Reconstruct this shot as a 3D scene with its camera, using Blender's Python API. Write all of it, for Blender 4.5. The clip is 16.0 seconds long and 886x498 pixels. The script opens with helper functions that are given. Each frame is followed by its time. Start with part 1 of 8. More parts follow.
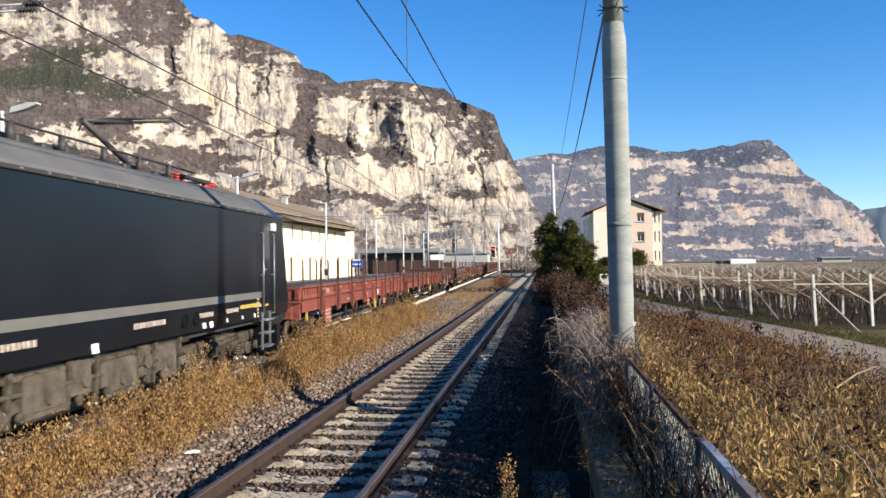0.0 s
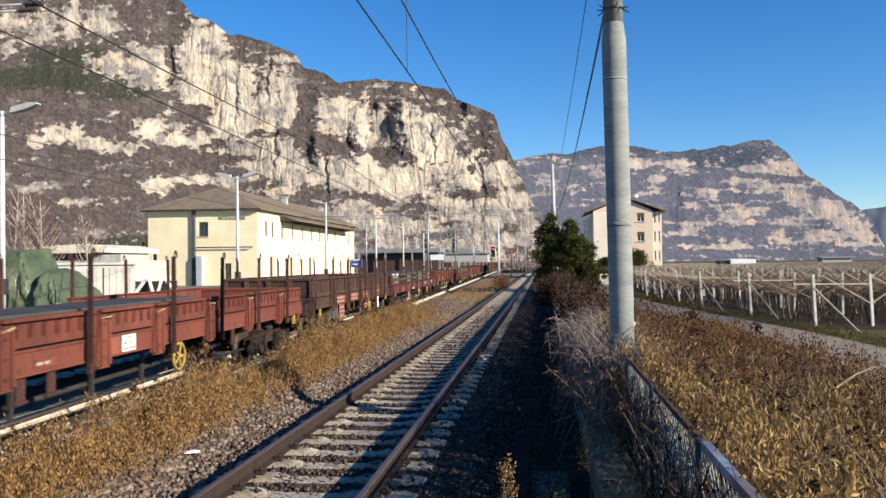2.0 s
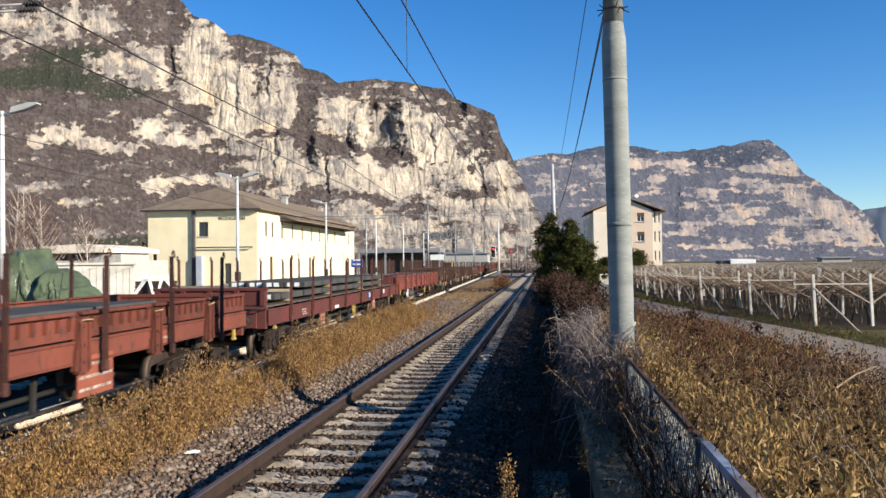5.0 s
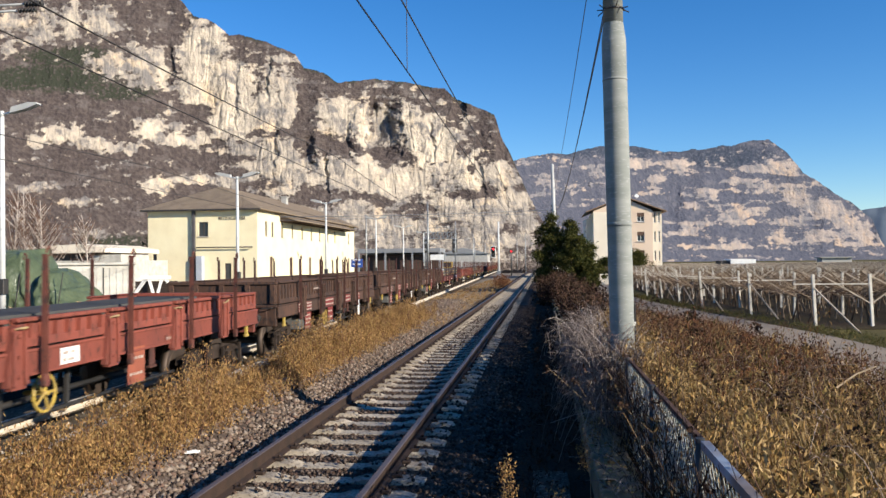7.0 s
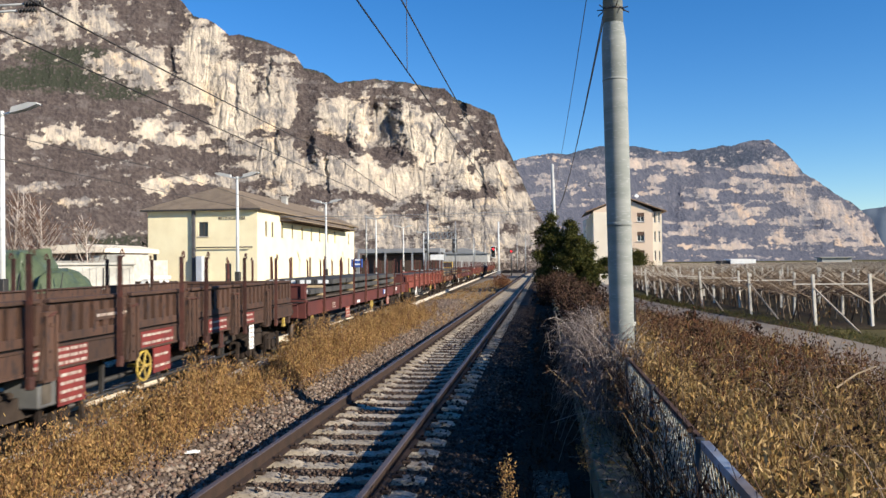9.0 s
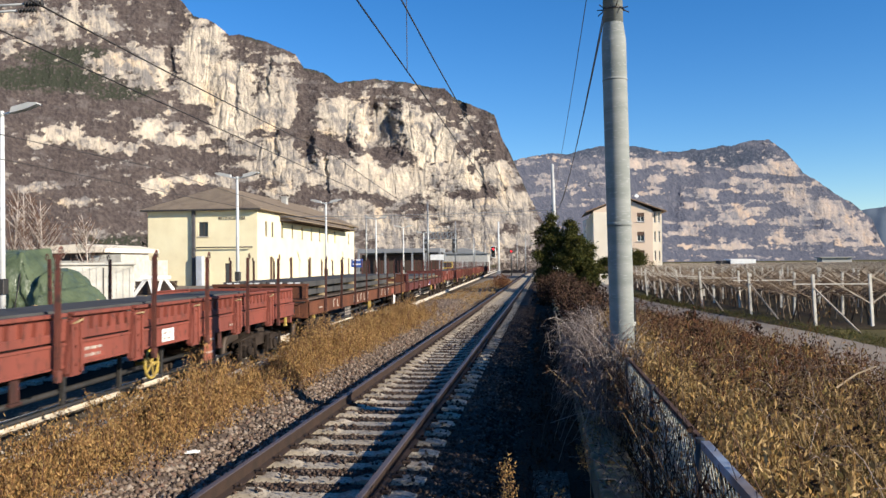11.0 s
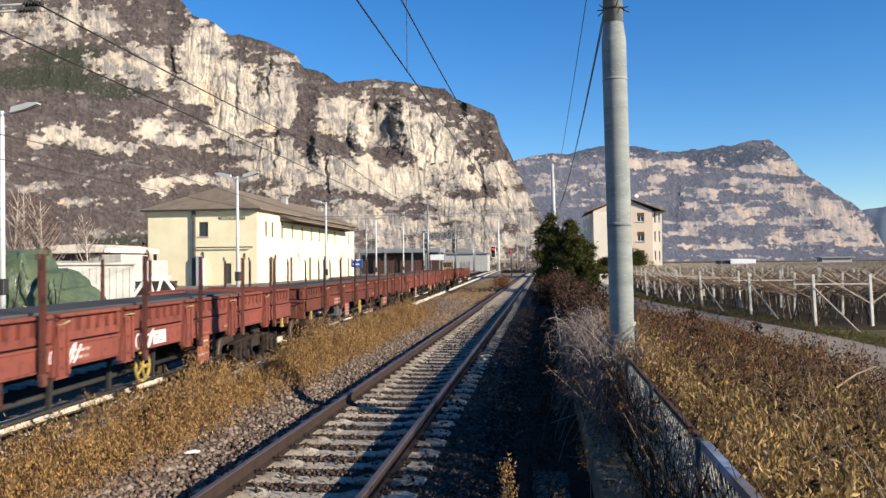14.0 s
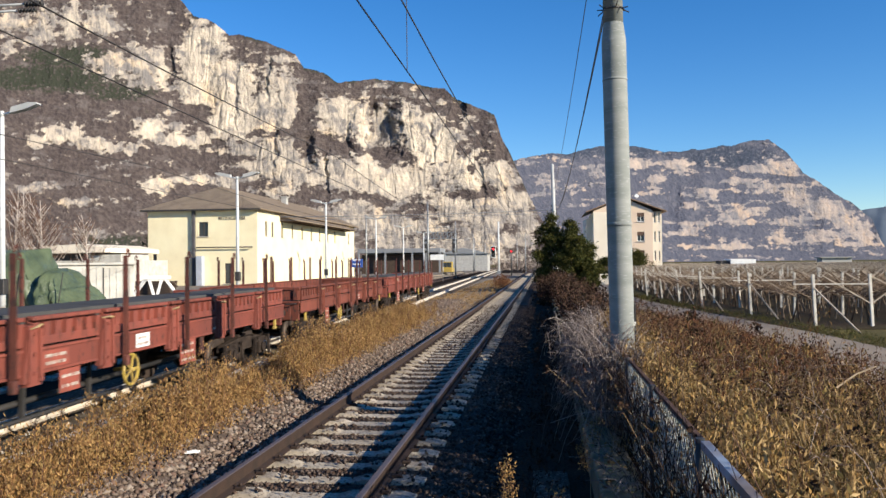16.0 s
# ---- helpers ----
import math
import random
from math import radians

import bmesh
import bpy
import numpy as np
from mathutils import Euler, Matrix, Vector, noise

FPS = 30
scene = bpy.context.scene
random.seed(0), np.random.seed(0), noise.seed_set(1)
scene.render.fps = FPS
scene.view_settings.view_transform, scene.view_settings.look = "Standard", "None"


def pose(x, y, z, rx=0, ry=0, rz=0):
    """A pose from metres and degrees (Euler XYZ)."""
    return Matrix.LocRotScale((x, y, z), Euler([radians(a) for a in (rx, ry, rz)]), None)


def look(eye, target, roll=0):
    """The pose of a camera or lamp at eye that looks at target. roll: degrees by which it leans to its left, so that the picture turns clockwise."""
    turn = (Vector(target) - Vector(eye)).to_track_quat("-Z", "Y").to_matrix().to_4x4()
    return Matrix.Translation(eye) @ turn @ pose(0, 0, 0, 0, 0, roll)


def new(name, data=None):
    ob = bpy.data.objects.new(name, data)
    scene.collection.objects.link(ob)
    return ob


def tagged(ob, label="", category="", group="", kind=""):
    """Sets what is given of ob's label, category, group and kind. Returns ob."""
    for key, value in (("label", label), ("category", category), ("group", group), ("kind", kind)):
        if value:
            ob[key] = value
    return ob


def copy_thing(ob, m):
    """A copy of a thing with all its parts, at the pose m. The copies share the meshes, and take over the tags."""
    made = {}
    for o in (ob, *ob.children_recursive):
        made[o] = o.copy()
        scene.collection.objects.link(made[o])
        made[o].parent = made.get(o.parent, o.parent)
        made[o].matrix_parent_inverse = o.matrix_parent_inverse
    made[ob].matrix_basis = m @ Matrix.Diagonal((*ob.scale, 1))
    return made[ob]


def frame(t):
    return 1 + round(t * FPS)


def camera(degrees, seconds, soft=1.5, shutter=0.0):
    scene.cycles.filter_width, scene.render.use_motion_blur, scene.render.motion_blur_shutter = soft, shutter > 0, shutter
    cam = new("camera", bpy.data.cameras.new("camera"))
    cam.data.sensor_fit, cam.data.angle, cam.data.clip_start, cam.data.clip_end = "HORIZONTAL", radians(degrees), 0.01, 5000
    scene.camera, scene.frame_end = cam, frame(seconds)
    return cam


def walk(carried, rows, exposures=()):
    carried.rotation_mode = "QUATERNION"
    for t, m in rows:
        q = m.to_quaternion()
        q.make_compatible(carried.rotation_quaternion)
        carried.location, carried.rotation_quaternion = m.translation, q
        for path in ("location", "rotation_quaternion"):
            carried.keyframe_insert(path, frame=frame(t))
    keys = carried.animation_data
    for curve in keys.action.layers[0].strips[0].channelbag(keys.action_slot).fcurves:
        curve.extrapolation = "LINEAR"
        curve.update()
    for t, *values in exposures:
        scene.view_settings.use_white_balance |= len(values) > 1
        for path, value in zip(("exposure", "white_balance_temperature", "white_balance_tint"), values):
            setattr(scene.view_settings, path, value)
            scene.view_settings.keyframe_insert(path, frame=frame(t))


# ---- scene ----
# ---------------------------------------------------------------- camera
# x to the right of the line, y along the line, z = 0 on the rail heads of the near track
EYE = (0.0, 0.0, 2.1)
cam = camera(57.47, 16.0, soft=1.5, shutter=0.1)
CAM_POSE = Matrix.Translation(EYE) @ Euler((0, 0, radians(7.005))).to_matrix().to_4x4() @ pose(0, 0, 0, 91.035) @ pose(0, 0, 0, 0, 0, -0.6)
# the film camera starts a little brighter and settles
walk(cam, [(0.0, CAM_POSE), (16.0, CAM_POSE)], [(0.0, 0.98), (0.4, 0.92), (0.8, 0.83), (1.2, 0.76), (1.8, 0.74), (16.0, 0.74)])

# ---------------------------------------------------------------- daylight
SUN_ELEVATION, SUN_TURN = 21.0, 114.8
world = bpy.data.worlds.new("daylight")
scene.world = world
world.use_nodes = True
wt = world.node_tree
sky = wt.nodes.new("ShaderNodeTexSky")
sky.sky_type, sky.sun_disc = "NISHITA", False
sky.sun_elevation, sky.sun_rotation = radians(SUN_ELEVATION), radians(SUN_TURN)
sky.altitude, sky.air_density, sky.dust_density, sky.ozone_density = 600, 1.0, 0.0, 4.0
hue = wt.nodes.new("ShaderNodeHueSaturation")
hue.inputs["Saturation"].default_value = 1.27
hue.inputs["Hue"].default_value = 0.507
wt.links.new(sky.outputs[0], hue.inputs["Color"])
wt.links.new(hue.outputs[0], wt.nodes["Background"].inputs[0])
wt.nodes["Background"].inputs[1].default_value = 0.101
sun = new("sun", bpy.data.lights.new("sun", "SUN"))
sun.data.energy, sun.data.angle, sun.data.color = 5.0, radians(0.5), (1.0, 0.90, 0.75)
SUN_WAY = Vector((math.sin(radians(SUN_TURN)) * math.cos(radians(SUN_ELEVATION)),
                  math.cos(radians(SUN_TURN)) * math.cos(radians(SUN_ELEVATION)), math.sin(radians(SUN_ELEVATION))))
sun.matrix_world = look(SUN_WAY * 50, (0, 0, 0))


# ---------------------------------------------------------------- materials
def material(name, c1, c2=None, scale=4.0, rough=0.8, metal=0.0, bump=0.2, fine=40.0, c3=None, coord="Object",
             spot=0.55, vary=0.0, bump_dist=0.01, stretch=(1, 1, 1), spec=None):
    """Two colours mixed by broad noise, a third as small spots, fine relief."""
    m = bpy.data.materials.new(name)
    m.use_nodes = True
    t = m.node_tree
    N, L = t.nodes, t.links
    b = N["Principled BSDF"]
    b.inputs["Roughness"].default_value, b.inputs["Metallic"].default_value = rough, metal
    b.inputs["Specular IOR Level"].default_value = spec if spec is not None else (0.06 if rough >= 0.85 else 0.3 if rough > 0.6 else 0.5)
    co = N.new("ShaderNodeTexCoord")
    mp = N.new("ShaderNodeMapping")
    mp.inputs["Scale"].default_value = stretch
    if coord == "World":
        L.new(N.new("ShaderNodeNewGeometry").outputs["Position"], mp.inputs[0])
    else:
        L.new(co.outputs[coord], mp.inputs[0])

    def tex(sc, detail=6):
        n = N.new("ShaderNodeTexNoise")
        n.inputs["Scale"].default_value, n.inputs["Detail"].default_value = sc, detail
        L.new(mp.outputs[0], n.inputs["Vector"])
        return n.outputs["Fac"]

    def ramp(f, lo, hi):
        r = N.new("ShaderNodeMapRange")
        r.inputs["From Min"].default_value, r.inputs["From Max"].default_value = lo, hi
        L.new(f, r.inputs[0])
        return r.outputs[0]

    def mix(f, a, c):
        x = N.new("ShaderNodeMix")
        x.data_type = "RGBA"
        L.new(f, x.inputs[0])
        for sock, v in ((x.inputs[6], a), (x.inputs[7], c)):
            if isinstance(v, tuple):
                sock.default_value = (*v, 1)
            else:
                L.new(v, sock)
        return x.outputs[2]

    c2 = c2 or tuple(v * 0.75 for v in c1)
    big, small = tex(scale), tex(fine, 4)
    col = mix(ramp(big, 0.35, 0.65), c1, c2)
    if c3:
        col = mix(ramp(small, spot, spot + 0.08), col, c3)
    if vary:
        info = N.new("ShaderNodeObjectInfo")
        hs = N.new("ShaderNodeHueSaturation")
        r = N.new("ShaderNodeMapRange")
        r.inputs[3].default_value, r.inputs[4].default_value = 1 - vary, 1 + vary
        L.new(info.outputs["Random"], r.inputs[0])
        L.new(r.outputs[0], hs.inputs["Value"])
        L.new(col, hs.inputs["Color"])
        col = hs.outputs[0]
    L.new(col, b.inputs["Base Color"])
    if bump:
        bp = N.new("ShaderNodeBump")
        bp.inputs["Strength"].default_value, bp.inputs["Distance"].default_value = bump, bump_dist
        L.new(small, bp.inputs["Height"])
        L.new(bp.outputs[0], b.inputs["Normal"])
    return m


def leaf_material(name, colours, rough=0.7, light=0.15):
    """Leaves: a colour for each island, some light passing through."""
    m = bpy.data.materials.new(name)
    m.use_nodes = True
    t = m.node_tree
    N, L = t.nodes, t.links
    b = N["Principled BSDF"]
    b.inputs["Roughness"].default_value = rough
    b.inputs["Specular IOR Level"].default_value = 0.05
    g = N.new("ShaderNodeNewGeometry")
    r = N.new("ShaderNodeValToRGB")
    while len(r.color_ramp.elements) < len(colours):
        r.color_ramp.elements.new(0.5)
    for i, c in enumerate(colours):
        r.color_ramp.elements[i].position, r.color_ramp.elements[i].color = i / (len(colours) - 1), (*c, 1)
    L.new(g.outputs["Random Per Island"], r.inputs[0])
    L.new(r.outputs[0], b.inputs["Base Color"])
    tr = N.new("ShaderNodeBsdfTranslucent")
    L.new(r.outputs[0], tr.inputs[0])
    mx = N.new("ShaderNodeMixShader")
    mx.inputs[0].default_value = light
    L.new(b.outputs[0], mx.inputs[1])
    L.new(tr.outputs[0], mx.inputs[2])
    L.new(mx.outputs[0], N["Material Output"].inputs[0])
    return m


def glow(name, colour, strength):
    m = bpy.data.materials.new(name)
    m.use_nodes = True
    b = m.node_tree.nodes["Principled BSDF"]
    b.inputs["Base Color"].default_value = (*colour, 1)
    b.inputs["Emission Color"].default_value = (*colour, 1)
    b.inputs["Emission Strength"].default_value = strength
    return m


M_BALLAST = material("ballast", (0.085, 0.064, 0.052), (0.05, 0.038, 0.032), 1.2, 0.95, fine=18, c3=(0.12, 0.095, 0.08), bump=0.8, bump_dist=0.04, coord="World")
# brown stones kept darker than the gravel: shade on the track in their colour
M_STONE = leaf_material("ballast_stone", [(0.026, 0.020, 0.016), (0.095, 0.066, 0.052), (0.055, 0.041, 0.034), (0.17, 0.135, 0.112), (0.085, 0.052, 0.039), (0.042, 0.033, 0.028)], 0.95, 0.0)
M_GRAVEL = leaf_material("brown_gravel", [(0.055, 0.041, 0.032), (0.19, 0.142, 0.110), (0.12, 0.091, 0.071), (0.29, 0.24, 0.195), (0.155, 0.098, 0.074), (0.10, 0.080, 0.065)], 0.95, 0.0)
M_SLEEPER = material("sleeper_concrete", (0.56, 0.485, 0.375), (0.33, 0.275, 0.21), 4.5, 0.9, fine=30, c3=(0.13, 0.105, 0.085), spot=0.55, bump=0.5, vary=0.15)
M_RAIL = material("rail_rust", (0.055, 0.034, 0.025), (0.034, 0.024, 0.019), 6, 0.75, 0.2, fine=60, bump=0.3)
M_RAILHEAD = material("rail_head", (0.20, 0.145, 0.12), (0.13, 0.10, 0.085), 1.5, 0.45, 0.6, fine=120, bump=0.08, stretch=(1, 0.05, 1))
# polished rails: sun glint put into the pale head and side colours
M_RAILSHINE = material("polished_rail_head", (0.70, 0.67, 0.61), (0.60, 0.56, 0.50), 1.5, 0.5, 0.25, fine=120, bump=0.05, stretch=(1, 0.05, 1))
M_RAILSIDE = material("glint_pale_rail_side", (0.62, 0.56, 0.47), (0.45, 0.39, 0.32), 6, 0.7, 0.1, fine=60, bump=0.2)
M_GRASS = material("meadow", (0.075, 0.072, 0.028), (0.125, 0.10, 0.045), 0.35, 0.95, fine=9, c3=(0.17, 0.13, 0.06), bump=0.8, bump_dist=0.06, coord="World")
M_PLATFORM = material("platform_gravel", (0.25, 0.215, 0.17), (0.17, 0.14, 0.105), 0.7, 0.95, fine=30, c3=(0.32, 0.28, 0.23), bump=0.5, bump_dist=0.02, coord="World")
M_KERB = material("kerb_stone", (0.62, 0.58, 0.50), (0.45, 0.41, 0.35), 2.5, 0.85, fine=30, c3=(0.25, 0.22, 0.18), spot=0.62, bump=0.3, vary=0.1)
M_ROAD = material("road_asphalt", (0.31, 0.245, 0.18), (0.24, 0.195, 0.145), 0.5, 0.9, fine=80, c3=(0.21, 0.20, 0.19), bump=0.2, coord="World")
M_CONCRETE = material("concrete", (0.44, 0.43, 0.40), (0.34, 0.33, 0.31), 1.5, 0.85, fine=50, c3=(0.26, 0.25, 0.23), spot=0.63, bump=0.25)
M_OLDWALL = material("mossy_concrete", (0.34, 0.27, 0.18), (0.16, 0.13, 0.078), 1.8, 0.95, fine=25, c3=(0.21, 0.20, 0.08), bump=0.6, bump_dist=0.02)
M_POLE = material("grey_pole", (0.27, 0.28, 0.26), (0.19, 0.205, 0.19), 3.2, 0.8, 0.0, fine=30, c3=(0.29, 0.30, 0.285), spot=0.58, bump=0.15, stretch=(0.4, 0.4, 1.6), spec=0.3)
M_WHITEPOLE = material("white_paint_pole", (0.62, 0.63, 0.62), (0.52, 0.53, 0.52), 1.5, 0.5, bump=0.05)
M_STEEL = material("galvanised_steel", (0.33, 0.34, 0.34), (0.23, 0.24, 0.245), 3, 0.5, 0.6, bump=0.1)
M_DARK = material("dark_metal", (0.035, 0.034, 0.033), (0.055, 0.05, 0.046), 4, 0.6, 0.3, bump=0.15)
M_BLACK = material("black_void", (0.004, 0.004, 0.004), (0.008, 0.008, 0.008), 4, 0.9, bump=0.0, spec=0.05)
M_WIRE = material("wire_copper", (0.045, 0.04, 0.036), (0.06, 0.055, 0.05), 4, 0.6, 0.5, bump=0)
M_YELLOWWALL = material("yellow_plaster", (0.83, 0.745, 0.50), (0.76, 0.66, 0.43), 0.5, 0.9, fine=18, c3=(0.62, 0.53, 0.36), spot=0.61, bump=0.12)
M_CREAM = material("cream_plaster", (0.80, 0.72, 0.58), (0.74, 0.65, 0.52), 0.4, 0.9, fine=18, bump=0.1)
M_PINK = material("peach_plaster", (0.70, 0.56, 0.43), (0.66, 0.52, 0.40), 0.4, 0.9, fine=18, bump=0.1)
M_ROOF = material("grey_brown_tiles", (0.235, 0.18, 0.125), (0.17, 0.13, 0.095), 0.8, 0.9, fine=9, c3=(0.25, 0.21, 0.17), bump=0.7, bump_dist=0.05, stretch=(1, 1, 2))
M_TANROOF = material("tan_roof_edge", (0.24, 0.17, 0.125), (0.18, 0.125, 0.09), 2, 0.85, bump=0.2)
M_EAVES = material("dark_eaves_wood", (0.075, 0.05, 0.035), (0.05, 0.035, 0.028), 2, 0.8, bump=0.2)
M_WINDOW = material("dark_pane", (0.03, 0.035, 0.04), (0.045, 0.05, 0.055), 2, 0.15, bump=0)
M_SHUTTER = material("brown_shutter", (0.13, 0.075, 0.05), (0.09, 0.055, 0.04), 3, 0.7, bump=0.1)
M_BLUE = material("blue_sign", (0.02, 0.07, 0.30), (0.025, 0.085, 0.34), 3, 0.45, bump=0)
M_WHITE = material("white_paint", (0.80, 0.80, 0.78), (0.70, 0.70, 0.68), 3, 0.6, bump=0.05)
M_LETTER = material("painted_letters", (0.52, 0.47, 0.40), (0.24, 0.17, 0.14), 14, 0.7, bump=0)
M_YELLOW = material("yellow_paint", (0.44, 0.31, 0.055), (0.30, 0.21, 0.06), 6, 0.55, bump=0.05)
M_TARP = material("green_tarpaulin", (0.095, 0.12, 0.062), (0.06, 0.08, 0.042), 1.5, 0.38, fine=6, bump=0.8, bump_dist=0.05)
M_LOAD = material("grey_steel_load", (0.078, 0.076, 0.073), (0.056, 0.054, 0.052), 2, 0.8, 0.0, fine=30, bump=0.15, spec=0.15)
M_TIMBER = material("pale_timber", (0.50, 0.38, 0.22), (0.42, 0.30, 0.17), 4, 0.8, bump=0.2)
M_LOCO = material("anthracite_paint", (0.0058, 0.0072, 0.010), (0.0082, 0.0096, 0.0128), 0.6, 0.24, fine=6, bump=0.03, spec=0.25)
M_LOCOROOF = material("loco_roof_grey", (0.115, 0.112, 0.105), (0.09, 0.088, 0.084), 1.0, 0.7, bump=0.1)
M_BAND = material("loco_grey_band", (0.13, 0.125, 0.11), (0.11, 0.105, 0.095), 2.0, 0.5, bump=0.03)
M_BOGIE = material("dusty_bogie", (0.055, 0.042, 0.034), (0.026, 0.020, 0.017), 5, 0.85, 0.1, fine=25, bump=0.3)
M_LOCOBOGIE = material("taupe_loco_bogie", (0.10, 0.084, 0.065), (0.04, 0.034, 0.028), 9, 0.85, 0.1, fine=25, bump=0.3)
M_CASE = material("pale_taupe_case", (0.115, 0.098, 0.078), (0.055, 0.047, 0.038), 3, 0.85, fine=25, c3=(0.10, 0.085, 0.07), spot=0.6, bump=0.2)
M_WHEEL = material("wheel_steel", (0.09, 0.065, 0.05), (0.06, 0.046, 0.038), 4, 0.6, 0.5, bump=0.15)
M_PANTO = material("pantograph_red", (0.40, 0.03, 0.025), (0.32, 0.025, 0.02), 4, 0.5, bump=0)


# ---------------------------------------------------------------- building helpers
def mesh(bm, name, mats, smooth=False):
    me = bpy.data.meshes.new(name)
    bm.to_mesh(me)
    bm.free()
    for m in (mats if isinstance(mats, (list, tuple)) else (mats,)):
        me.materials.append(m)
    if smooth:
        for p in me.polygons:
            p.use_smooth = True
    return me


def part(name, bm, mat, parent, label="", smooth=False, m=None):
    """One mesh object under a thing or a part."""
    ob = new(name, bm if isinstance(bm, bpy.types.Mesh) else mesh(bm, name, mat, smooth))
    ob.parent = parent
    if m is not None:
        ob.matrix_basis = m
    return tagged(ob, label)


def thing(name, label, category, group="", m=None, kind=""):
    ob = new(name)
    ob.empty_display_size = 0.2
    if m is not None:
        ob.matrix_basis = m
    return tagged(ob, label, category, group, kind)


def single(name, bm, mat, label, category, group="", kind="", m=None, smooth=False):
    ob = new(name, mesh(bm, name, mat, smooth))
    if m is not None:
        ob.matrix_basis = m
    return tagged(ob, label, category, group, kind)


def box(bm, x0, x1, y0, y1, z0, z1, bevel=0.0, m=None, mi=0):
    vs = [bm.verts.new((x, y, z)) for z in (z0, z1) for y in (y0, y1) for x in (x0, x1)]
    fs = [bm.faces.new([vs[i] for i in f]) for f in ((0, 2, 3, 1), (4, 5, 7, 6), (0, 1, 5, 4), (2, 6, 7, 3), (0, 4, 6, 2), (1, 3, 7, 5))]
    for f in fs:
        f.material_index = mi
    if bevel:
        es = list({e for f in fs for e in f.edges})
        r = bmesh.ops.bevel(bm, geom=es, offset=bevel, segments=1, affect="EDGES")
        vs = list({v for f in r["faces"] for v in f.verts} | {v for v in vs if v.is_valid})
        for f in {f for v in vs for f in v.link_faces}:
            f.material_index = mi
    if m is not None:
        for v in vs:
            v.co = m @ v.co
    return vs


def rod(bm, a, b, r0, r1=None, n=8, mi=0, caps=True):
    """A round or n-sided bar from a to b."""
    a, b = Vector(a), Vector(b)
    r1 = r0 if r1 is None else r1
    q = (b - a).to_track_quat("Z", "Y")
    rings = []
    for p, r in ((a, r0), (b, r1)):
        rings.append([bm.verts.new(p + q @ Vector((r * math.cos(2 * math.pi * i / n), r * math.sin(2 * math.pi * i / n), 0))) for i in range(n)])
    for i in range(n):
        f = bm.faces.new((rings[0][i], rings[0][(i + 1) % n], rings[1][(i + 1) % n], rings[1][i]))
        f.material_index, f.smooth = mi, n > 5
    if caps:
        bm.faces.new(rings[0][::-1]).material_index = mi
        bm.faces.new(rings[1]).material_index = mi


def beam(bm, a, b, w, h, mi=0):
    """A rectangular bar from a to b, h measured upward."""
    a, b = Vector(a), Vector(b)
    d = (b - a).normalized()
    up = Vector((0, 0, 1)) if abs(d.z) < 0.95 else Vector((0, 1, 0))
    s = d.cross(up).normalized()
    u = s.cross(d)
    r = [[bm.verts.new(p + s * (i * w / 2) + u * (j * h / 2)) for i, j in ((-1, -1), (1, -1), (1, 1), (-1, 1))] for p in (a, b)]
    for i in range(4):
        bm.faces.new((r[0][i], r[0][(i + 1) % 4], r[1][(i + 1) % 4], r[1][i])).material_index = mi
    bm.faces.new(r[0][::-1]).material_index = mi
    bm.faces.new(r[1]).material_index = mi


def prism(bm, pts, axis, a, b, mi=0):
    """A flat outline pushed from a to b along an axis (0 x, 1 y, 2 z)."""
    def at(p, t):
        c = list(p)
        c.insert(axis, t)
        return c
    r0, r1 = [bm.verts.new(at(p, a)) for p in pts], [bm.verts.new(at(p, b)) for p in pts]
    n = len(pts)
    fs = [bm.faces.new((r0[i], r0[(i + 1) % n], r1[(i + 1) % n], r1[i])) for i in range(n)]
    fs += [bm.faces.new(r0[::-1]), bm.faces.new(r1)]
    for f in fs:
        f.material_index = mi
    bmesh.ops.recalc_face_normals(bm, faces=fs)
    return fs


def soup(name, verts, faces, mats, parent=None, label="", category="", kind="stuff", smooth=False):
    """Many small pieces as one mesh, from arrays."""
    me = bpy.data.meshes.new(name)
    verts, faces = np.asarray(verts, np.float32), np.asarray(faces, np.int32)
    k = faces.shape[1]
    me.vertices.add(len(verts))
    me.vertices.foreach_set("co", verts.ravel())
    me.loops.add(faces.size)
    me.loops.foreach_set("vertex_index", faces.ravel())
    me.polygons.add(len(faces))
    me.polygons.foreach_set("loop_start", np.arange(0, faces.size, k, dtype=np.int32))
    me.update(calc_edges=True)
    me.validate()
    for m in (mats if isinstance(mats, (list, tuple)) else (mats,)):
        me.materials.append(m)
    if smooth:
        me.polygons.foreach_set("use_smooth", np.ones(len(faces), bool))
    ob = new(name, me)
    if parent:
        ob.parent = parent
    return tagged(ob, label, category, "", kind)


def wire(name, pts, r, mat, parent=None):
    """A wire as one thin five-sided tube through the points."""
    bm = bmesh.new()
    rings = []
    for i, p in enumerate(pts):
        d = (Vector(pts[min(i + 1, len(pts) - 1)]) - Vector(pts[max(i - 1, 0)])).normalized()
        q = d.to_track_quat("Z", "Y")
        rings.append([bm.verts.new(Vector(p) + q @ Vector((r * math.cos(k * 1.2566), r * math.sin(k * 1.2566), 0))) for k in range(5)])
    for a, b in zip(rings, rings[1:]):
        for k in range(5):
            bm.faces.new((a[k], a[(k + 1) % 5], b[(k + 1) % 5], b[k])).smooth = True
    return part(name, bm, mat, parent)


def sag(a, b, drop, n=12):
    return [tuple(Vector(a).lerp(Vector(b), i / n) - Vector((0, 0, drop * 4 * (i / n) * (1 - i / n)))) for i in range(n + 1)]


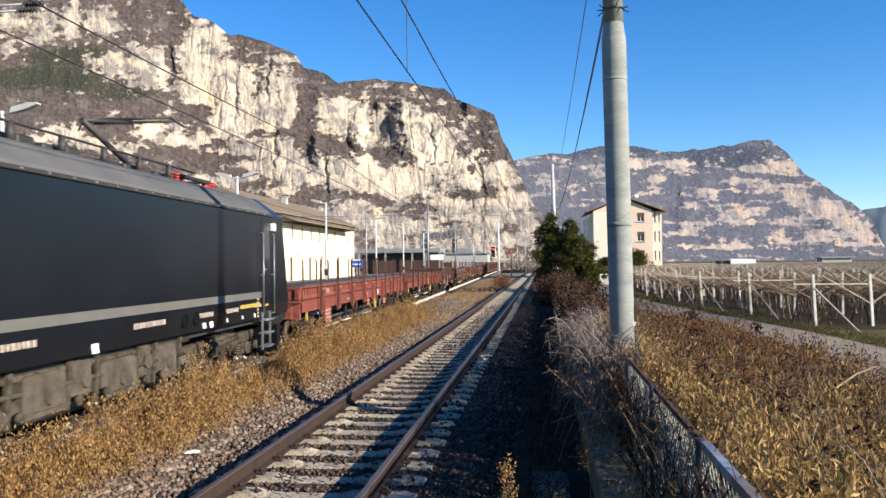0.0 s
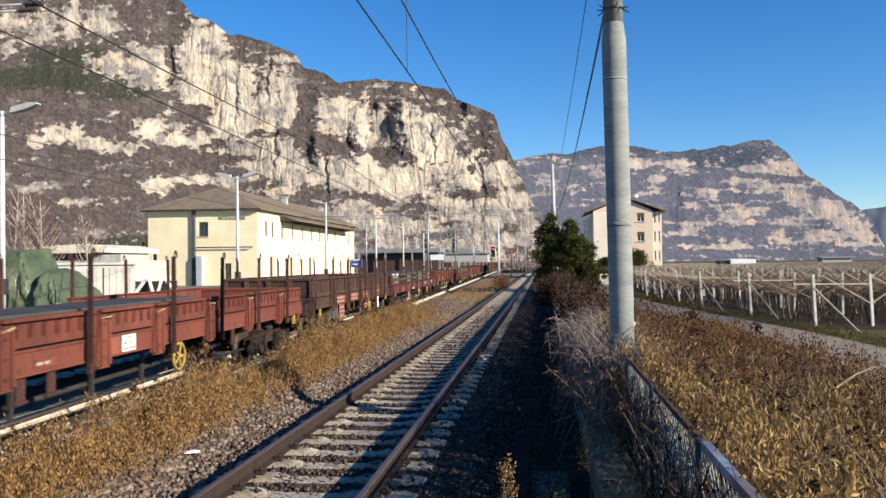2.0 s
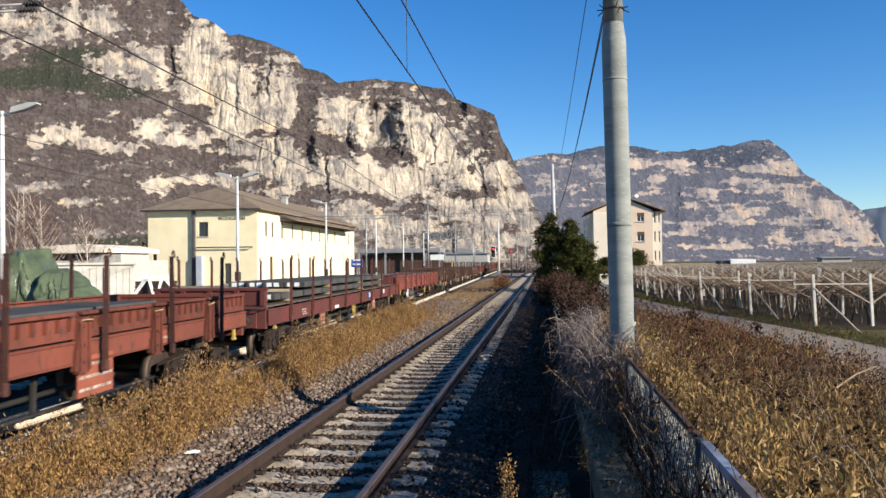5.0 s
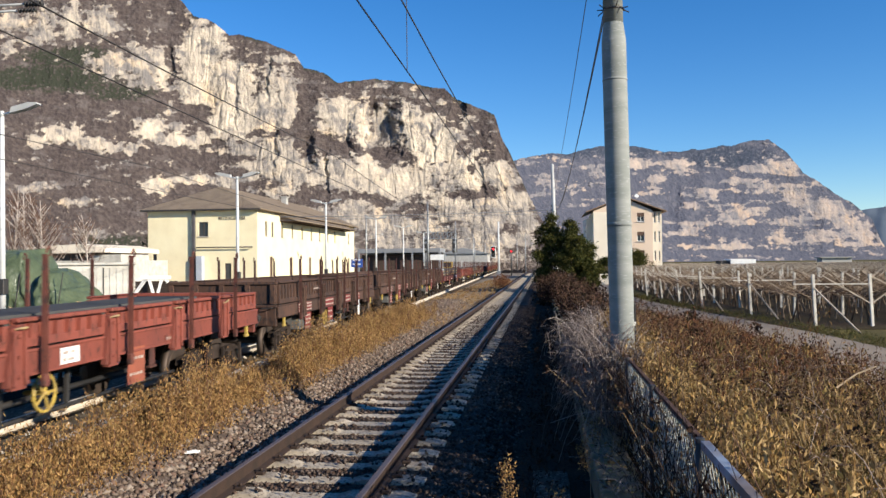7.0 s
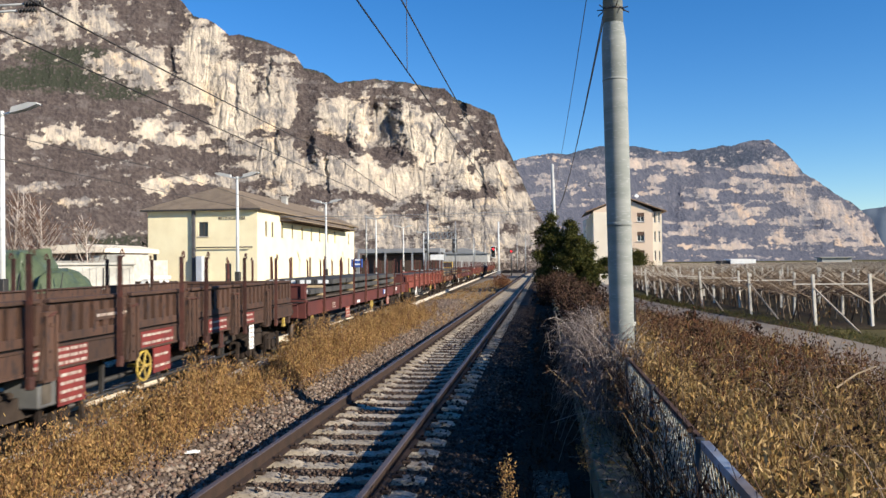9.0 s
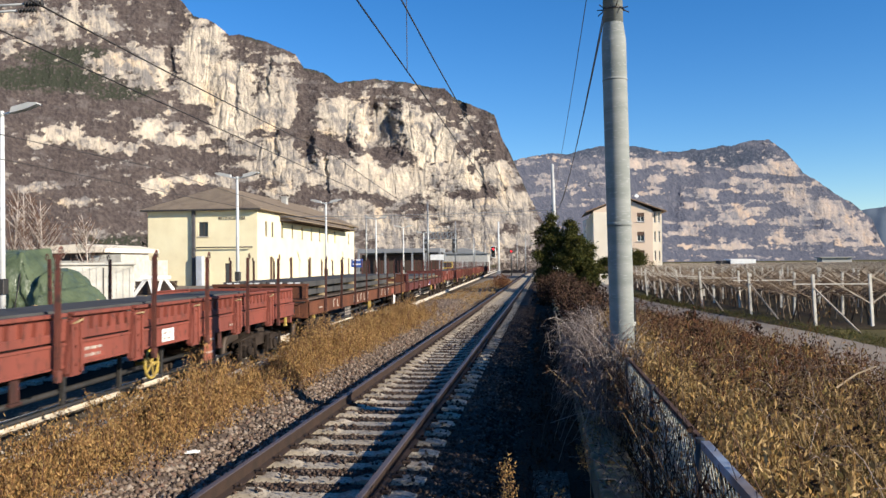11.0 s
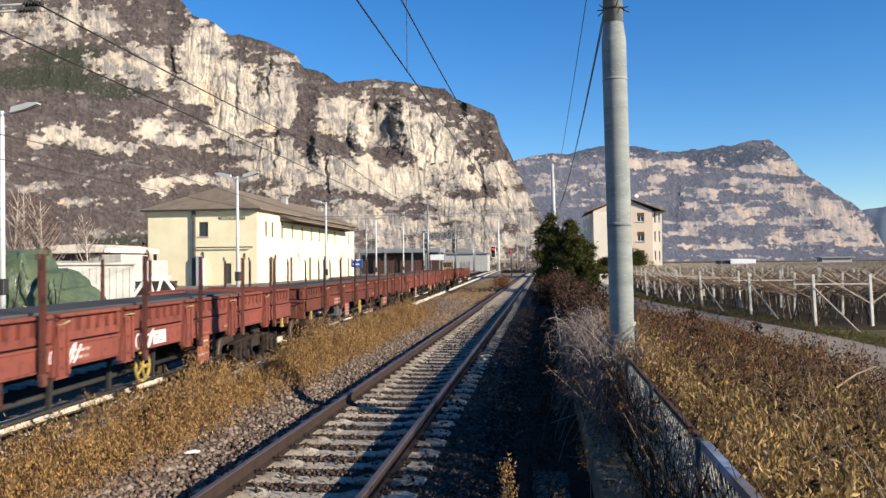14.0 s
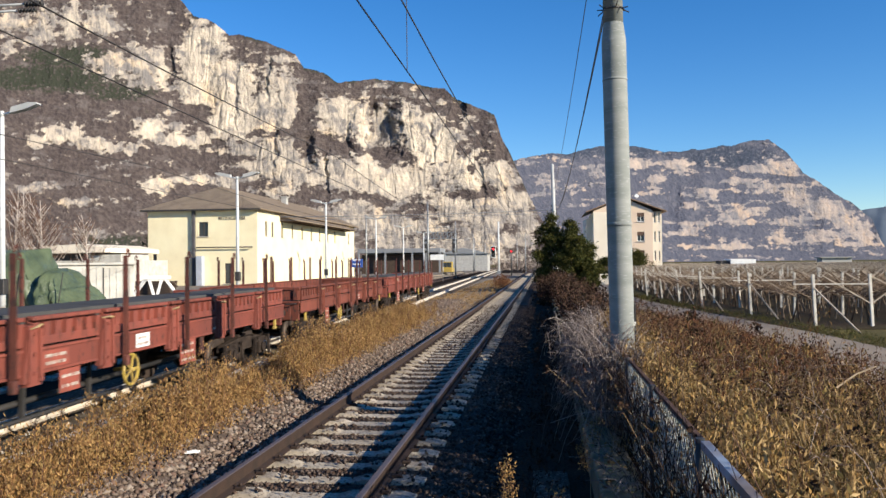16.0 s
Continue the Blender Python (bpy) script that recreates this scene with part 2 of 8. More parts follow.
# ---------------------------------------------------------------- ground and tracks
TRACK_X, RAIL_HALF = -2.425, 0.7525          # near track: axis, half distance of the rail centres
LINE_X, LINE_Z, LINE_TURN = -6.90, -0.18, 1.718   # the train's track: axis at y = 0, rail head, heading in degrees
LINE = pose(LINE_X, 0, LINE_Z, 0, 0, LINE_TURN)
FAR = 420.0
BEHIND = 340.0        # length of line behind the camera


# ballast blackened in its base colour to stand for shade beneath the wagons
M_SHADEBED = material("shade_dark_ballast", (0.016, 0.010, 0.006), (0.010, 0.0065, 0.004), 1.2, 0.95, fine=14, c3=(0.032, 0.021, 0.014), bump=0.7, bump_dist=0.03, coord="World", spec=0.05)


M_DIRT = material("dusty_track_bed", (0.12, 0.098, 0.076), (0.07, 0.056, 0.044), 1.6, 0.95, fine=16, c3=(0.20, 0.17, 0.135), bump=0.8, bump_dist=0.03, coord="World")


def build_ground():
    bm = bmesh.new()
    xs = [-2600, -600, -120, -40, -14, -4.6, -0.1, 1.0, 1.6, 6, 10, 40, 120, 600, 2600]
    ys = [-300, -40, -10, 0, 10, 30, 60, 120, 250, 600, 2000, 4200]
    grid = [[bm.verts.new((x, y, -0.80 if -130 < x < -4.0 else -0.46)) for x in xs] for y in ys]
    for j in range(len(ys) - 1):
        for i in range(len(xs) - 1):
            bm.faces.new((grid[j][i], grid[j][i + 1], grid[j + 1][i + 1], grid[j + 1][i]))
    single("ground", bm, M_GRASS, "flat valley floor of brown winter grass", "ground", kind="structure")
    bm = bmesh.new()
    prism(bm, [(-90, -0.79), (-5.2, -0.79), (-5.2, -0.43), (-90, -0.43)], 1, -BEHIND, 420)
    single("sidings_bed", bm, M_SHADEBED, "ballast under the sidings, darkened for the shade under the train", "ballast", kind="structure")
    # yard and siding area beyond the train
    bm = bmesh.new()
    box(bm, -60, -17.8, 5, 330, -0.70, -0.22)
    single("station_yard", bm, M_PLATFORM, "pale gravel yard before the station", "yard", kind="structure")


def bed(name, m, top, half, foot, z0, y1=FAR, mat=None):
    bm = bmesh.new()
    prism(bm, [(-foot, z0), (foot, z0), (half, top), (-half, top)], 1, -BEHIND, y1)
    return single(name, bm, mat or M_BALLAST, "brownish grey ballast bed under the rails", "ballast", kind="structure", m=m)


def rail_mesh(length):
    """Flat-bottomed rail, head at z = 0, along y."""
    bm = bmesh.new()
    prof = [(-0.075, -0.172), (0.075, -0.172), (0.075, -0.16), (0.012, -0.14), (0.009, -0.05), (0.035, -0.036), (0.035, -0.008), (0.026, 0.0),
            (-0.026, 0.0), (-0.035, -0.008), (-0.035, -0.036), (-0.009, -0.05), (-0.012, -0.14), (-0.075, -0.16)]
    fs = prism(bm, prof, 1, 0, length)
    for f in fs:
        if f.calc_center_median().z > -0.009 and abs(f.normal.z) > 0.5:
            f.material_index = 1
    return mesh(bm, "rail", (M_RAIL, M_RAILHEAD))


def sleeper_mesh():
    """Concrete sleeper with sunk middle and sloping rail seats."""
    bm = bmesh.new()
    out = [(-1.15, 0.0), (-1.15, 0.17), (-1.02, 0.20), (-0.50, 0.20), (-0.36, 0.16), (0.36, 0.16), (0.50, 0.20), (1.02, 0.20), (1.15, 0.17), (1.15, 0.0)]
    prism(bm, out, 1, -0.15, 0.15)
    for v in bm.verts:
        if v.co.z > 0.1:
            v.co.y *= 0.84
    return mesh(bm, "sleeper", M_SLEEPER)


def clip_mesh():
    bm = bmesh.new()
    box(bm, 0.06, 0.155, -0.05, 0.05, -0.172, -0.135, 0.008)
    rod(bm, (0.11, 0, -0.136), (0.11, 0, -0.10), 0.018, n=6)
    return mesh(bm, "rail_clip", M_RAIL)


def build_track(name, m, y0, y1, spacing, count, label, rails=None, clips=42, back=0):
    t = thing(name, label, "railway track", m=m)
    rails = rails or (rail_mesh(y1 - y0 + BEHIND),) * 2
    for s, rail in zip((-1, 1), rails):
        part("rail", rail, None, t, m=pose(s * RAIL_HALF, y0 - BEHIND, 0))
    sl, cl = sleeper_mesh(), clip_mesh()
    for i in range(back):
        part("sleeper", sl, None, t, m=pose(0, y0 + 0.3 - (i + 1) * spacing, -0.375))
    for i in range(count):
        y = y0 + 0.3 + i * spacing
        part("sleeper", sl, None, t, m=pose(random.uniform(-0.012, 0.012), y, -0.375, 0, 0, random.uniform(-0.5, 0.5)))
        if y < clips:
            for s in (-1, 1):
                for q in (0, 180):
                    part("rail_clip", cl, None, t, m=pose(s * RAIL_HALF, y, 0, 0, 0, q))
    return t


build_ground()
bed("ballast_near", pose(TRACK_X, 0, 0), -0.225, 1.55, 2.5, -0.83)
bed("ballast_train", LINE, -0.165, 1.9, 2.2, -0.40 + LINE_Z, mat=M_DIRT)
build_track("railway_track", pose(TRACK_X, 0, 0), 3.35, FAR - 20, 0.61, 290, "rusty rails on pale concrete sleepers in ballast", back=60)
SHINY, DULL = rail_mesh(FAR - 23 + BEHIND), rail_mesh(FAR - 23 + BEHIND)
SHINY.materials[0], SHINY.materials[1] = M_RAILSIDE, M_RAILSHINE
build_track("railway_track", LINE, 3.35, FAR - 20, 0.61, 180, "polished rails of the passing train's track", (SHINY, SHINY), 0, 60)
for off in (-4.6, -9.2):
    build_track("siding_track", LINE @ pose(off, 0, 0.02), 3.35, FAR - 20, 0.61, 150, "siding rails beyond the passing train", (DULL, DULL), 0)


def build_platform():
    """Low platform between the tracks with rough pale edge stones, ending in bare gravel."""
    p = thing("island_platform", "low weed-grown platform with rough pale edge stones", "platform", kind="structure")
    bm = bmesh.new()
    def slab(bm, y0, y1, top0, top1):
        r = []
        for y, top in ((y0, top0), (y1, top1)):
            e = LINE_X + 1.75 - 0.03 * y
            r.append([bm.verts.new(q) for q in ((e, y, -0.82), (e, y, top), (-4.42, y, top), (-3.96, y, min(top, -0.235)), (-3.96, y, -0.82))])
        for i in range(4):
            bm.faces.new((r[0][i], r[0][i + 1], r[1][i + 1], r[1][i]))
        bm.faces.new(r[0])
        bm.faces.new(r[1][::-1])
    slab(bm, -6, 28.8, 0.10, 0.10)
    slab(bm, 28.8, 34.4, 0.10, -0.27)
    bmesh.ops.recalc_face_normals(bm, faces=bm.faces[:])
    part("platform_fill", bm, M_BALLAST, p)
    bm = bmesh.new()
    slab(bm, 34.4, 186, -0.27, -0.27)
    bmesh.ops.recalc_face_normals(bm, faces=bm.faces[:])
    part("gravel_strip", bm, M_PLATFORM, p)
    for k in range(4):
        e = bmesh.new()
        for v in box(e, -0.11, 0.11, -0.36, 0.36, -0.30, 0.0, 0.015):
            v.co += Vector((random.uniform(-1, 1), random.uniform(-1, 1), random.uniform(-1, 1))) * 0.012
        SHAPES.append(mesh(e, "edge_stone", M_KERB))
    for i in range(36):
        y = 3.7 + i * 0.72
        if random.random() < 0.1:
            continue
        part("edge_stone", random.choice(SHAPES), None, p, m=pose(LINE_X + 1.66 - 0.03 * y + random.uniform(-0.03, 0.03), y, 0.125 + random.uniform(-0.02, 0.02), random.uniform(-2, 2), random.uniform(-3, 3), 1.7 + random.uniform(-2, 2)))


SHAPES = []
build_platform()


# ---------------------------------------------------------------- mountains
def bearing(px):
    """Azimuth of a picture column, in radians clockwise from the line."""
    return math.atan((px - 784) / 1430.0) - radians(7.005)


def lattice(x, y, seed):
    """Smooth gradient noise over arrays, about -0.7 to 0.7."""
    p = np.random.default_rng(int(seed * 10)).permutation(256)
    xi, yi = np.floor(x).astype(int), np.floor(y).astype(int)
    fx, fy = x - xi, y - yi
    sx, sy = fx * fx * fx * (fx * (6 * fx - 15) + 10), fy * fy * fy * (fy * (6 * fy - 15) + 10)

    def corner(i, j):
        a = p[(p[(xi + i) & 255] + yi + j) & 255] * (2 * math.pi / 256)
        return np.cos(a) * (fx - i) + np.sin(a) * (fy - j)
    lo = corner(0, 0) * (1 - sx) + corner(1, 0) * sx
    hi = corner(0, 1) * (1 - sx) + corner(1, 1) * sx
    return lo * (1 - sy) + hi * sy


def fractal(x, y, seed, octaves=5, gain=0.5, ridged=False):
    out, a = np.zeros_like(x), 1.0
    for k in range(octaves):
        n = lattice(x * 2 ** k, y * 2 ** k, seed + 0.7 * k)
        out += a * ((0.35 - np.abs(n)) * 2 if ridged else n)
        a *= gain
    return out


def blobs(u, v, spots, sharp=1.3, plain=False):
    """Union of soft patches (column, row, half width, half height, weight)."""
    out = np.zeros_like(u)
    for cx, cy, sx, sy, w in spots:
        out = np.maximum(out, (1.0 if plain else w) * np.exp(-0.7 * (((u - cx) / sx) ** 2 + ((v - cy) / sy) ** 2) ** sharp))
    return out


def build_mountain(name, ridge, cliffs, scrub, woods, near, mat, label, x0, x1, base_y, nu=480, nv=190, amp=1.0, gentle=0.95, seed=3.0, steep=0.35,
                   bias=0.0, gullies=(), veer=0.0, crop=None, grain=1.0, banded=0.45, tufted=0.62, thresh=0.28):
    """A mountain side: near-vertical ribbed cliffs, ledges and scrub slopes, cut by gullies."""
    crop = x0 if crop is None else crop
    cols = np.concatenate([np.linspace(x0, crop, 70)[:-1] if crop > x0 else np.zeros(0), np.linspace(crop, x1, nu)])
    ca = np.array([bearing(c) for c in cols])
    g = grain
    top = np.interp(cols, [p[0] for p in ridge], [p[1] for p in ridge]) + 5 * fractal(cols * 0.02 * g, cols * 0, seed, 3) + 3.5 * np.abs(lattice(cols * 0.21 * g, cols * 0 + 3, seed))
    top = top - 3
    s = np.linspace(0, 1, nv)[None, :]
    u = np.repeat(cols[:, None], nv, 1)
    v = base_y + (top[:, None] - base_y) * s
    wu = u + (11 * fractal(u * 0.018 * g, v * 0.018 * g, seed + 1, 3) + 7 * fractal(u * 0.07 * g, v * 0.07 * g, seed + 2, 3)) / g
    wv = v + (8 * fractal(u * 0.018 * g, v * 0.022 * g, seed + 3, 3) + 7 * fractal(u * 0.07 * g, v * 0.08 * g, seed + 4, 3)) / g
    ledge = fractal(u * 0.008 * g + 9, v * 0.055 * g, seed + 5, 4)
    tufts = fractal(u * 0.055 * g, v * 0.085 * g, seed + 6, 5, 0.7)
    fleck = blobs(wu, wv, cliffs)
    c = bias + blobs(wu, wv, cliffs, plain=True) * (0.72 + 0.35 * fleck) - 0.9 * blobs(wu, wv, scrub)
    broad = np.clip(c, 0, 1)
    rock = np.clip((c - thresh + (banded * ledge + tufted * tufts) * (1 - 0.6 * broad)) / 0.5, 0, 1)
    d0 = near * (1 + 0.03 * lattice(cols * 0.0045, cols * 0, seed) + veer * (cols - (x0 + x1) / 2) / (x1 - x0))
    soft = broad
    for _ in range(2):
        run = np.cumsum(np.pad(soft, ((46, 45), (0, 0)), "edge"), 0)
        soft = (run[91:] - run[:-91]) / 91 if len(run) > 91 + len(cols) - 1 else soft
        soft = np.concatenate([soft, soft[-1:]])[:len(cols)]
    k = gentle * (1 - soft) + steep * soft
    dv = -np.diff(v, axis=1, prepend=v[:, :1])
    d = d0[:, None] * np.cumprod(1 + k * dv / 1430.0, axis=1)
    unit = near / 1430.0 / g
    cut = np.zeros_like(u)
    for gx, gy, gw, gh, gd in gullies:
        cut += gd * np.exp(-np.abs((wu - gx + 6 * lattice(v * 0.035, u * 0.004, seed + 20)) / gw) ** 4 - np.abs((wv - gy) / gh) ** 3) * (0.8 + 0.5 * lattice(u * 0.05, v * 0.03, seed + 21))
    au = u + 0.3 * (wu - u)
    ribs = -fractal(au * 0.026 * g, v * 0.0042 * g, seed + 7, 6, 0.55, True)
    crack = np.exp(-(lattice(au * 0.026 * g, v * 0.004 * g, seed + 8) / 0.025) ** 2) + 0.6 * np.exp(-(lattice(au * 0.06 * g, v * 0.010 * g, seed + 9) / 0.04) ** 2)
    bush = fractal(u * 0.16 * g, v * 0.2 * g, seed + 10, 3, 0.6)
    slope = fractal(u * 0.02 * g, v * 0.016 * g, seed + 11, 4)
    big = -fractal(au * 0.008 * g + 3, v * 0.0022 * g, seed + 13, 3, 0.5, True)
    crag = fractal(u * 0.11 * g, v * 0.09 * g, seed + 12, 4, 0.7)
    relief = 12 * big + rock * (3.0 * ribs + 2.4 * crack + 1.6 * ledge + 1.5 * crag) + (1 - rock) * (2.4 * bush + 5 * slope) + cut
    r = d + amp * unit * relief * np.minimum(1, s * 6)
    z = EYE[2] + (466 - v) / 1430.0 * r * np.cos(ca + radians(7.005))[:, None]
    z[:, 1:] = np.maximum(z[:, 1:], -0.6)
    z[:, 0] = -0.6
    verts = np.stack([EYE[0] + r * np.sin(ca)[:, None], r * np.cos(ca)[:, None], z], -1).reshape(-1, 3)
    n = len(cols)
    idx = np.arange(n * nv).reshape(n, nv)
    faces = np.stack([idx[:-1, :-1], idx[1:, :-1], idx[1:, 1:], idx[:-1, 1:]], -1).reshape(-1, 4)
    ob = soup(name, verts, faces, mat, None, label, "mountain", kind="structure", smooth=True)
    crest = np.clip(1 - (v - top[:, None]) / 7, 0, 1) * (lattice(u * 0.03, v * 0 + 5, seed) > 0.0)
    green = np.clip((blobs(wu, wv, woods) + 1.2 * bush * blobs(wu, wv, woods) - 0.35) * 2.2, 0, 1) * (1 - rock) if len(woods) else np.zeros_like(u)
    for nm, val in (("rock", rock), ("pale", np.clip(1.12 * fleck - 0.05 + 0.30 * tufts + 0.25 * ledge, 0, 1)), ("wood", np.maximum(green, crest * (1 - rock)))):
        ob.data.attributes.new(nm, "FLOAT", "POINT").data.foreach_set("value", val.astype(np.float32).ravel())
    return ob


def rock_material(name, pale, grey, scrub1, scrub2, green, size):
    """Pale limestone with grey and ochre stains, brown leafless scrub and evergreen patches."""
    m = bpy.data.materials.new(name)
    m.use_nodes = True
    t = m.node_tree
    N, L = t.nodes, t.links
    b = N["Principled BSDF"]
    b.inputs["Roughness"].default_value, b.inputs["Specular IOR Level"].default_value = 0.95, 0.1
    geo = N.new("ShaderNodeNewGeometry")

    def att(nm):
        a = N.new("ShaderNodeAttribute")
        a.attribute_name = nm
        return a.outputs["Fac"]

    def tex(sc, stretch=(1, 1, 1), detail=8):
        mp = N.new("ShaderNodeMapping")
        mp.inputs["Scale"].default_value = stretch
        L.new(geo.outputs["Position"], mp.inputs[0])
        n = N.new("ShaderNodeTexNoise")
        n.inputs["Scale"].default_value, n.inputs["Detail"].default_value, n.inputs["Roughness"].default_value = sc, detail, 0.65
        L.new(mp.outputs[0], n.inputs["Vector"])
        return n.outputs["Fac"]

    def ramp(f, lo, hi):
        r = N.new("ShaderNodeMapRange")
        r.inputs[1].default_value, r.inputs[2].default_value = lo, hi
        L.new(f, r.inputs[0])
        return r.outputs[0]

    def mix(f, a, c):
        x = N.new("ShaderNodeMix")
        x.data_type = "RGBA"
        L.new(f, x.inputs[0])
        for sock, v in ((x.inputs[6], a), (x.inputs[7], c)):
            if isinstance(v, tuple):
                sock.default_value = (*v, 1)
            else:
                L.new(v, sock)
        return x.outputs[2]

    def add(a, c, f):
        x = N.new("ShaderNodeMath")
        x.operation = "MULTIPLY_ADD"
        L.new(c, x.inputs[0])
        x.inputs[1].default_value = f
        L.new(a, x.inputs[2])
        return x.outputs[0]

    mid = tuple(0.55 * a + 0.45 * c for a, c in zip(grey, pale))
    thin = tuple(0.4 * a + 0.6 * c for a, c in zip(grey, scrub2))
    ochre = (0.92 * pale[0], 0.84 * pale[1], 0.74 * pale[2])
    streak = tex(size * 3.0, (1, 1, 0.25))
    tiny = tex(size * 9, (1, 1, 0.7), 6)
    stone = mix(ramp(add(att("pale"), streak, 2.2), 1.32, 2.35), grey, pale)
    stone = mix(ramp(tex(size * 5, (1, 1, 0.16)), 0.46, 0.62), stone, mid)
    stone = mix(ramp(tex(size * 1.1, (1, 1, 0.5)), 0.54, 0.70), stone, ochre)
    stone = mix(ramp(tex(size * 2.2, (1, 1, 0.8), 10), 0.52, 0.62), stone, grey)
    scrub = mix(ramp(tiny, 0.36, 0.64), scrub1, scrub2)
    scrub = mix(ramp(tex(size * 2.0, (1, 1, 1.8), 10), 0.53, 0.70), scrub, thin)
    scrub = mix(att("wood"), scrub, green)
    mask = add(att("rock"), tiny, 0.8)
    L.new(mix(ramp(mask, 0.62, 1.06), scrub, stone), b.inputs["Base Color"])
    bp = N.new("ShaderNodeBump")
    bp.inputs["Strength"].default_value, bp.inputs["Distance"].default_value = 0.4, 0.25 / size
    L.new(tiny, bp.inputs["Height"])
    L.new(bp.outputs[0], b.inputs["Normal"])
    return m


M_CLIFF = rock_material("limestone_cliff", (0.65, 0.55, 0.42), (0.175, 0.160, 0.152), (0.048, 0.038, 0.037), (0.100, 0.080, 0.073), (0.034, 0.038, 0.027), 0.018)
# air haze is mixed into these base colours: bluer, less contrast than M_CLIFF
M_FARCLIFF = rock_material("far_limestone_haze", (0.47, 0.375, 0.305), (0.165, 0.158, 0.170), (0.056, 0.062, 0.088), (0.092, 0.095, 0.122), (0.036, 0.046, 0.068), 0.009)

RIDGE_NEAR = [(-500, -420), (-200, -260), (0, -120), (180, -60), (320, -8), (345, 24), (372, 30), (408, 58), (425, 55), (525, 92), (540, 117), (575, 128), (600, 146), (640, 142), (665, 138),
              (790, 158), (805, 173), (878, 205), (890, 245), (905, 275), (915, 300), (935, 345), (955, 385), (985, 430), (1010, 470)]
# patches of bare rock: column, row, half width, half height, paleness
CLIFFS_HIGH = [(20, 30, 26, 32, 0.34), (75, 40, 36, 40, 0.15), (128, 33, 18, 36, 0.6), (180, 32, 28, 32, 0.55), (20, 78, 24, 15, 0.4), (200, 106, 46, 33, 0.22), (255, 112, 42, 42, 0.30), (215, 112, 7, 15, 0.9), (232, 74, 9, 12, 0.7), (288, 125, 11, 30, 0.9),
               (362, 84, 52, 58, 1.0), (388, 142, 78, 62, 1.0), (414, 198, 56, 46, 0.95)]
CLIFFS_LEDGE = [(70, 238, 28, 11, 0.8), (112, 230, 36, 15, 0.95), (165, 244, 40, 10, 0.5), (205, 255, 52, 8, 0.55), (236, 262, 11, 9, 0.75), (268, 225, 32, 22, 0.95), (310, 238, 28, 17, 0.9), (345, 246, 34, 13, 0.75), (390, 236, 28, 10, 0.85), (330, 216, 40, 7, 0.4),
                (205, 190, 13, 6, 0.8), (140, 152, 46, 4, 0.35), (300, 195, 26, 6, 0.45), (285, 322, 33, 14, 0.9), (350, 312, 48, 10, 0.75), (402, 315, 22, 13, 0.5), (130, 350, 26, 7, 0.3), (160, 402, 30, 8, 0.35), (60, 325, 30, 9, 0.25)]
CLIFFS_MIDDLE = [(482, 190, 28, 82, 0.65), (510, 172, 22, 62, 0.55), (450, 275, 60, 40, 0.42), (500, 290, 50, 82, 0.55), (600, 206, 52, 38, 0.72), (645, 230, 12, 66, 1.0), (575, 190, 24, 18, 0.4), (656, 300, 26, 52, 0.8), (600, 305, 82, 46, 0.55), (572, 300, 11, 40, 0.8), (600, 372, 76, 32, 0.42), (500, 100, 36, 9, 0.4)]
CLIFFS_EAST = [(686, 226, 30, 44, 0.25), (772, 250, 56, 60, 1.0), (690, 312, 32, 22, 0.85), (734, 232, 25, 54, 1.0), (762, 262, 42, 44, 0.95), (792, 282, 48, 42, 0.92), (720, 322, 52, 40, 0.8), (832, 302, 32, 42, 0.85), (872, 302, 32, 36, 0.75), (780, 362, 112, 42, 0.5), (700, 402, 104, 44, 0.38), (900, 382, 66, 56, 0.36), (850, 424, 110, 46, 0.3), (892, 332, 32, 44, 0.4), (785, 178, 14, 7, 0.7), (800, 196, 20, 16, 0.3)]
SCRUB_WEST = [(60, 140, 120, 34, 0.5), (250, 178, 60, 16, 0.4), (60, 190, 90, 20, 0.4), (345, 200, 22, 20, 0.6), (310, 60, 14, 30, 0.7), (455, 235, 30, 8, 0.6), (400, 275, 60, 8, 0.7), (420, 300, 16, 10, 0.5), (500, 232, 24, 9, 0.8), (545, 255, 20, 14, 0.9), (560, 345, 50, 14, 0.8), (600, 264, 32, 12, 0.9), (480, 320, 26, 8, 0.5), (535, 205, 9, 36, 0.9), (185, 75, 20, 8, 0.6)]
SCRUB_EAST = [(700, 274, 34, 14, 1.0), (745, 362, 30, 18, 0.8), (775, 283, 26, 4, 0.7), (820, 346, 28, 8, 0.7), (872, 340, 20, 11, 0.7), (690, 352, 24, 8, 0.6), (800, 205, 16, 22, 0.8), (822, 268, 12, 14, 0.8), (640, 345, 46, 8, 0.7), (870, 275, 18, 9, 0.9), (905, 408, 20, 9, 0.6), (760, 420, 60, 7, 0.5), (640, 425, 40, 8, 0.5), (838, 300, 6, 24, 0.6)]
WOODS_NEAR = [(90, 130, 110, 22, 1.3), (125, 92, 80, 18, 1.2), (215, 152, 70, 16, 0.9), (200, 425, 60, 16, 1.0), (280, 190, 50, 12, 0.35)]
GULLIES_NEAR = [(674, 228, 30, 48, 52), (300, 112, 6, 44, 13), (546, 268, 12, 28, 26), (575, 300, 4, 36, 14), (474, 130, 4, 36, 12), (487, 250, 5, 40, 10), (643, 230, 16, 70, -14), (735, 235, 24, 60, -10), (816, 196, 11, 26, 24), (845, 225, 30, 44, 16), (892, 262, 10, 34, 12), (765, 250, 5, 40, 8), (618, 240, 4, 36, 8), (420, 150, 4, 50, 8), (850, 320, 6, 40, 9), (372, 100, 50, 70, -8)]
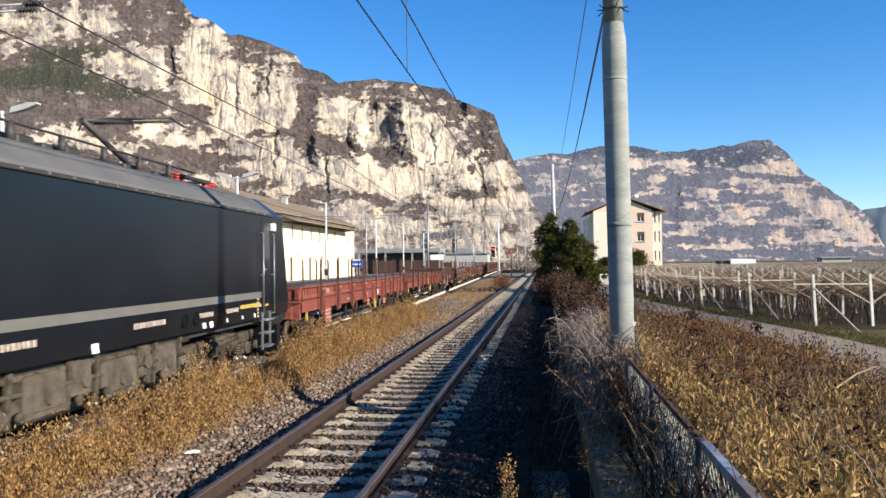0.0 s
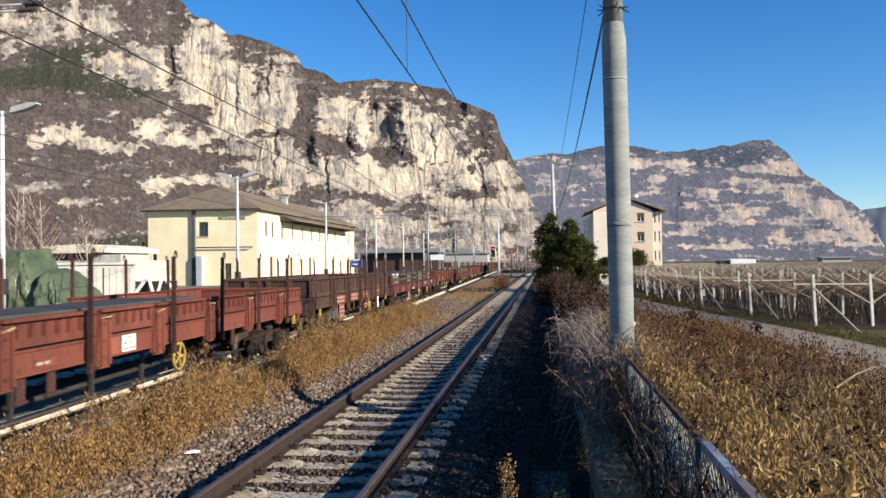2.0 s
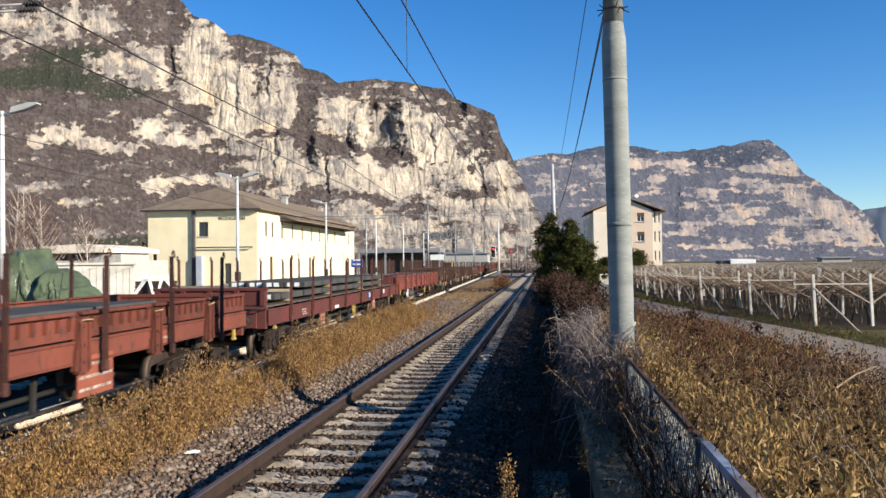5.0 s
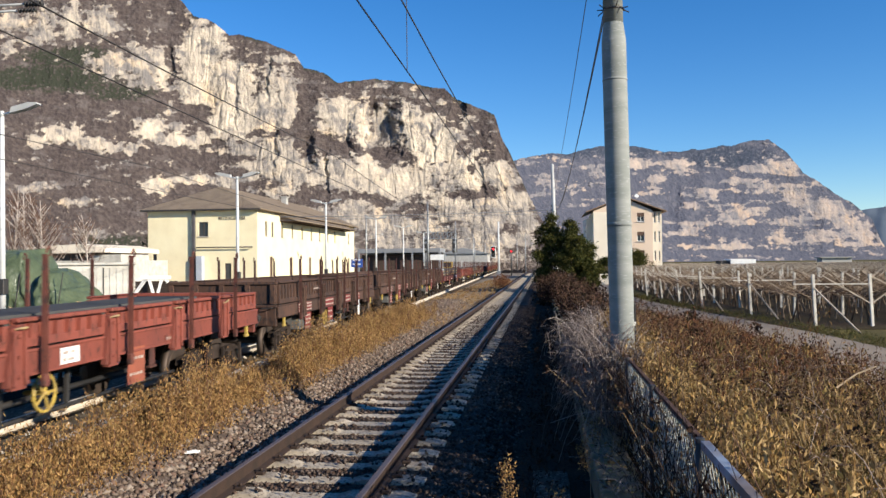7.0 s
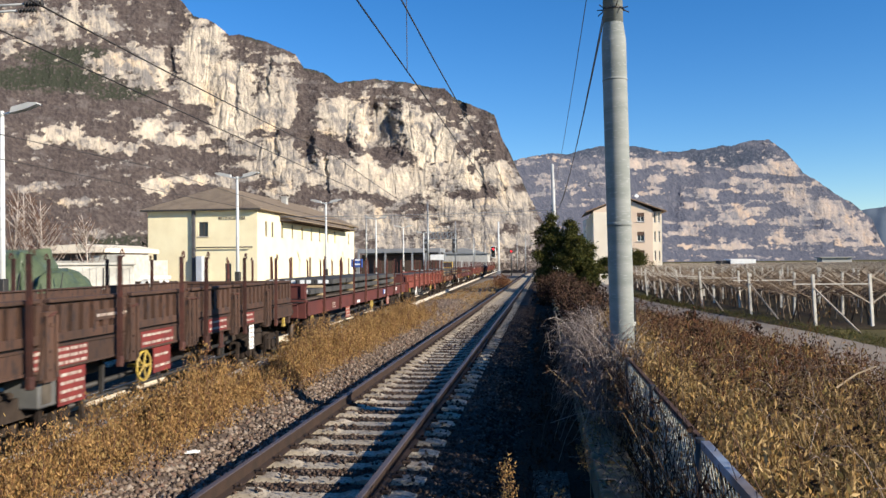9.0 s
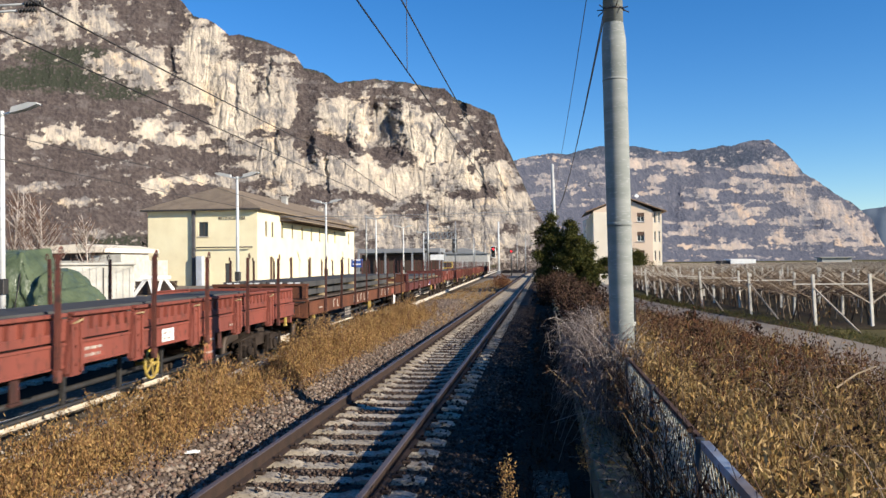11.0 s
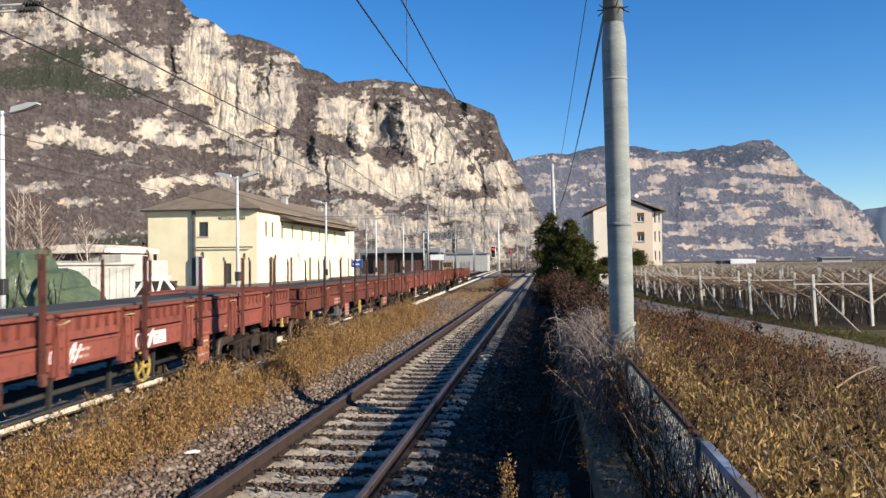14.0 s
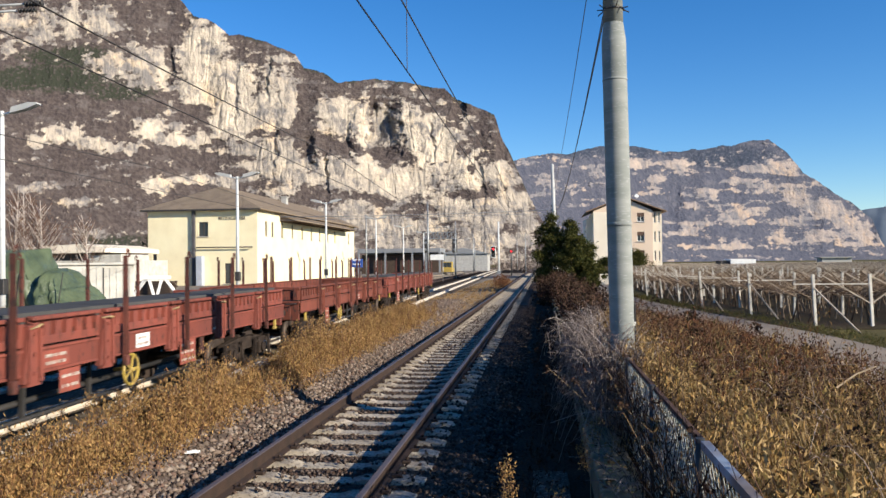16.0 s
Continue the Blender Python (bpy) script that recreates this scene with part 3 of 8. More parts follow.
build_mountain("mountain", RIDGE_NEAR, CLIFFS_HIGH + CLIFFS_LEDGE + CLIFFS_MIDDLE + CLIFFS_EAST, SCRUB_WEST + SCRUB_EAST, WOODS_NEAR, 1150, M_CLIFF, "limestone mountain with pale cliffs and leafless brown scrub", -420, 1012, 474, nu=900, nv=340,
               gullies=GULLIES_NEAR, crop=-12, veer=0.4, banded=0.6, tufted=0.8, thresh=0.25)
RIDGE_FAR = [(700, 330), (880, 300), (915, 285), (960, 277), (1000, 277), (1060, 264), (1120, 262), (1180, 275), (1240, 272), (1300, 262), (1345, 255), (1365, 255),
             (1390, 272), (1425, 315), (1480, 350), (1525, 380), (1545, 400), (1562, 440), (1580, 462)]
CLIFFS_FAR = [(1130, 292, 26, 16, 0.9), (1205, 297, 34, 14, 0.95), (1165, 325, 18, 19, 0.75), (1390, 300, 46, 14, 0.9), (1340, 302, 42, 9, 0.5), (1300, 330, 12, 22, 0.8), (1325, 328, 30, 9, 0.5), (1260, 346, 32, 13, 0.65), (1215, 366, 32, 9, 0.65), (1370, 334, 62, 14, 0.5), (1410, 352, 36, 26, 0.9), (1450, 376, 42, 22, 0.8), (1500, 402, 42, 20, 0.8)]
CLIFFS_FOOT = [(1530, 416, 26, 30, 0.75), (1400, 396, 42, 15, 0.5), (1320, 376, 52, 15, 0.45), (1300, 400, 42, 7, 0.45), (1240, 400, 62, 6, 0.45), (1200, 416, 52, 7, 0.65), (1215, 440, 52, 7, 0.85), (1290, 440, 62, 7, 0.85), (1375, 428, 37, 14, 0.95), (1460, 425, 52, 15, 0.75), (1500, 442, 42, 7, 0.6), (965, 325, 26, 18, 0.25), (1055, 305, 22, 18, 0.25), (1016, 350, 7, 13, 0.4), (996, 284, 22, 4, 0.45)]
SCRUB_FAR = [(1190, 375, 14, 46, 0.9), (1335, 415, 20, 9, 0.8), (1440, 345, 10, 8, 0.5), (1290, 358, 14, 12, 0.6), (1470, 412, 20, 5, 0.7), (1350, 352, 30, 6, 0.6)]
build_mountain("mountain", RIDGE_FAR, [(*p[:4], 0.72 * p[4]) for p in CLIFFS_FAR + CLIFFS_FOOT], SCRUB_FAR, [(1290, 282, 90, 22, 0.9), (1100, 270, 200, 12, 0.8)], 2700, M_FARCLIFF, "far mountain with banded cliffs, haze tinted into its colours", 690, 1582, 470, nu=620, nv=190, amp=0.95, seed=11.0,
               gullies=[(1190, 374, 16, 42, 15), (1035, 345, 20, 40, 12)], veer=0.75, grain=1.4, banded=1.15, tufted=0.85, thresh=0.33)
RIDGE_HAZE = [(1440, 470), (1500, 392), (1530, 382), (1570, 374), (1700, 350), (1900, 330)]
# the last ridge gets its haze as a plain blue base colour
build_mountain("mountain", RIDGE_HAZE, [(1560, 400, 20, 4, 0.5)], [], [], 4300, material("haze_blue_ridge", (0.10, 0.13, 0.17), (0.12, 0.15, 0.19), 0.004, 1.0, bump=0, coord="World"),
               "distant ridge at the valley end, coloured haze blue", 1440, 1900, 468, nu=60, nv=30, seed=17.0)


# ---------------------------------------------------------------- the train
M_RED = material("wagon_oxide_red", (0.17, 0.047, 0.029), (0.115, 0.035, 0.023), 0.9, 0.8, fine=16, c3=(0.06, 0.030, 0.025), spot=0.57, bump=0.2, vary=0.25, stretch=(1, 1, 0.3))
M_BROWN = material("wagon_weathered_brown", (0.088, 0.046, 0.031), (0.056, 0.033, 0.024), 1.1, 0.8, fine=16, c3=(0.035, 0.024, 0.022), spot=0.54, bump=0.18, vary=0.25, stretch=(1, 1, 0.35))
M_BRIGHT = material("wagon_bright_red", (0.225, 0.060, 0.040), (0.17, 0.05, 0.036), 1.1, 0.7, fine=16, c3=(0.10, 0.035, 0.026), spot=0.56, bump=0.12, vary=0.15, stretch=(1, 1, 0.35))
M_DARKRED = material("wagon_dark_red", (0.12, 0.034, 0.028), (0.085, 0.029, 0.025), 1.1, 0.75, fine=22, c3=(0.07, 0.03, 0.026), spot=0.60, bump=0.15, vary=0.10)
M_STAKERED = material("stake_oxide_red", (0.13, 0.042, 0.030), (0.075, 0.029, 0.022), 2.5, 0.8, fine=9, c3=(0.05, 0.026, 0.022), bump=0.2, vary=0.3)
M_STAKE = material("stake_dark_rust", (0.075, 0.030, 0.023), (0.042, 0.021, 0.017), 2.5, 0.8, fine=9, c3=(0.09, 0.032, 0.024), bump=0.2, vary=0.3)
START_SPEED, GAIN = 19.1, 0.072      # metres a second, and its gain each second
LONG, SHORT, GAP = 19.9, 14.0, 1.46
SIDE = 1.36


def wheelset_mesh(r, gauge=0.72):
    bm = bmesh.new()
    rod(bm, (-gauge, 0, 0), (gauge, 0, 0), 0.08, n=10)
    for s in (-1, 1):
        rod(bm, (s * gauge - 0.065, 0, 0), (s * gauge + 0.065, 0, 0), r, n=28)
        rod(bm, (s * (gauge + 0.065), 0, 0), (s * (gauge + 0.075), 0, 0), r * 0.82, r * 0.78, n=28)
        rod(bm, (s * (gauge + 0.07), 0, 0), (s * (gauge + 0.16), 0, 0), 0.13, n=12)
    return mesh(bm, "wheelset", M_WHEEL)


def bogie_frame_mesh():
    """Three-piece looking freight bogie: side frames, axle boxes, springs, bolster."""
    bm = bmesh.new()
    for s in (-1, 1):
        out = [(-1.35, 0.56), (-1.30, 0.68), (-0.55, 0.76), (0.55, 0.76), (1.30, 0.68), (1.35, 0.56), (1.12, 0.56), (0.62, 0.62), (0.45, 0.50), (-0.45, 0.50), (-0.62, 0.62), (-1.12, 0.56)]
        prism(bm, out, 0, s * 1.0 - 0.06, s * 1.0 + 0.06)
        for y in (-0.9, 0.9):
            box(bm, s * 1.0 - 0.14, s * 1.0 + 0.14, y - 0.16, y + 0.16, 0.32, 0.60, 0.02)
            rod(bm, (s * 1.14, y, 0.46), (s * 1.19, y, 0.46), 0.11, n=12)
            for k in range(5):
                beam(bm, (s * 1.09, y - 0.42 + k * 0.05, 0.60 + k * 0.022), (s * 1.09, y + 0.42 - k * 0.05, 0.60 + k * 0.022), 0.09, 0.016)
            beam(bm, (s * 1.13, y - 0.52, 0.20), (s * 1.13, y - 0.46, 0.70), 0.05, 0.07)
            beam(bm, (s * 1.13, y + 0.52, 0.20), (s * 1.13, y + 0.46, 0.70), 0.05, 0.07)
            for q in (-0.25, 0.25):
                for k in range(4):
                    rod(bm, (s * 1.0, y + q, 0.40 + k * 0.055), (s * 1.0, y + q, 0.435 + k * 0.055), 0.075, n=8)
        for y in (-0.36, 0.36):
            beam(bm, (s * 0.72, y, 0.30), (s * 0.72, y, 0.66), 0.07, 0.13)
    box(bm, -1.0, 1.0, -0.22, 0.22, 0.52, 0.82, 0.02)
    return mesh(bm, "bogie_frame", M_BOGIE)


WHEEL_MESH, BOGIE_MESH = wheelset_mesh(0.46), bogie_frame_mesh()
WHEELS = []


def add_bogie(w, y):
    b = part("bogie", BOGIE_MESH, None, w, m=pose(0, y, 0))
    for a in (-0.9, 0.9):
        WHEELS.append(part("wheelset", WHEEL_MESH, None, b, m=pose(0, a, 0.46)))


def buffer_mesh():
    bm = bmesh.new()
    rod(bm, (0, 0, 1.06), (0, 0.40, 1.06), 0.10, n=12)
    rod(bm, (0, 0.40, 1.06), (0, 0.58, 1.06), 0.075, n=12)
    rod(bm, (0, 0.58, 1.06), (0, 0.62, 1.06), 0.22, n=18)
    return mesh(bm, "buffer", M_DARK)


def coupling_mesh():
    bm = bmesh.new()
    box(bm, -0.08, 0.08, 0.0, 0.60, 0.98, 1.10, 0.01)
    rod(bm, (0, 0.3, 0.98), (0, 0.5, 0.72), 0.03, n=6)
    return mesh(bm, "coupling", M_DARK)


def add_buffers(w, end, turn):
    """Two buffers and the screw coupling at one end of a vehicle."""
    m = pose(0, 0, 0, 0, 0, turn) @ pose(0, end, 0)
    for x in (-0.875, 0.875):
        part("buffer", BUFFER_MESH, None, w, m=m @ pose(x, 0, 0))
    part("coupling", COUPLING_MESH, None, w, m=m)


COUPLING_MESH = coupling_mesh()
BUFFER_MESH = buffer_mesh()


def handwheel_mesh():
    bm = bmesh.new()
    n, R = 20, 0.22
    pts = [(0, R * math.cos(2 * math.pi * i / n), R * math.sin(2 * math.pi * i / n)) for i in range(n)]
    for i in range(n):
        rod(bm, pts[i], pts[(i + 1) % n], 0.022, n=5, caps=False)
    for i in range(0, n, 4):
        rod(bm, (0, 0, 0), pts[i], 0.018, n=5, caps=False)
    rod(bm, (-0.25, 0, 0), (0.05, 0, 0), 0.03, n=6)
    return mesh(bm, "handwheel", M_YELLOW)


HANDWHEEL = handwheel_mesh()


FLOOR = 1.38
STAKES_LONG = (-7.57, -5.46, -3.36, -1.27, 1.27, 3.36, 5.46, 7.57)
STAKES_SHORT = (-4.6, -2.55, -0.5, 0.5, 2.55, 4.6)


def bracket_places(stakes):
    """Hinge brackets stand beside the stakes, on the side towards the middle of the wagon."""
    return [y - math.copysign(0.44, y) for y in stakes]


def side_panel_mesh(length, h, mat):
    """Drop side: flanged top, a row of pressed ribs under it, a plain lower strip; outer face at x = 0 looking to +x."""
    bm = bmesh.new()
    box(bm, -0.10, -0.07, -length / 2, length / 2, 0.0, h - 0.02)
    box(bm, -0.10, 0.0, -length / 2, length / 2, h - 0.05, h, 0.008)
    low = min(0.11, h * 0.3)
    box(bm, -0.07, -0.004, -length / 2, length / 2, 0.0, low, 0.006)
    n = max(3, round(length / 0.26))
    for i in range(n + 1):
        y = -length / 2 + 0.05 + (length - 0.10) * i / n
        prism(bm, [(y - 0.07, low - 0.01), (y + 0.07, low - 0.01), (y + 0.055, h - 0.075), (y - 0.055, h - 0.075)], 0, -0.075, -0.010)
    return mesh(bm, "side_panel", mat)


def bracket_mesh(mat, wall):
    """Hinge bracket of the drop sides: a pressed upright box with feet, bolts and a swing latch."""
    bm = bmesh.new()
    top = wall * 0.72
    prism(bm, [(-0.13, -0.44), (0.13, -0.44), (0.15, -0.10), (0.10, top), (-0.10, top), (-0.15, -0.10)], 0, -0.03, 0.055)
    for q in (-0.10, 0.10):
        box(bm, 0.055, 0.085, q - 0.022, q + 0.022, -0.40, top - 0.04, 0.005)
    for z in (-0.30, -0.08, top * 0.6):
        rod(bm, (0.055, 0, z), (0.075, 0, z), 0.025, n=6)
    prism(bm, [(-0.20, -0.40), (-0.13, -0.40), (-0.13, -0.12), (-0.16, -0.12)], 0, -0.02, 0.05)
    prism(bm, [(0.13, -0.40), (0.20, -0.40), (0.16, -0.12), (0.13, -0.12)], 0, -0.02, 0.05)
    return mesh(bm, "hinge_bracket", mat)


def latch_mesh(mat):
    bm = bmesh.new()
    rod(bm, (0.03, -0.08, 0.0), (0.10, -0.06, 0.02), 0.012, n=5)
    rod(bm, (0.10, -0.06, 0.02), (0.10, 0.07, 0.035), 0.014, n=5)
    rod(bm, (0.10, 0.07, 0.035), (0.06, 0.09, 0.015), 0.012, n=5)
    return mesh(bm, "latch", mat)


def stake_mesh(mat, tall):
    """Swivelling stake of pressed channel: foot, tapered upper half, curled hook on top."""
    bm = bmesh.new()
    prism(bm, [(-0.031, 0.0), (0.031, 0.0), (0.028, 0.9), (0.019, tall), (-0.019, tall), (-0.028, 0.9)], 0, 0.0, 0.015)
    for s in (-1, 1):
        prism(bm, [(s * 0.031, 0.0), (s * 0.028, 0.9), (s * 0.019, tall), (s * 0.011, tall), (s * 0.019, 0.9), (s * 0.022, 0.0)], 0, 0.015, 0.055)
    box(bm, -0.01, 0.065, -0.048, 0.048, -0.03, 0.12, 0.012)
    ring = [Vector((0.04, 0.045 - 0.045 * math.cos(a * 0.6), tall + 0.075 * math.sin(a * 0.6) + 0.01)) for a in range(7)]
    for a, b in zip(ring, ring[1:]):
        rod(bm, a, b, 0.013, n=5)
    return mesh(bm, "stake", mat)


def underframe_mesh(half):
    """Fish-bellied centre sills, cross bearers and headstocks under the deck."""
    bm = bmesh.new()
    k = half / 9.22
    for s in (-1, 1):
        out = [(-half, 1.02), (-half, 1.34), (half, 1.34), (half, 1.02), (5.2 * k, 0.98), (3.8 * k, 0.80), (-3.8 * k, 0.80), (-5.2 * k, 0.98)]
        prism(bm, out, 0, s * 0.42 - 0.02, s * 0.42 + 0.02)
        for i in range(int(half * 1.2)):
            y = -half + 0.6 + i * (2 * half - 1.2) / (int(half * 1.2) - 1)
            prism(bm, [(s * 0.44, 1.34), (s * 1.28, 1.34), (s * 1.28, 1.16), (s * 0.44, 1.02)], 1, y - 0.02, y + 0.02)
    return mesh(bm, "underframe", M_UNDER)


def deck_mesh(half):
    bm = bmesh.new()
    box(bm, -1.27, 1.27, -half + 0.08, half - 0.08, 1.335, 1.372)
    return mesh(bm, "deck", M_TIMBER_OLD)


M_TIMBER_OLD = material("old_deck_boards", (0.13, 0.10, 0.08), (0.085, 0.07, 0.06), 3, 0.9, bump=0.3)
M_UNDER = material("grimy_underframe", (0.05, 0.032, 0.026), (0.03, 0.024, 0.021), 3, 0.85, fine=18, bump=0.2)
M_LATCH = material("worn_yellow_latch", (0.42, 0.28, 0.09), (0.34, 0.26, 0.15), 9, 0.6, bump=0.05)
M_PLATE = material("faded_red_plate", (0.30, 0.075, 0.05), (0.22, 0.06, 0.042), 3, 0.7, fine=15, c3=(0.20, 0.07, 0.05), bump=0.1)
M_ORANGE = material("faded_orange_plate", (0.30, 0.092, 0.052), (0.21, 0.066, 0.042), 3, 0.75, fine=15, c3=(0.20, 0.07, 0.05), spot=0.6, bump=0.1)
M_CRIMSON = material("fresh_crimson_patch", (0.20, 0.033, 0.029), (0.13, 0.028, 0.025), 3, 0.65, fine=15, c3=(0.12, 0.03, 0.025), spot=0.6, bump=0.1)
M_GREYBOX = material("grey_equipment_box", (0.13, 0.13, 0.125), (0.08, 0.08, 0.078), 3, 0.65, fine=20, bump=0.1)
PLATE_COATS = {"red": M_PLATE, "orange": M_ORANGE, "crimson": M_CRIMSON, "dark": M_DARK, "white": M_WHITE, "blue": M_BLUE, "grey": M_GREYBOX, "own": None}


def plate_mesh(w, h, bars, mat, seed):
    """A data plate with rows of bars for writing that cannot be read."""
    bm = bmesh.new()
    box(bm, -0.012, 0.0, -w / 2, w / 2, 0, h)
    rng = random.Random(seed)
    for i in range(bars):
        z = h * (i + 0.6) / (bars + 0.3)
        y = -w / 2 + 0.04
        t = min(0.019, h / bars * 0.22)
        while y < w / 2 - 0.10:
            l = rng.uniform(0.04, 0.16)
            box(bm, 0.001, 0.005, y, min(y + l, w / 2 - 0.03), z - t, z + t, mi=1)
            y += l + rng.uniform(0.02, 0.05)
    return mesh(bm, "data_plate", (mat, M_LETTER))


def hung_box_mesh(w, h, mat):
    bm = bmesh.new()
    box(bm, -0.45, 0.0, -w / 2, w / 2, 0, h, 0.02)
    box(bm, 0.0, 0.012, -w / 2 + 0.05, -w / 2 + 0.05 + w * 0.45, 0.05, h - 0.05, 0.004, mi=1)
    for y in (-w * 0.4, w * 0.4):
        box(bm, -0.30, -0.24, y - 0.02, y + 0.02, h, h + 0.2)
    return mesh(bm, "equipment_box", (mat, M_CASE))


def strap_mesh(mat):
    bm = bmesh.new()
    box(bm, -0.03, 0.0, -0.08, 0.08, -0.27, 0.02, 0.006)
    box(bm, -0.05, 0.02, -0.11, 0.11, -0.31, -0.27, 0.01)
    return mesh(bm, "hanging_strap", mat)


def build_wagon(kind, mat, half, wall, label, seed, wheel=1.7, hung=(), tags=(), boxes=(), straps=(), stake_mat=None, lowered=None):
    """A bogie stake wagon. kind: walled or flat; wall: height of the drop sides.
    hung, tags: plates (place along, width, height, height over rail, coat, rows of bars);
    lowered: the stretch in which the drop sides away from the platform hang down."""
    rng = random.Random(seed)
    w = thing("stake_wagon", label, "freight wagon", "wagons of the train")
    part("underframe", underframe_mesh(half), None, w, "grimy dark underframe")
    part("deck", deck_mesh(half), None, w, "dark worn deck boards")
    for y in (-(half - 1.9), half - 1.9):
        add_bogie(w, y)
    for s in (0, 180):
        add_buffers(w, half, s)
    bm = bmesh.new()
    for s in (-1, 1):
        rod(bm, (s * 0.30, -2.6, 0.80), (s * 0.30, -1.2, 0.80), 0.16, n=12)
        rod(bm, (s * 1.02, -half * 0.62, 0.46), (s * 1.02, half * 0.62, 0.50), 0.03, n=6)
        rod(bm, (s * 0.9, -half * 0.55, 0.62), (s * 0.9, half * 0.50, 0.70), 0.04, n=6)
        for y in (-2.2, -0.4, 1.1, 2.5):
            beam(bm, (s * 0.98, y, 0.44), (s * 0.98, y + 0.04, 1.12), 0.05, 0.06)
    part("brake_gear", bm, M_DARK, w)
    stakes = STAKES_LONG if half > 8 else STAKES_SHORT
    brackets = bracket_places(stakes)
    walled = kind == "walled"
    band = bmesh.new()
    lo, hi = (1.05, 1.355) if walled else (0.93, 1.30)
    box(band, -0.03, -0.004, -half + 0.03, half - 0.03, lo + 0.02, hi - 0.01)
    band_mesh = mesh(band, "sole_band", mat)
    lips = []
    for a, b in ((lo, lo + 0.035), (hi - 0.035, hi)):
        lip = bmesh.new()
        box(lip, -0.06, 0.012, -half + 0.025, half - 0.025, a, b, 0.006)
        lips.append(mesh(lip, "lip", mat))
    edges = [-half + 0.06] + sorted(brackets) + [half - 0.06]
    shapes = {}
    bk = bracket_mesh(mat, wall) if walled else None
    sm = stake_mesh(stake_mat or M_STAKE, 1.50)
    sp = strap_mesh(M_STAKE)
    for s in (1, -1):
        flip = pose(0, 0, 0, 0, 0, 0 if s > 0 else 180)
        sill = part("sole_band" if walled else "side_sill", band_mesh, None, w, m=flip @ pose(SIDE, 0, 0))
        for l in lips:
            part("lip", l, None, sill)
        if walled:
            for a, b in zip(edges, edges[1:]):
                n = round(b - a - 0.16, 2)
                if n not in shapes:
                    shapes[n] = side_panel_mesh(n, wall, mat)
                mid = (a + b) / 2
                if s < 0 and lowered and lowered[0] < mid < lowered[1]:
                    part("side_panel", shapes[n], None, w, m=flip @ pose(SIDE - 0.02, mid * s, FLOOR - 0.03, 0, 180))
                else:
                    part("side_panel", shapes[n], None, w, m=flip @ pose(SIDE, mid * s, FLOOR))
            for y in brackets:
                b = part("hinge_bracket", bk, None, w, m=flip @ pose(SIDE, y * s, FLOOR))
                part("latch", LATCH if wall < 0.5 else LATCH_RUSTY, None, b, "worn yellow latch handle" if wall < 0.5 else "", m=pose(0.0, rng.uniform(-0.03, 0.03), wall * 0.62, rng.uniform(-12, 12)))
        for y in stakes:
            part("stake", sm, None, w, m=flip @ pose(SIDE + (0.06 if walled else 0.015), y * s + rng.uniform(-0.02, 0.02), 0.94, rng.uniform(-0.5, 0.5), rng.uniform(-0.6, 0.8)))
        part("handwheel", HANDWHEEL, None, w, "yellow spoked handwheel", m=flip @ pose(SIDE - 0.06, wheel * s, 0.80))
        for q in (-1, 1):
            bm = bmesh.new()
            box(bm, -0.03, 0.03, -0.035, 0.035, 0.0, 0.20, 0.01)
            box(bm, -0.03, 0.03, -0.08, 0.08, -0.04, 0.02, 0.01)
            part("brake_lever", bm, M_YELLOW, w, "yellow brake lever", m=flip @ pose(SIDE - 0.05, q * (half - 0.62), 0.86))
        for y, ww, hh, z, coat, rows in list(hung) + list(tags):
            m = PLATE_COATS[coat] or mat
            out = 0.0 if z < lo else 0.004
            part("data_plate", plate_mesh(ww, hh, rows, m, rng.randint(0, 999)), None, w, "plate with pale lettering", m=flip @ pose(SIDE + out, y * s, z))
        for y, ww, hh in boxes:
            part("equipment_box", hung_box_mesh(ww, hh, M_GREYBOX), None, w, "grey equipment box", m=flip @ pose(SIDE - 0.05, y * s, 1.04 - hh))
        for y in straps:
            part("hanging_strap", sp, None, w, m=flip @ pose(SIDE - 0.04, y * s, 1.05))
    # ends: headstock, board with cap, ribs, hand grips, air hose
    eh = wall - 0.01 if walled else 0.40
    base = FLOOR + 0.003
    hs = bmesh.new()
    box(hs, -1.30, 1.30, -0.06, 0.06, 0.86, 1.345, 0.012)
    box(hs, -1.33, 1.33, -0.02, 0.11, 1.30, 1.36, 0.008)
    for x in (-0.875, 0.875):
        box(hs, x - 0.22, x + 0.22, 0.06, 0.09, 0.88, 1.24, 0.01)
    hmesh = mesh(hs, "headstock", mat)
    em = bmesh.new()
    box(em, -1.30, 1.30, -0.04, 0.03, 0.0, eh - 0.07, 0.008)
    emesh = mesh(em, "end_board", mat)
    cm = bmesh.new()
    box(cm, -1.32, 1.32, -0.06, 0.07, eh - 0.07, eh, 0.008)
    capmesh = mesh(cm, "cap_rail", mat)
    rm = bmesh.new()
    box(rm, -0.06, 0.06, 0.032, 0.08, 0.0, eh - 0.07, 0.006)
    ribmesh = mesh(rm, "rib", mat)
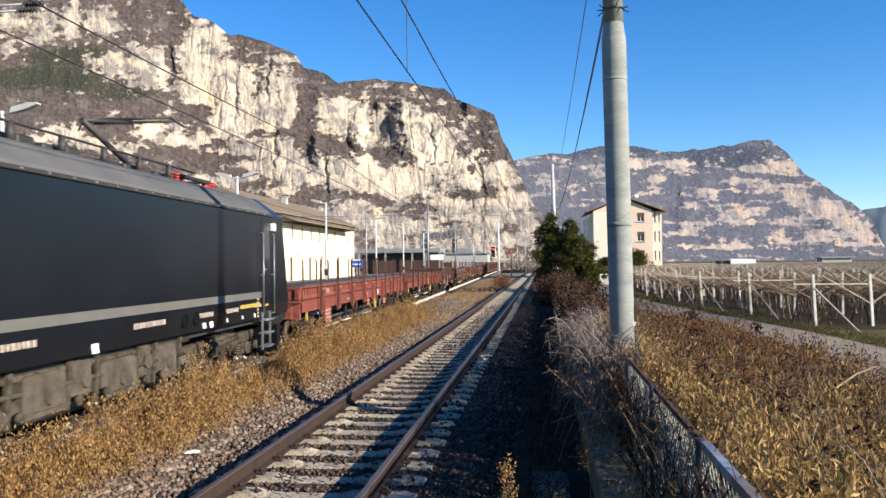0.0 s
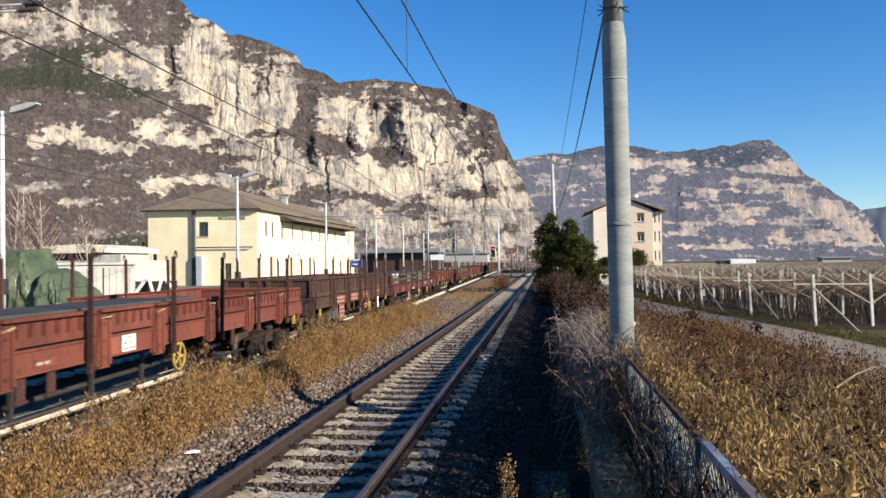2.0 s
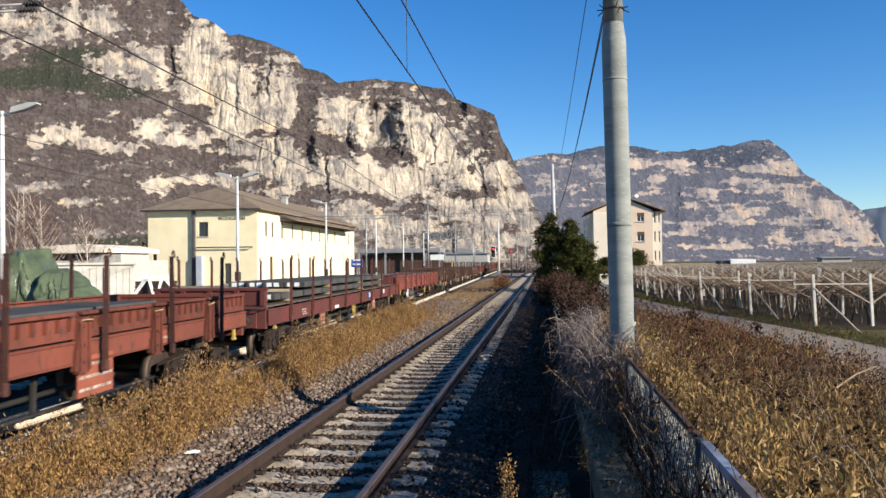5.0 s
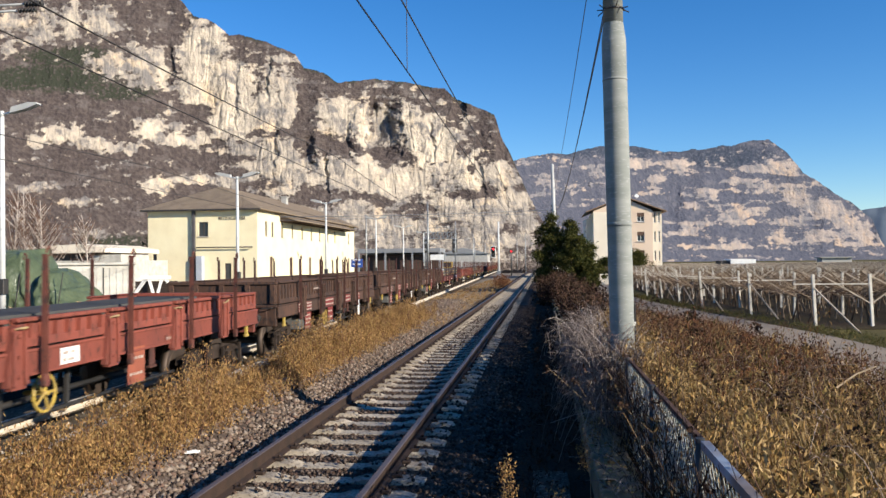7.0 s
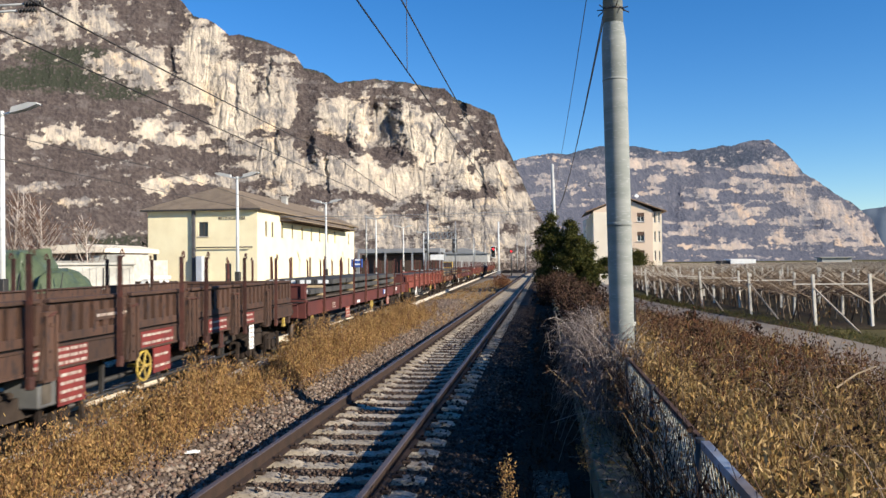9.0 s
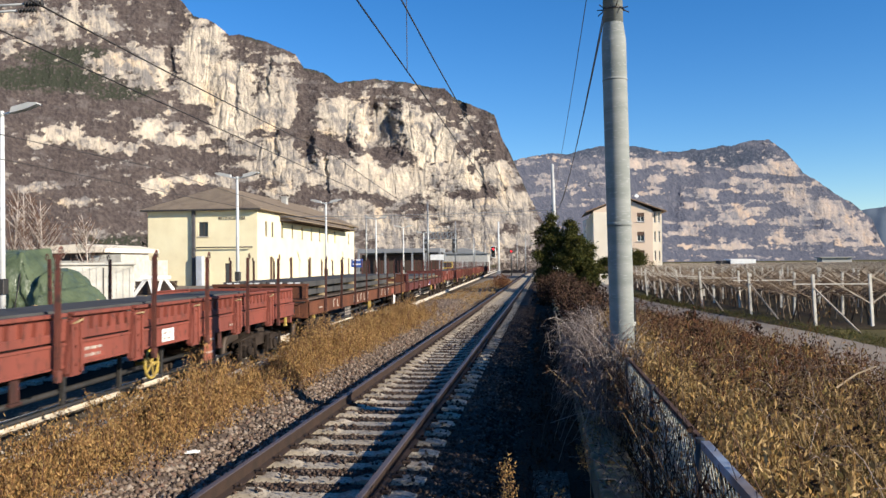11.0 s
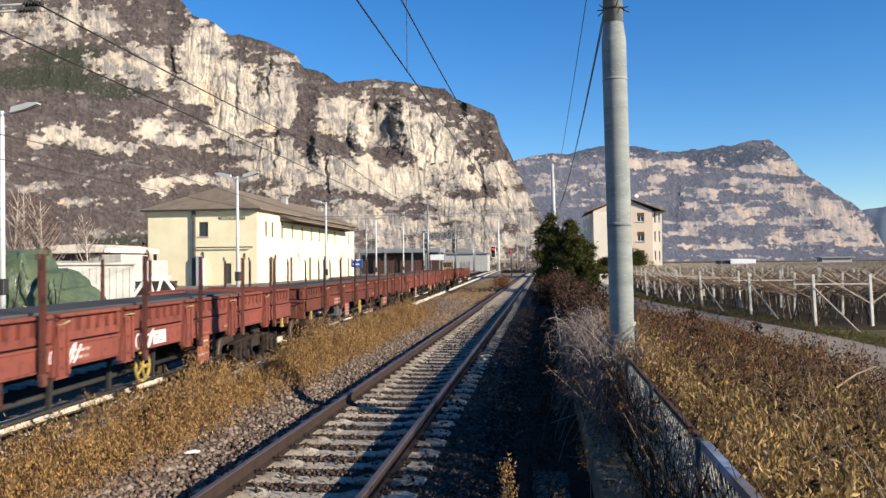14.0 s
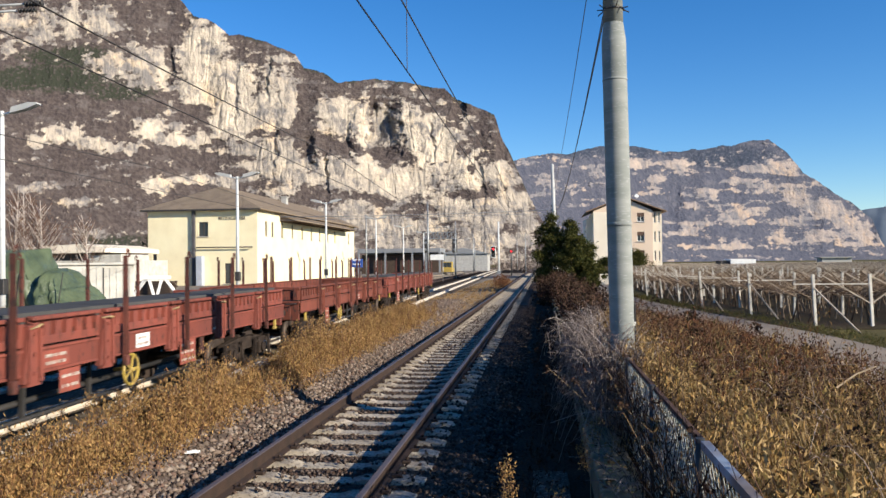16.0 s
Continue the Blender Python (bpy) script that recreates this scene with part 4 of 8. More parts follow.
    for s in (0, 180):
        e = pose(0, 0, 0, 0, 0, s)
        part("headstock", hmesh, None, w, m=e @ pose(0, half - 0.06, 0))
        board = part("end_board", emesh, None, w, m=e @ pose(0, half - 0.08, base))
        part("cap_rail", capmesh, None, board)
        for x in (-1.22, -0.62, 0.0, 0.62, 1.22):
            part("rib", ribmesh, None, board, m=pose(x, 0, 0))
        for x in (-1.12, 1.12):
            bm = bmesh.new()
            rod(bm, (x - 0.12, 0.10, 1.30), (x - 0.12, 0.20, 1.30), 0.014, n=5)
            rod(bm, (x - 0.12, 0.20, 1.30), (x + 0.12, 0.20, 1.28), 0.014, n=5)
            rod(bm, (x + 0.12, 0.20, 1.28), (x + 0.12, 0.10, 1.28), 0.014, n=5)
            part("hand_grip", bm, M_DARK, w, "", m=e @ pose(0, half - 0.06, 0))
        for x in (-0.35, 0.4):
            bm = bmesh.new()
            pts = [Vector((x, 0.05 + 0.30 * math.sin(a * 0.52), 1.0 - 0.42 * (a / 6) + 0.10 * math.sin(a * 0.52))) for a in range(7)]
            for a, b in zip(pts, pts[1:]):
                rod(bm, a, b, 0.03, n=6)
            part("air_hose", bm, M_BLACK, w, m=e @ pose(0, half, 0))
    return w


LATCH, LATCH_RUSTY = latch_mesh(M_LATCH), latch_mesh(M_STAKE)


def add_load(w, seed, half, rows, z, bearer=True, tall=0.15):
    """Steel sections lying on the deck with timber between."""
    rng = random.Random(seed)
    for layer, (y0, y1) in enumerate(rows):
        if bearer:
            for y in (0.78, 0.3, -0.25, -0.72):
                bm = bmesh.new()
                box(bm, -1.15, 1.15, y * half - 0.05, y * half + 0.05, z, z + 0.075, 0.008)
                part("timber_bearer", bm, M_TIMBER, w, "pale timber bearer")
            z += 0.077
        for x in (-0.84, -0.28, 0.28, 0.84) if bearer else (0.45, 0.97):
            bm = bmesh.new()
            a, b = y0 * half + rng.uniform(0, 0.7), y1 * half - rng.uniform(0, 0.7)
            box(bm, x - 0.27, x + 0.27, a, b, z if bearer else 1.374, z + tall, 0.006)
            if bearer:
                for e, f in ((a, -1), (b, 1)):
                    for q in (-0.17, 0.03):
                        box(bm, x + q, x + q + 0.14, e + (0.0 if f > 0 else -0.006), e + (0.006 if f > 0 else 0.0), z + 0.02, z + tall - 0.02, mi=1)
            part("steel_section", bm, (M_LOAD, M_WHITE), w, "grey steel section with white end tags" if bearer else "grey steel section")
        z += tall + 0.002


def build_train():
    hl, hs = (LONG - GAP) / 2, (SHORT - GAP) / 2
    wide = [(-6.35, 0.75, 0.46, 0.58, "red", 4), (3.6, 0.62, 0.40, 0.66, "red", 3)]
    small = [(1.95, 0.42, 0.20, 1.10, "white", 2), (-6.4, 0.5, 0.16, 1.45, "own", 3), (-0.3, 0.55, 0.20, 1.10, "red", 2), (-3.6, 0.4, 0.10, 1.12, "own", 1), (4.9, 0.5, 0.10, 1.10, "own", 1)]
    legs = (-2.5, -1.9, 4.3)
    red = build_wagon("walled", M_BRIGHT, hl, 0.34, "oxide-red drop-side stake wagon carrying steel sections", 1, 1.7, wide + [(0.0, 0.45, 0.28, 0.76, "red", 2)], small, (), legs, M_STAKERED, (-10, 10))
    add_load(red, 1, hl, [(-0.98, 0.98)], 1.61, bearer=False)
    dull = build_wagon("walled", M_RED, hl, 0.34, "dull red drop-side stake wagon, half loaded with steel", 2, 1.8,
                       [(-4.2, 0.6, 0.36, 0.68, "red", 3)], [(-4.6, 0.5, 0.2, 1.42, "dark", 3), (-0.5, 0.36, 0.24, 1.08, "orange", 0), (-0.05, 0.40, 0.26, 1.08, "white", 3), (-2.1, 0.45, 0.10, 1.12, "own", 1), (-6.6, 0.5, 0.12, 1.1, "own", 1)], (), legs, None, (-10, 2.8))
    add_load(dull, 2, hl, [(-0.98, 0.30)], 1.60, bearer=False)
    brown = build_wagon("walled", M_BROWN, hs, 0.53, "weathered brown high-sided stake wagon with orange patches", 3, 2.0,
                        [(-3.0, 0.75, 0.44, 0.60, "orange", 3), (1.0, 0.5, 0.34, 0.70, "orange", 1), (3.6, 0.26, 0.42, 0.60, "white", 5)],
                        [(-3.2, 1.25, 0.27, 1.07, "orange", 2), (-1.0, 1.2, 0.27, 1.07, "orange", 2), (0.95, 0.8, 0.27, 1.07, "orange", 1), (3.6, 0.5, 0.34, 1.10, "crimson", 1)], [(-3.6, 0.5, 0.42)], (-1.6, -0.9))
    patched = build_wagon("walled", M_BROWN, hs, 0.53, "weathered brown high-sided stake wagon with crimson patches", 8, -1.55,
                          [(-3.6, 0.6, 0.44, 0.60, "crimson", 4), (-1.05, 0.6, 0.38, 0.66, "crimson", 2), (3.2, 0.26, 0.50, 0.55, "white", 5)],
                          [(-3.9, 1.3, 0.27, 1.07, "crimson", 3), (-1.2, 1.1, 0.27, 1.07, "crimson", 2), (1.3, 0.9, 0.27, 1.07, "crimson", 2), (3.1, 0.5, 0.24, 1.10, "crimson", 2), (-2.6, 0.9, 0.14, 1.58, "own", 1)], [(-4.02, 0.42, 0.42)], (1.0, 1.6))
    worn = build_wagon("walled", M_RED, hl, 0.34, "worn red drop-side stake wagon with a level steel load", 5, -1.8,
                       [(-4.2, 0.62, 0.42, 0.64, "red", 4), (3.3, 0.9, 0.52, 0.62, "orange", 3)], [(0.6, 0.6, 0.10, 1.12, "own", 1), (-5.6, 0.9, 0.22, 1.08, "red", 2), (5.2, 0.7, 0.2, 1.08, "orange", 1), (-0.9, 0.5, 0.10, 1.42, "own", 1)], [(-5.0, 0.5, 0.36)], (-0.4, 0.3, 1.0), None, (-10, 5.4))
    add_load(worn, 6, hl, [(-0.98, 0.60)], 1.60, bearer=False)
    coral = build_wagon("walled", M_BRIGHT, hl, 0.34, "bright red drop-side stake wagon with grey battery box", 4, 1.5,
                        [(-6.4, 0.66, 0.36, 0.66, "white", 4), (3.7, 0.52, 0.52, 0.60, "orange", 2)], small, [(-4.1, 0.8, 0.38)], legs, M_STAKERED, (-10, 6.5))
    add_load(coral, 3, hl, [(-0.98, 0.72)], 1.60, bearer=False)
    short = build_wagon("walled", M_RED, hs, 0.34, "short oxide-red drop-side stake wagon", 9, -1.5, [(-3.4, 0.4, 0.44, 0.6, "red", 3)], [(1.2, 0.5, 0.2, 1.08, "red", 2)], (), (-1.0, 0.4), M_STAKERED)
    flat = build_wagon("flat", M_DARKRED, hl, 0, "dark red stake flat wagon loaded with grey steel sections", 6, 0.4,
                       [(-4.2, 0.6, 0.34, 0.58, "red", 3), (3.9, 0.62, 0.40, 0.60, "red", 5)], [(2.9, 0.26, 0.18, 1.06, "blue", 0), (3.12, 0.16, 0.18, 1.06, "white", 0), (-2.4, 0.5, 0.09, 0.96, "white", 0), (6.3, 0.3, 0.14, 1.1, "white", 1), (-6.2, 0.5, 0.20, 0.98, "own", 3)], (), (), M_STAKERED)
    add_load(flat, 4, hl, [(-0.93, 0.84), (-0.60, 0.93)], 1.375)
    rusty = build_wagon("flat", M_RUSTSILL, hl, 0, "rust-brown stake flat wagon with worn white letters and steel load", 11, -0.2,
                        [(-4.4, 0.9, 0.30, 0.62, "dark", 3), (5.6, 0.5, 0.42, 0.52, "white", 4)], [(5.2, 0.9, 0.22, 1.0, "orange", 0), (-8.0, 0.5, 0.16, 1.02, "own", 1)])
    add_load(rusty, 7, hl, [(-0.97, 0.62), (-0.97, 0.86)], 1.375)
    low = build_wagon("flat", M_DARKRED, hl, 0, "dark red stake flat wagon with a low steel load", 7, 1.7,
                      [(-4.7, 0.75, 0.44, 0.50, "dark", 3), (3.6, 0.62, 0.38, 0.60, "red", 5)], [(0.3, 0.28, 0.18, 1.04, "blue", 1), (-0.2, 0.6, 0.08, 0.95, "white", 0), (-4.9, 0.5, 0.2, 1.0, "own", 3), (7.9, 0.3, 0.14, 1.08, "white", 1)], (), (), M_STAKERED)
    add_load(low, 5, hl, [(-0.93, 0.70)], 1.375)
    models = {"r": red, "d": dull, "b": brown, "c": patched, "w": worn, "o": coral, "s": short, "f": flat, "u": rusty, "l": low}
    used, out, y = set(), [], FIRST_Y
    for k in ORDER:
        step = SHORT if k in "bcs" else LONG
        w = models[k] if k not in used else copy_thing(models[k], pose(0, 0, 0))
        used.add(k)
        out.append((w, y + (step - GAP) / 2))
        y += step
    # large worn white letters, no longer readable, on the sill of the rusty flat wagon
    for i, y in enumerate((-6.4, -5.9, -3.4, -2.8, -2.2, -1.6, -0.9, 1.5, 2.2, 3.0, 3.8)):
        bm = bmesh.new()
        box(bm, 0.0, 0.004, -0.03, 0.04, 0.0, 0.26)
        box(bm, 0.0, 0.004, 0.04, 0.18, 0.0 if i % 2 else 0.21, 0.05 if i % 2 else 0.26)
        part("letter_bar", bm, M_LETTER, rusty, "worn white letter bars", m=pose(SIDE + 0.002, y, 1.0))
    # white scrawls sprayed on the side of one wagon
    for y, z, k in ((-0.6, 1.19, 5), (1.5, 1.19, 4), (-6.9, 1.55, 4)):
        bm = bmesh.new()
        for i in range(k):
            c = Vector((0, (i - k / 2) * 0.13, 0.03 * math.sin(i * 2.3)))
            ring = [c + Vector((0, 0.09 * math.cos(a * 0.5236), (0.11 + 0.03 * (i % 2)) * math.sin(a * 0.5236 + 0.4 * i))) for a in range(12)]
            for a in range(12 if i % 2 else 9):
                rod(bm, ring[a], ring[(a + 1) % 12], 0.013, n=4, caps=False)
        part("sprayed_scrawl", bm, M_SPRAY, out[14][0], "white sprayed loops", m=pose(SIDE + 0.006, y, z))
    return out


M_SPRAY = material("white_spray_paint", (0.72, 0.62, 0.60), (0.6, 0.5, 0.48), 8, 0.7, bump=0)
M_RUSTSILL = material("wagon_rust_brown", (0.155, 0.062, 0.036), (0.095, 0.044, 0.03), 1.0, 0.85, fine=18, c3=(0.06, 0.032, 0.026), spot=0.57, bump=0.2)
ORDER = "rdbfwfocccfoulowrsr"
FIRST_Y = 20.15


def travelled(t):
    """Way of the train since the start: it gains speed slowly."""
    return START_SPEED * t + 0.5 * GAIN * t * t


def loco_section(bm, y, s=1.0, top=4.02, lift=0.0):
    """One ring of the body outline at y."""
    out = [(-1.46, 1.12), (-1.50, 1.40), (-1.50, 3.44), (-1.42, 3.58), (-1.02, 3.92), (-0.7, top), (0.7, top), (1.02, 3.92), (1.42, 3.58), (1.50, 3.44), (1.50, 1.40), (1.46, 1.12)]
    return [bm.verts.new((x * s, y, z - lift * max(0.0, (z - 1.6) / 2.2))) for x, z in out]


def build_loco():
    w = thing("electric_locomotive", "anthracite electric locomotive with grey roof and pale waist band", "locomotive")
    L2 = 8.95
    bm = bmesh.new()
    rings = []
    for y in (-8.6, 7.3):
        rings.append(loco_section(bm, y))
    def nose(sgn, step, width):
        r = []
        for v in rings[0 if sgn < 0 else 1]:
            z = v.co.z
            back = 0.0
            if z > 1.9:
                back = 1.05 * ((z - 1.9) / 1.95) ** 2
            yy = sgn * ((8.6 if sgn < 0 else 7.3) + (L2 - 7.3 - back) * step)
            r.append(bm.verts.new((v.co.x * width, yy, z)))
        return r
    a0, a1 = nose(-1, 0.82, 0.985), nose(-1, 1.0, 0.80)
    b0, b1 = nose(1, 0.82, 0.985), nose(1, 1.0, 0.80)
    seq = [a1, a0, rings[0], rings[1], b0, b1]
    n = len(rings[0])
    for r, q in zip(seq, seq[1:]):
        for i in range(n):
            f = bm.faces.new((r[i], r[(i + 1) % n], q[(i + 1) % n], q[i]))
            zc = f.calc_center_median().z
            if zc > 3.50 and r is rings[0]:
                f.material_index = 1
    bm.faces.new(a1)
    bm.faces.new(b1[::-1])
    bmesh.ops.recalc_face_normals(bm, faces=bm.faces[:])
    part("body", bm, (M_LOCO, M_LOCOROOF), w)
    for s in (1, -1):
        fl = pose(0, 0, 0, 0, 0, 0 if s > 0 else 180)
        bm = bmesh.new()
        box(bm, 0, 0.006, -6.9, 6.9, 0, 0.14)
        part("waist_band", bm, M_BAND, w, "pale grey band", m=fl @ pose(1.50, 0, 1.58))
        bm = bmesh.new()
        box(bm, -0.02, 0.035, -7.3, 7.3, 0, 0.06, 0.008)
        for i in range(26):
            rod(bm, (0.035, -7.1 + i * 0.568, 0.03), (0.05, -7.1 + i * 0.568, 0.03), 0.018, n=6, mi=1)
        part("roof_gutter", bm, (M_DARK, M_STEEL), w, m=fl @ pose(1.50, 0, 3.45))
        for y0, y1 in ((-6.2, -5.0), (-4.6, -3.4), (-3.2, -2.2), (0.3, 1.4), (2.8, 3.5), (4.2, 4.9)):
            yy = y0
            bm = bmesh.new()
            while yy < y1:
                l = random.uniform(0.05, 0.09)
                box(bm, 0, 0.004, yy, min(yy + l, y1), 0, 0.085)
                yy += l + 0.03
            part("lettering_bar", bm, M_LETTER, w, "pale lettering", m=fl @ pose(1.50, 0, 1.36))
        bm = bmesh.new()
        box(bm, 0, 0.005, 5.0, 6.3, 0, 0.08)
        part("yellow_stripe", bm, M_YELLOW, w, "yellow warning stripe", m=fl @ pose(1.50, 0, 1.40))
        for k in range(7):
            bm = bmesh.new()
            box(bm, 0, 0.004, -0.25 if k == 3 else -0.05, 0.25 if k == 3 else 0.05, 0, 0.045)
            part("data_bar", bm, M_LETTER, w, "pale small lettering", m=fl @ pose(1.50, 6.15, 1.16 + 0.075 * k))
        for y in (-5.3, -4.7, 2.2, 2.7):
            bm = bmesh.new()
            rod(bm, (0.0, 0, 0), (0.012, 0, 0), 0.13, n=20)
            part("sand_filler", bm, M_BLACK, w, m=fl @ pose(1.497, y, 1.36))
        for y0 in (6.75, -8.05):
            d = part("cab_door", door_mesh(), None, w, m=fl @ pose(1.50, y0, 1.4))
            bm = bmesh.new()
            for y in (-0.4, 0.4):
                rod(bm, (0.07, y, -0.2), (0.07, y, 1.65), 0.013, n=8)
                for z in (-0.2, 0.7, 1.65):
                    rod(bm, (0.0, y, z), (0.07, y, z), 0.014, n=6)
            part("handrail", bm, M_STEEL, d, "pale metal handrails")
            bm = bmesh.new()
            box(bm, 0.012, 0.06, -0.30, -0.14, 0.80, 0.84, 0.006)
            box(bm, 0.012, 0.04, -0.28, -0.20, 0.70, 0.94, 0.006)
            part("door_handle", bm, M_STEEL, d, "bright metal door handle")
            bm = bmesh.new()
            box(bm, 0.0, 0.09, 0.34, 0.50, 1.72, 1.90, 0.012)
            part("marker_lamp", bm, M_WHITE, d, "pale square lamp housing")
            bm = bmesh.new()
            box(bm, 0.012, 0.017, -0.12, 0.12, -0.02, 0.03)
            part("warning_plate", bm, M_YELLOW, d, "small yellow plate")
            bm = bmesh.new()
            for k in range(3):
                box(bm, -0.08, 0.10, -0.28, 0.28, -0.35 - 0.30 * k, -0.31 - 0.30 * k, 0.006)
            for y in (-0.28, 0.28):
                box(bm, -0.02, 0.02, y - 0.02, y + 0.02, -1.0, -0.15)
            part("step_ladder", bm, M_STEEL, d)
    # underframe boxes and bogies
    for x0, x1, y0, y1, z0, z1 in ((-1.16, 1.16, -2.3, 2.3, 0.42, 1.10), (-1.36, 1.36, -2.15, -1.25, 0.40, 0.98), (-1.33, 1.33, -1.05, -0.55, 0.52, 1.04), (-1.36, 1.36, -0.3, 0.75, 0.36, 0.94), (-1.30, 1.30, 0.95, 1.35, 0.5, 1.06), (-1.36, 1.36, 1.5, 2.2, 0.40, 1.0)):
        bm = bmesh.new()
        box(bm, x0, x1, y0, y1, z0, z1, 0.05)
        if x1 > 1.2:
            ym, zm = (y0 + y1) / 2, (z0 + z1) / 2
            for s in (-1, 1):
                box(bm, s * x1 - 0.02, s * x1 + 0.02, y0 + 0.12, y1 - 0.12, z0 + 0.12, z1 - 0.12, 0.012)
                rod(bm, (s * x1, ym, zm), (s * (x1 + 0.05), ym, zm), 0.12, n=14)
        part("equipment_case", bm, M_CASE if x1 > 1.2 else M_BLACK, w, "dusty taupe equipment case" if x1 > 1.2 else "dark inner case")
    # pipes, reservoirs and brackets hung between the bogies
    for s in (1, -1):
        bm = bmesh.new()
        rod(bm, (s * 1.30, -2.6, 0.78), (s * 1.30, 2.6, 0.74), 0.035, n=8)
        rod(bm, (s * 1.24, -2.9, 0.96), (s * 1.24, 2.9, 0.96), 0.045, n=8)
        for y in (-2.45, -1.15, -0.42, 0.85, 1.42, 2.4):
            beam(bm, (s * 1.28, y, 0.40), (s * 1.30, y + 0.05, 1.08), 0.05, 0.09)
            rod(bm, (s * 1.36, y + 0.1, 0.52), (s * 1.42, y + 0.1, 0.52), 0.07, n=10)
        part("pipe_run", bm, M_LOCOBOGIE, w, "dusty brown pipes and brackets")
        for y in (2.55, -2.6):
            bm = bmesh.new()
            rod(bm, (s * 1.12, y - 0.02, 0.52), (s * 1.12, y + 0.5, 0.52), 0.19, n=14)
            part("air_reservoir", bm, M_CASE, w)
    for s in (1, -1):
        for y, hh, ww in ((-3.9, 0.16, 0.2), (-3.55, 0.16, 0.16), (-3.2, 0.14, 0.16), (-0.8, 0.2, 0.18), (3.1, 0.14, 0.16), (3.45, 0.16, 0.16), (6.0, 0.1, 0.08), (5.2, 0.08, 0.08), (4.3, 0.08, 0.06)):
            bm = bmesh.new()
            box(bm, 0.0, 0.006, -ww / 2, ww / 2, -hh / 2, hh / 2)
            part("small_label", bm, M_WHITE, w, "small white label", m=pose(0, 0, 0, 0, 0, 0 if s > 0 else 180) @ pose(1.478, y * s, 1.22, 0, -8))
    bm = bmesh.new()
    box(bm, -1.25, 1.25, -9.9, 8.6, 0.98, 1.14)
    part("main_frame", bm, M_DARK, w)
    for y in (-4.75, 4.75):
        bm = bmesh.new()
        for s in (-1, 1):
            prism(bm, [(-2.2, 0.78), (-2.1, 0.96), (2.1, 0.96), (2.2, 0.78), (1.0, 0.74), (0.6, 0.60), (-0.6, 0.60), (-1.0, 0.74)], 0, s * 1.10 - 0.07, s * 1.10 + 0.07)
            for a in (-1.5, 1.5):
                box(bm, s * 1.06 - 0.14, s * 1.06 + 0.14, a - 0.17, a + 0.17, 0.48, 0.76, 0.03)
                rod(bm, (s * 1.20, a, 0.62), (s * 1.25, a, 0.62), 0.14, n=14)
                for q in (-0.36, 0.36):
                    for k in range(5):
                        rod(bm, (s * 1.12, a + q, 0.46 + k * 0.055), (s * 1.12, a + q, 0.495 + k * 0.055), 0.095, n=10)
                rod(bm, (s * 1.22, a + 0.55, 0.40), (s * 1.22, a + 0.30, 0.98), 0.05, n=8)
                beam(bm, (s * 0.98, a - 0.75, 0.14), (s * 0.98, a - 0.62, 0.78), 0.05, 0.07)
            for q in (-0.45, 0.0, 0.45):
                rod(bm, (s * 1.16, q, 0.66), (s * 1.16, q, 1.02), 0.13, n=12)
            rod(bm, (s * 1.28, -0.9, 0.86), (s * 1.28, 0.7, 0.92), 0.06, n=8)
            box(bm, s * 1.12 - 0.1, s * 1.12 + 0.1, 1.95, 2.3, 0.36, 0.80, 0.03)
        box(bm, -1.0, 1.0, -0.4, 0.4, 0.55, 0.9)
        b = part("bogie", bm, M_LOCOBOGIE, w, "dusty brown bogie", m=pose(0, y, 0))
        for a in (-1.5, 1.5):
            part("wheelset", LOCO_WHEEL, None, b, m=pose(0, a, 0.625))
    for s in (0, 180):
        add_buffers(w, 8.87 if s == 0 else 10.17, s)
        bm = bmesh.new()
        box(bm, -1.25, 1.25, -0.12, 0.1, 0.25, 0.95, 0.04)
        part("snow_plough", bm, M_LOCO, w, m=pose(0, 0, 0, 0, 0, s) @ pose(0, 8.72 if s == 0 else 10.02, 0))
    # roof gear
    bm = bmesh.new()
    for i in range(18):
        y = -6.2 + i * 0.62
        box(bm, -0.45, 0.45, y - 0.2, y + 0.2, 4.02, 4.10 + random.uniform(0, 0.10), 0.02)
        if i % 2 == 0:
            rod(bm, (0.6, y, 4.0), (0.6, y, 4.28), 0.07, 0.05, n=8)
    rod(bm, (0.6, -6.3, 4.28), (0.6, 5.0, 4.28), 0.02, n=6)
    part("roof_gear", bm, M_DARK, w)
    for y in (6.1, 5.9, 4.2, 3.9, 2.6):
        for x in (0.55, -0.55):
            bm = bmesh.new()
            for k in range(4):
                rod(bm, (x, y, 4.0 + k * 0.05), (x, y, 4.035 + k * 0.05), 0.075, 0.05, n=10)
            part("roof_insulator", bm, M_PANTO, w, "small red ribbed insulator")
    for y, f in ((5.2, 1), (-5.2, -1)):
        bm = bmesh.new()
        for x in (-0.55, 0.55):
            box(bm, x - 0.05, x + 0.05, y - 0.75, y + 0.75, 4.12, 4.2, 0.02)
        for q in (-0.6, 0.6):
            box(bm, -0.5, 0.5, y + q - 0.05, y + q + 0.05, 4.13, 4.19, 0.015)
        for x in (-0.5, 0.5):
            for q in (-0.6, 0.6):
                rod(bm, (x, y + q, 4.0), (x, y + q, 4.14), 0.08, 0.06, n=8, mi=1)
        part("pantograph_base", bm, (M_DARK, M_PANTO), w, "dark base frame on red insulators")
    bm = bmesh.new()
    rod(bm, (0, 3.9, 4.10), (0, 1.7, 4.84), 0.05, n=8)
    rod(bm, (0, 1.7, 4.84), (0, 3.5, 5.10), 0.04, n=8)
    for q in (-0.18, 0.18):
        rod(bm, (-0.8, 3.5 + q, 5.14), (0.8, 3.5 + q, 5.14), 0.03, n=6)
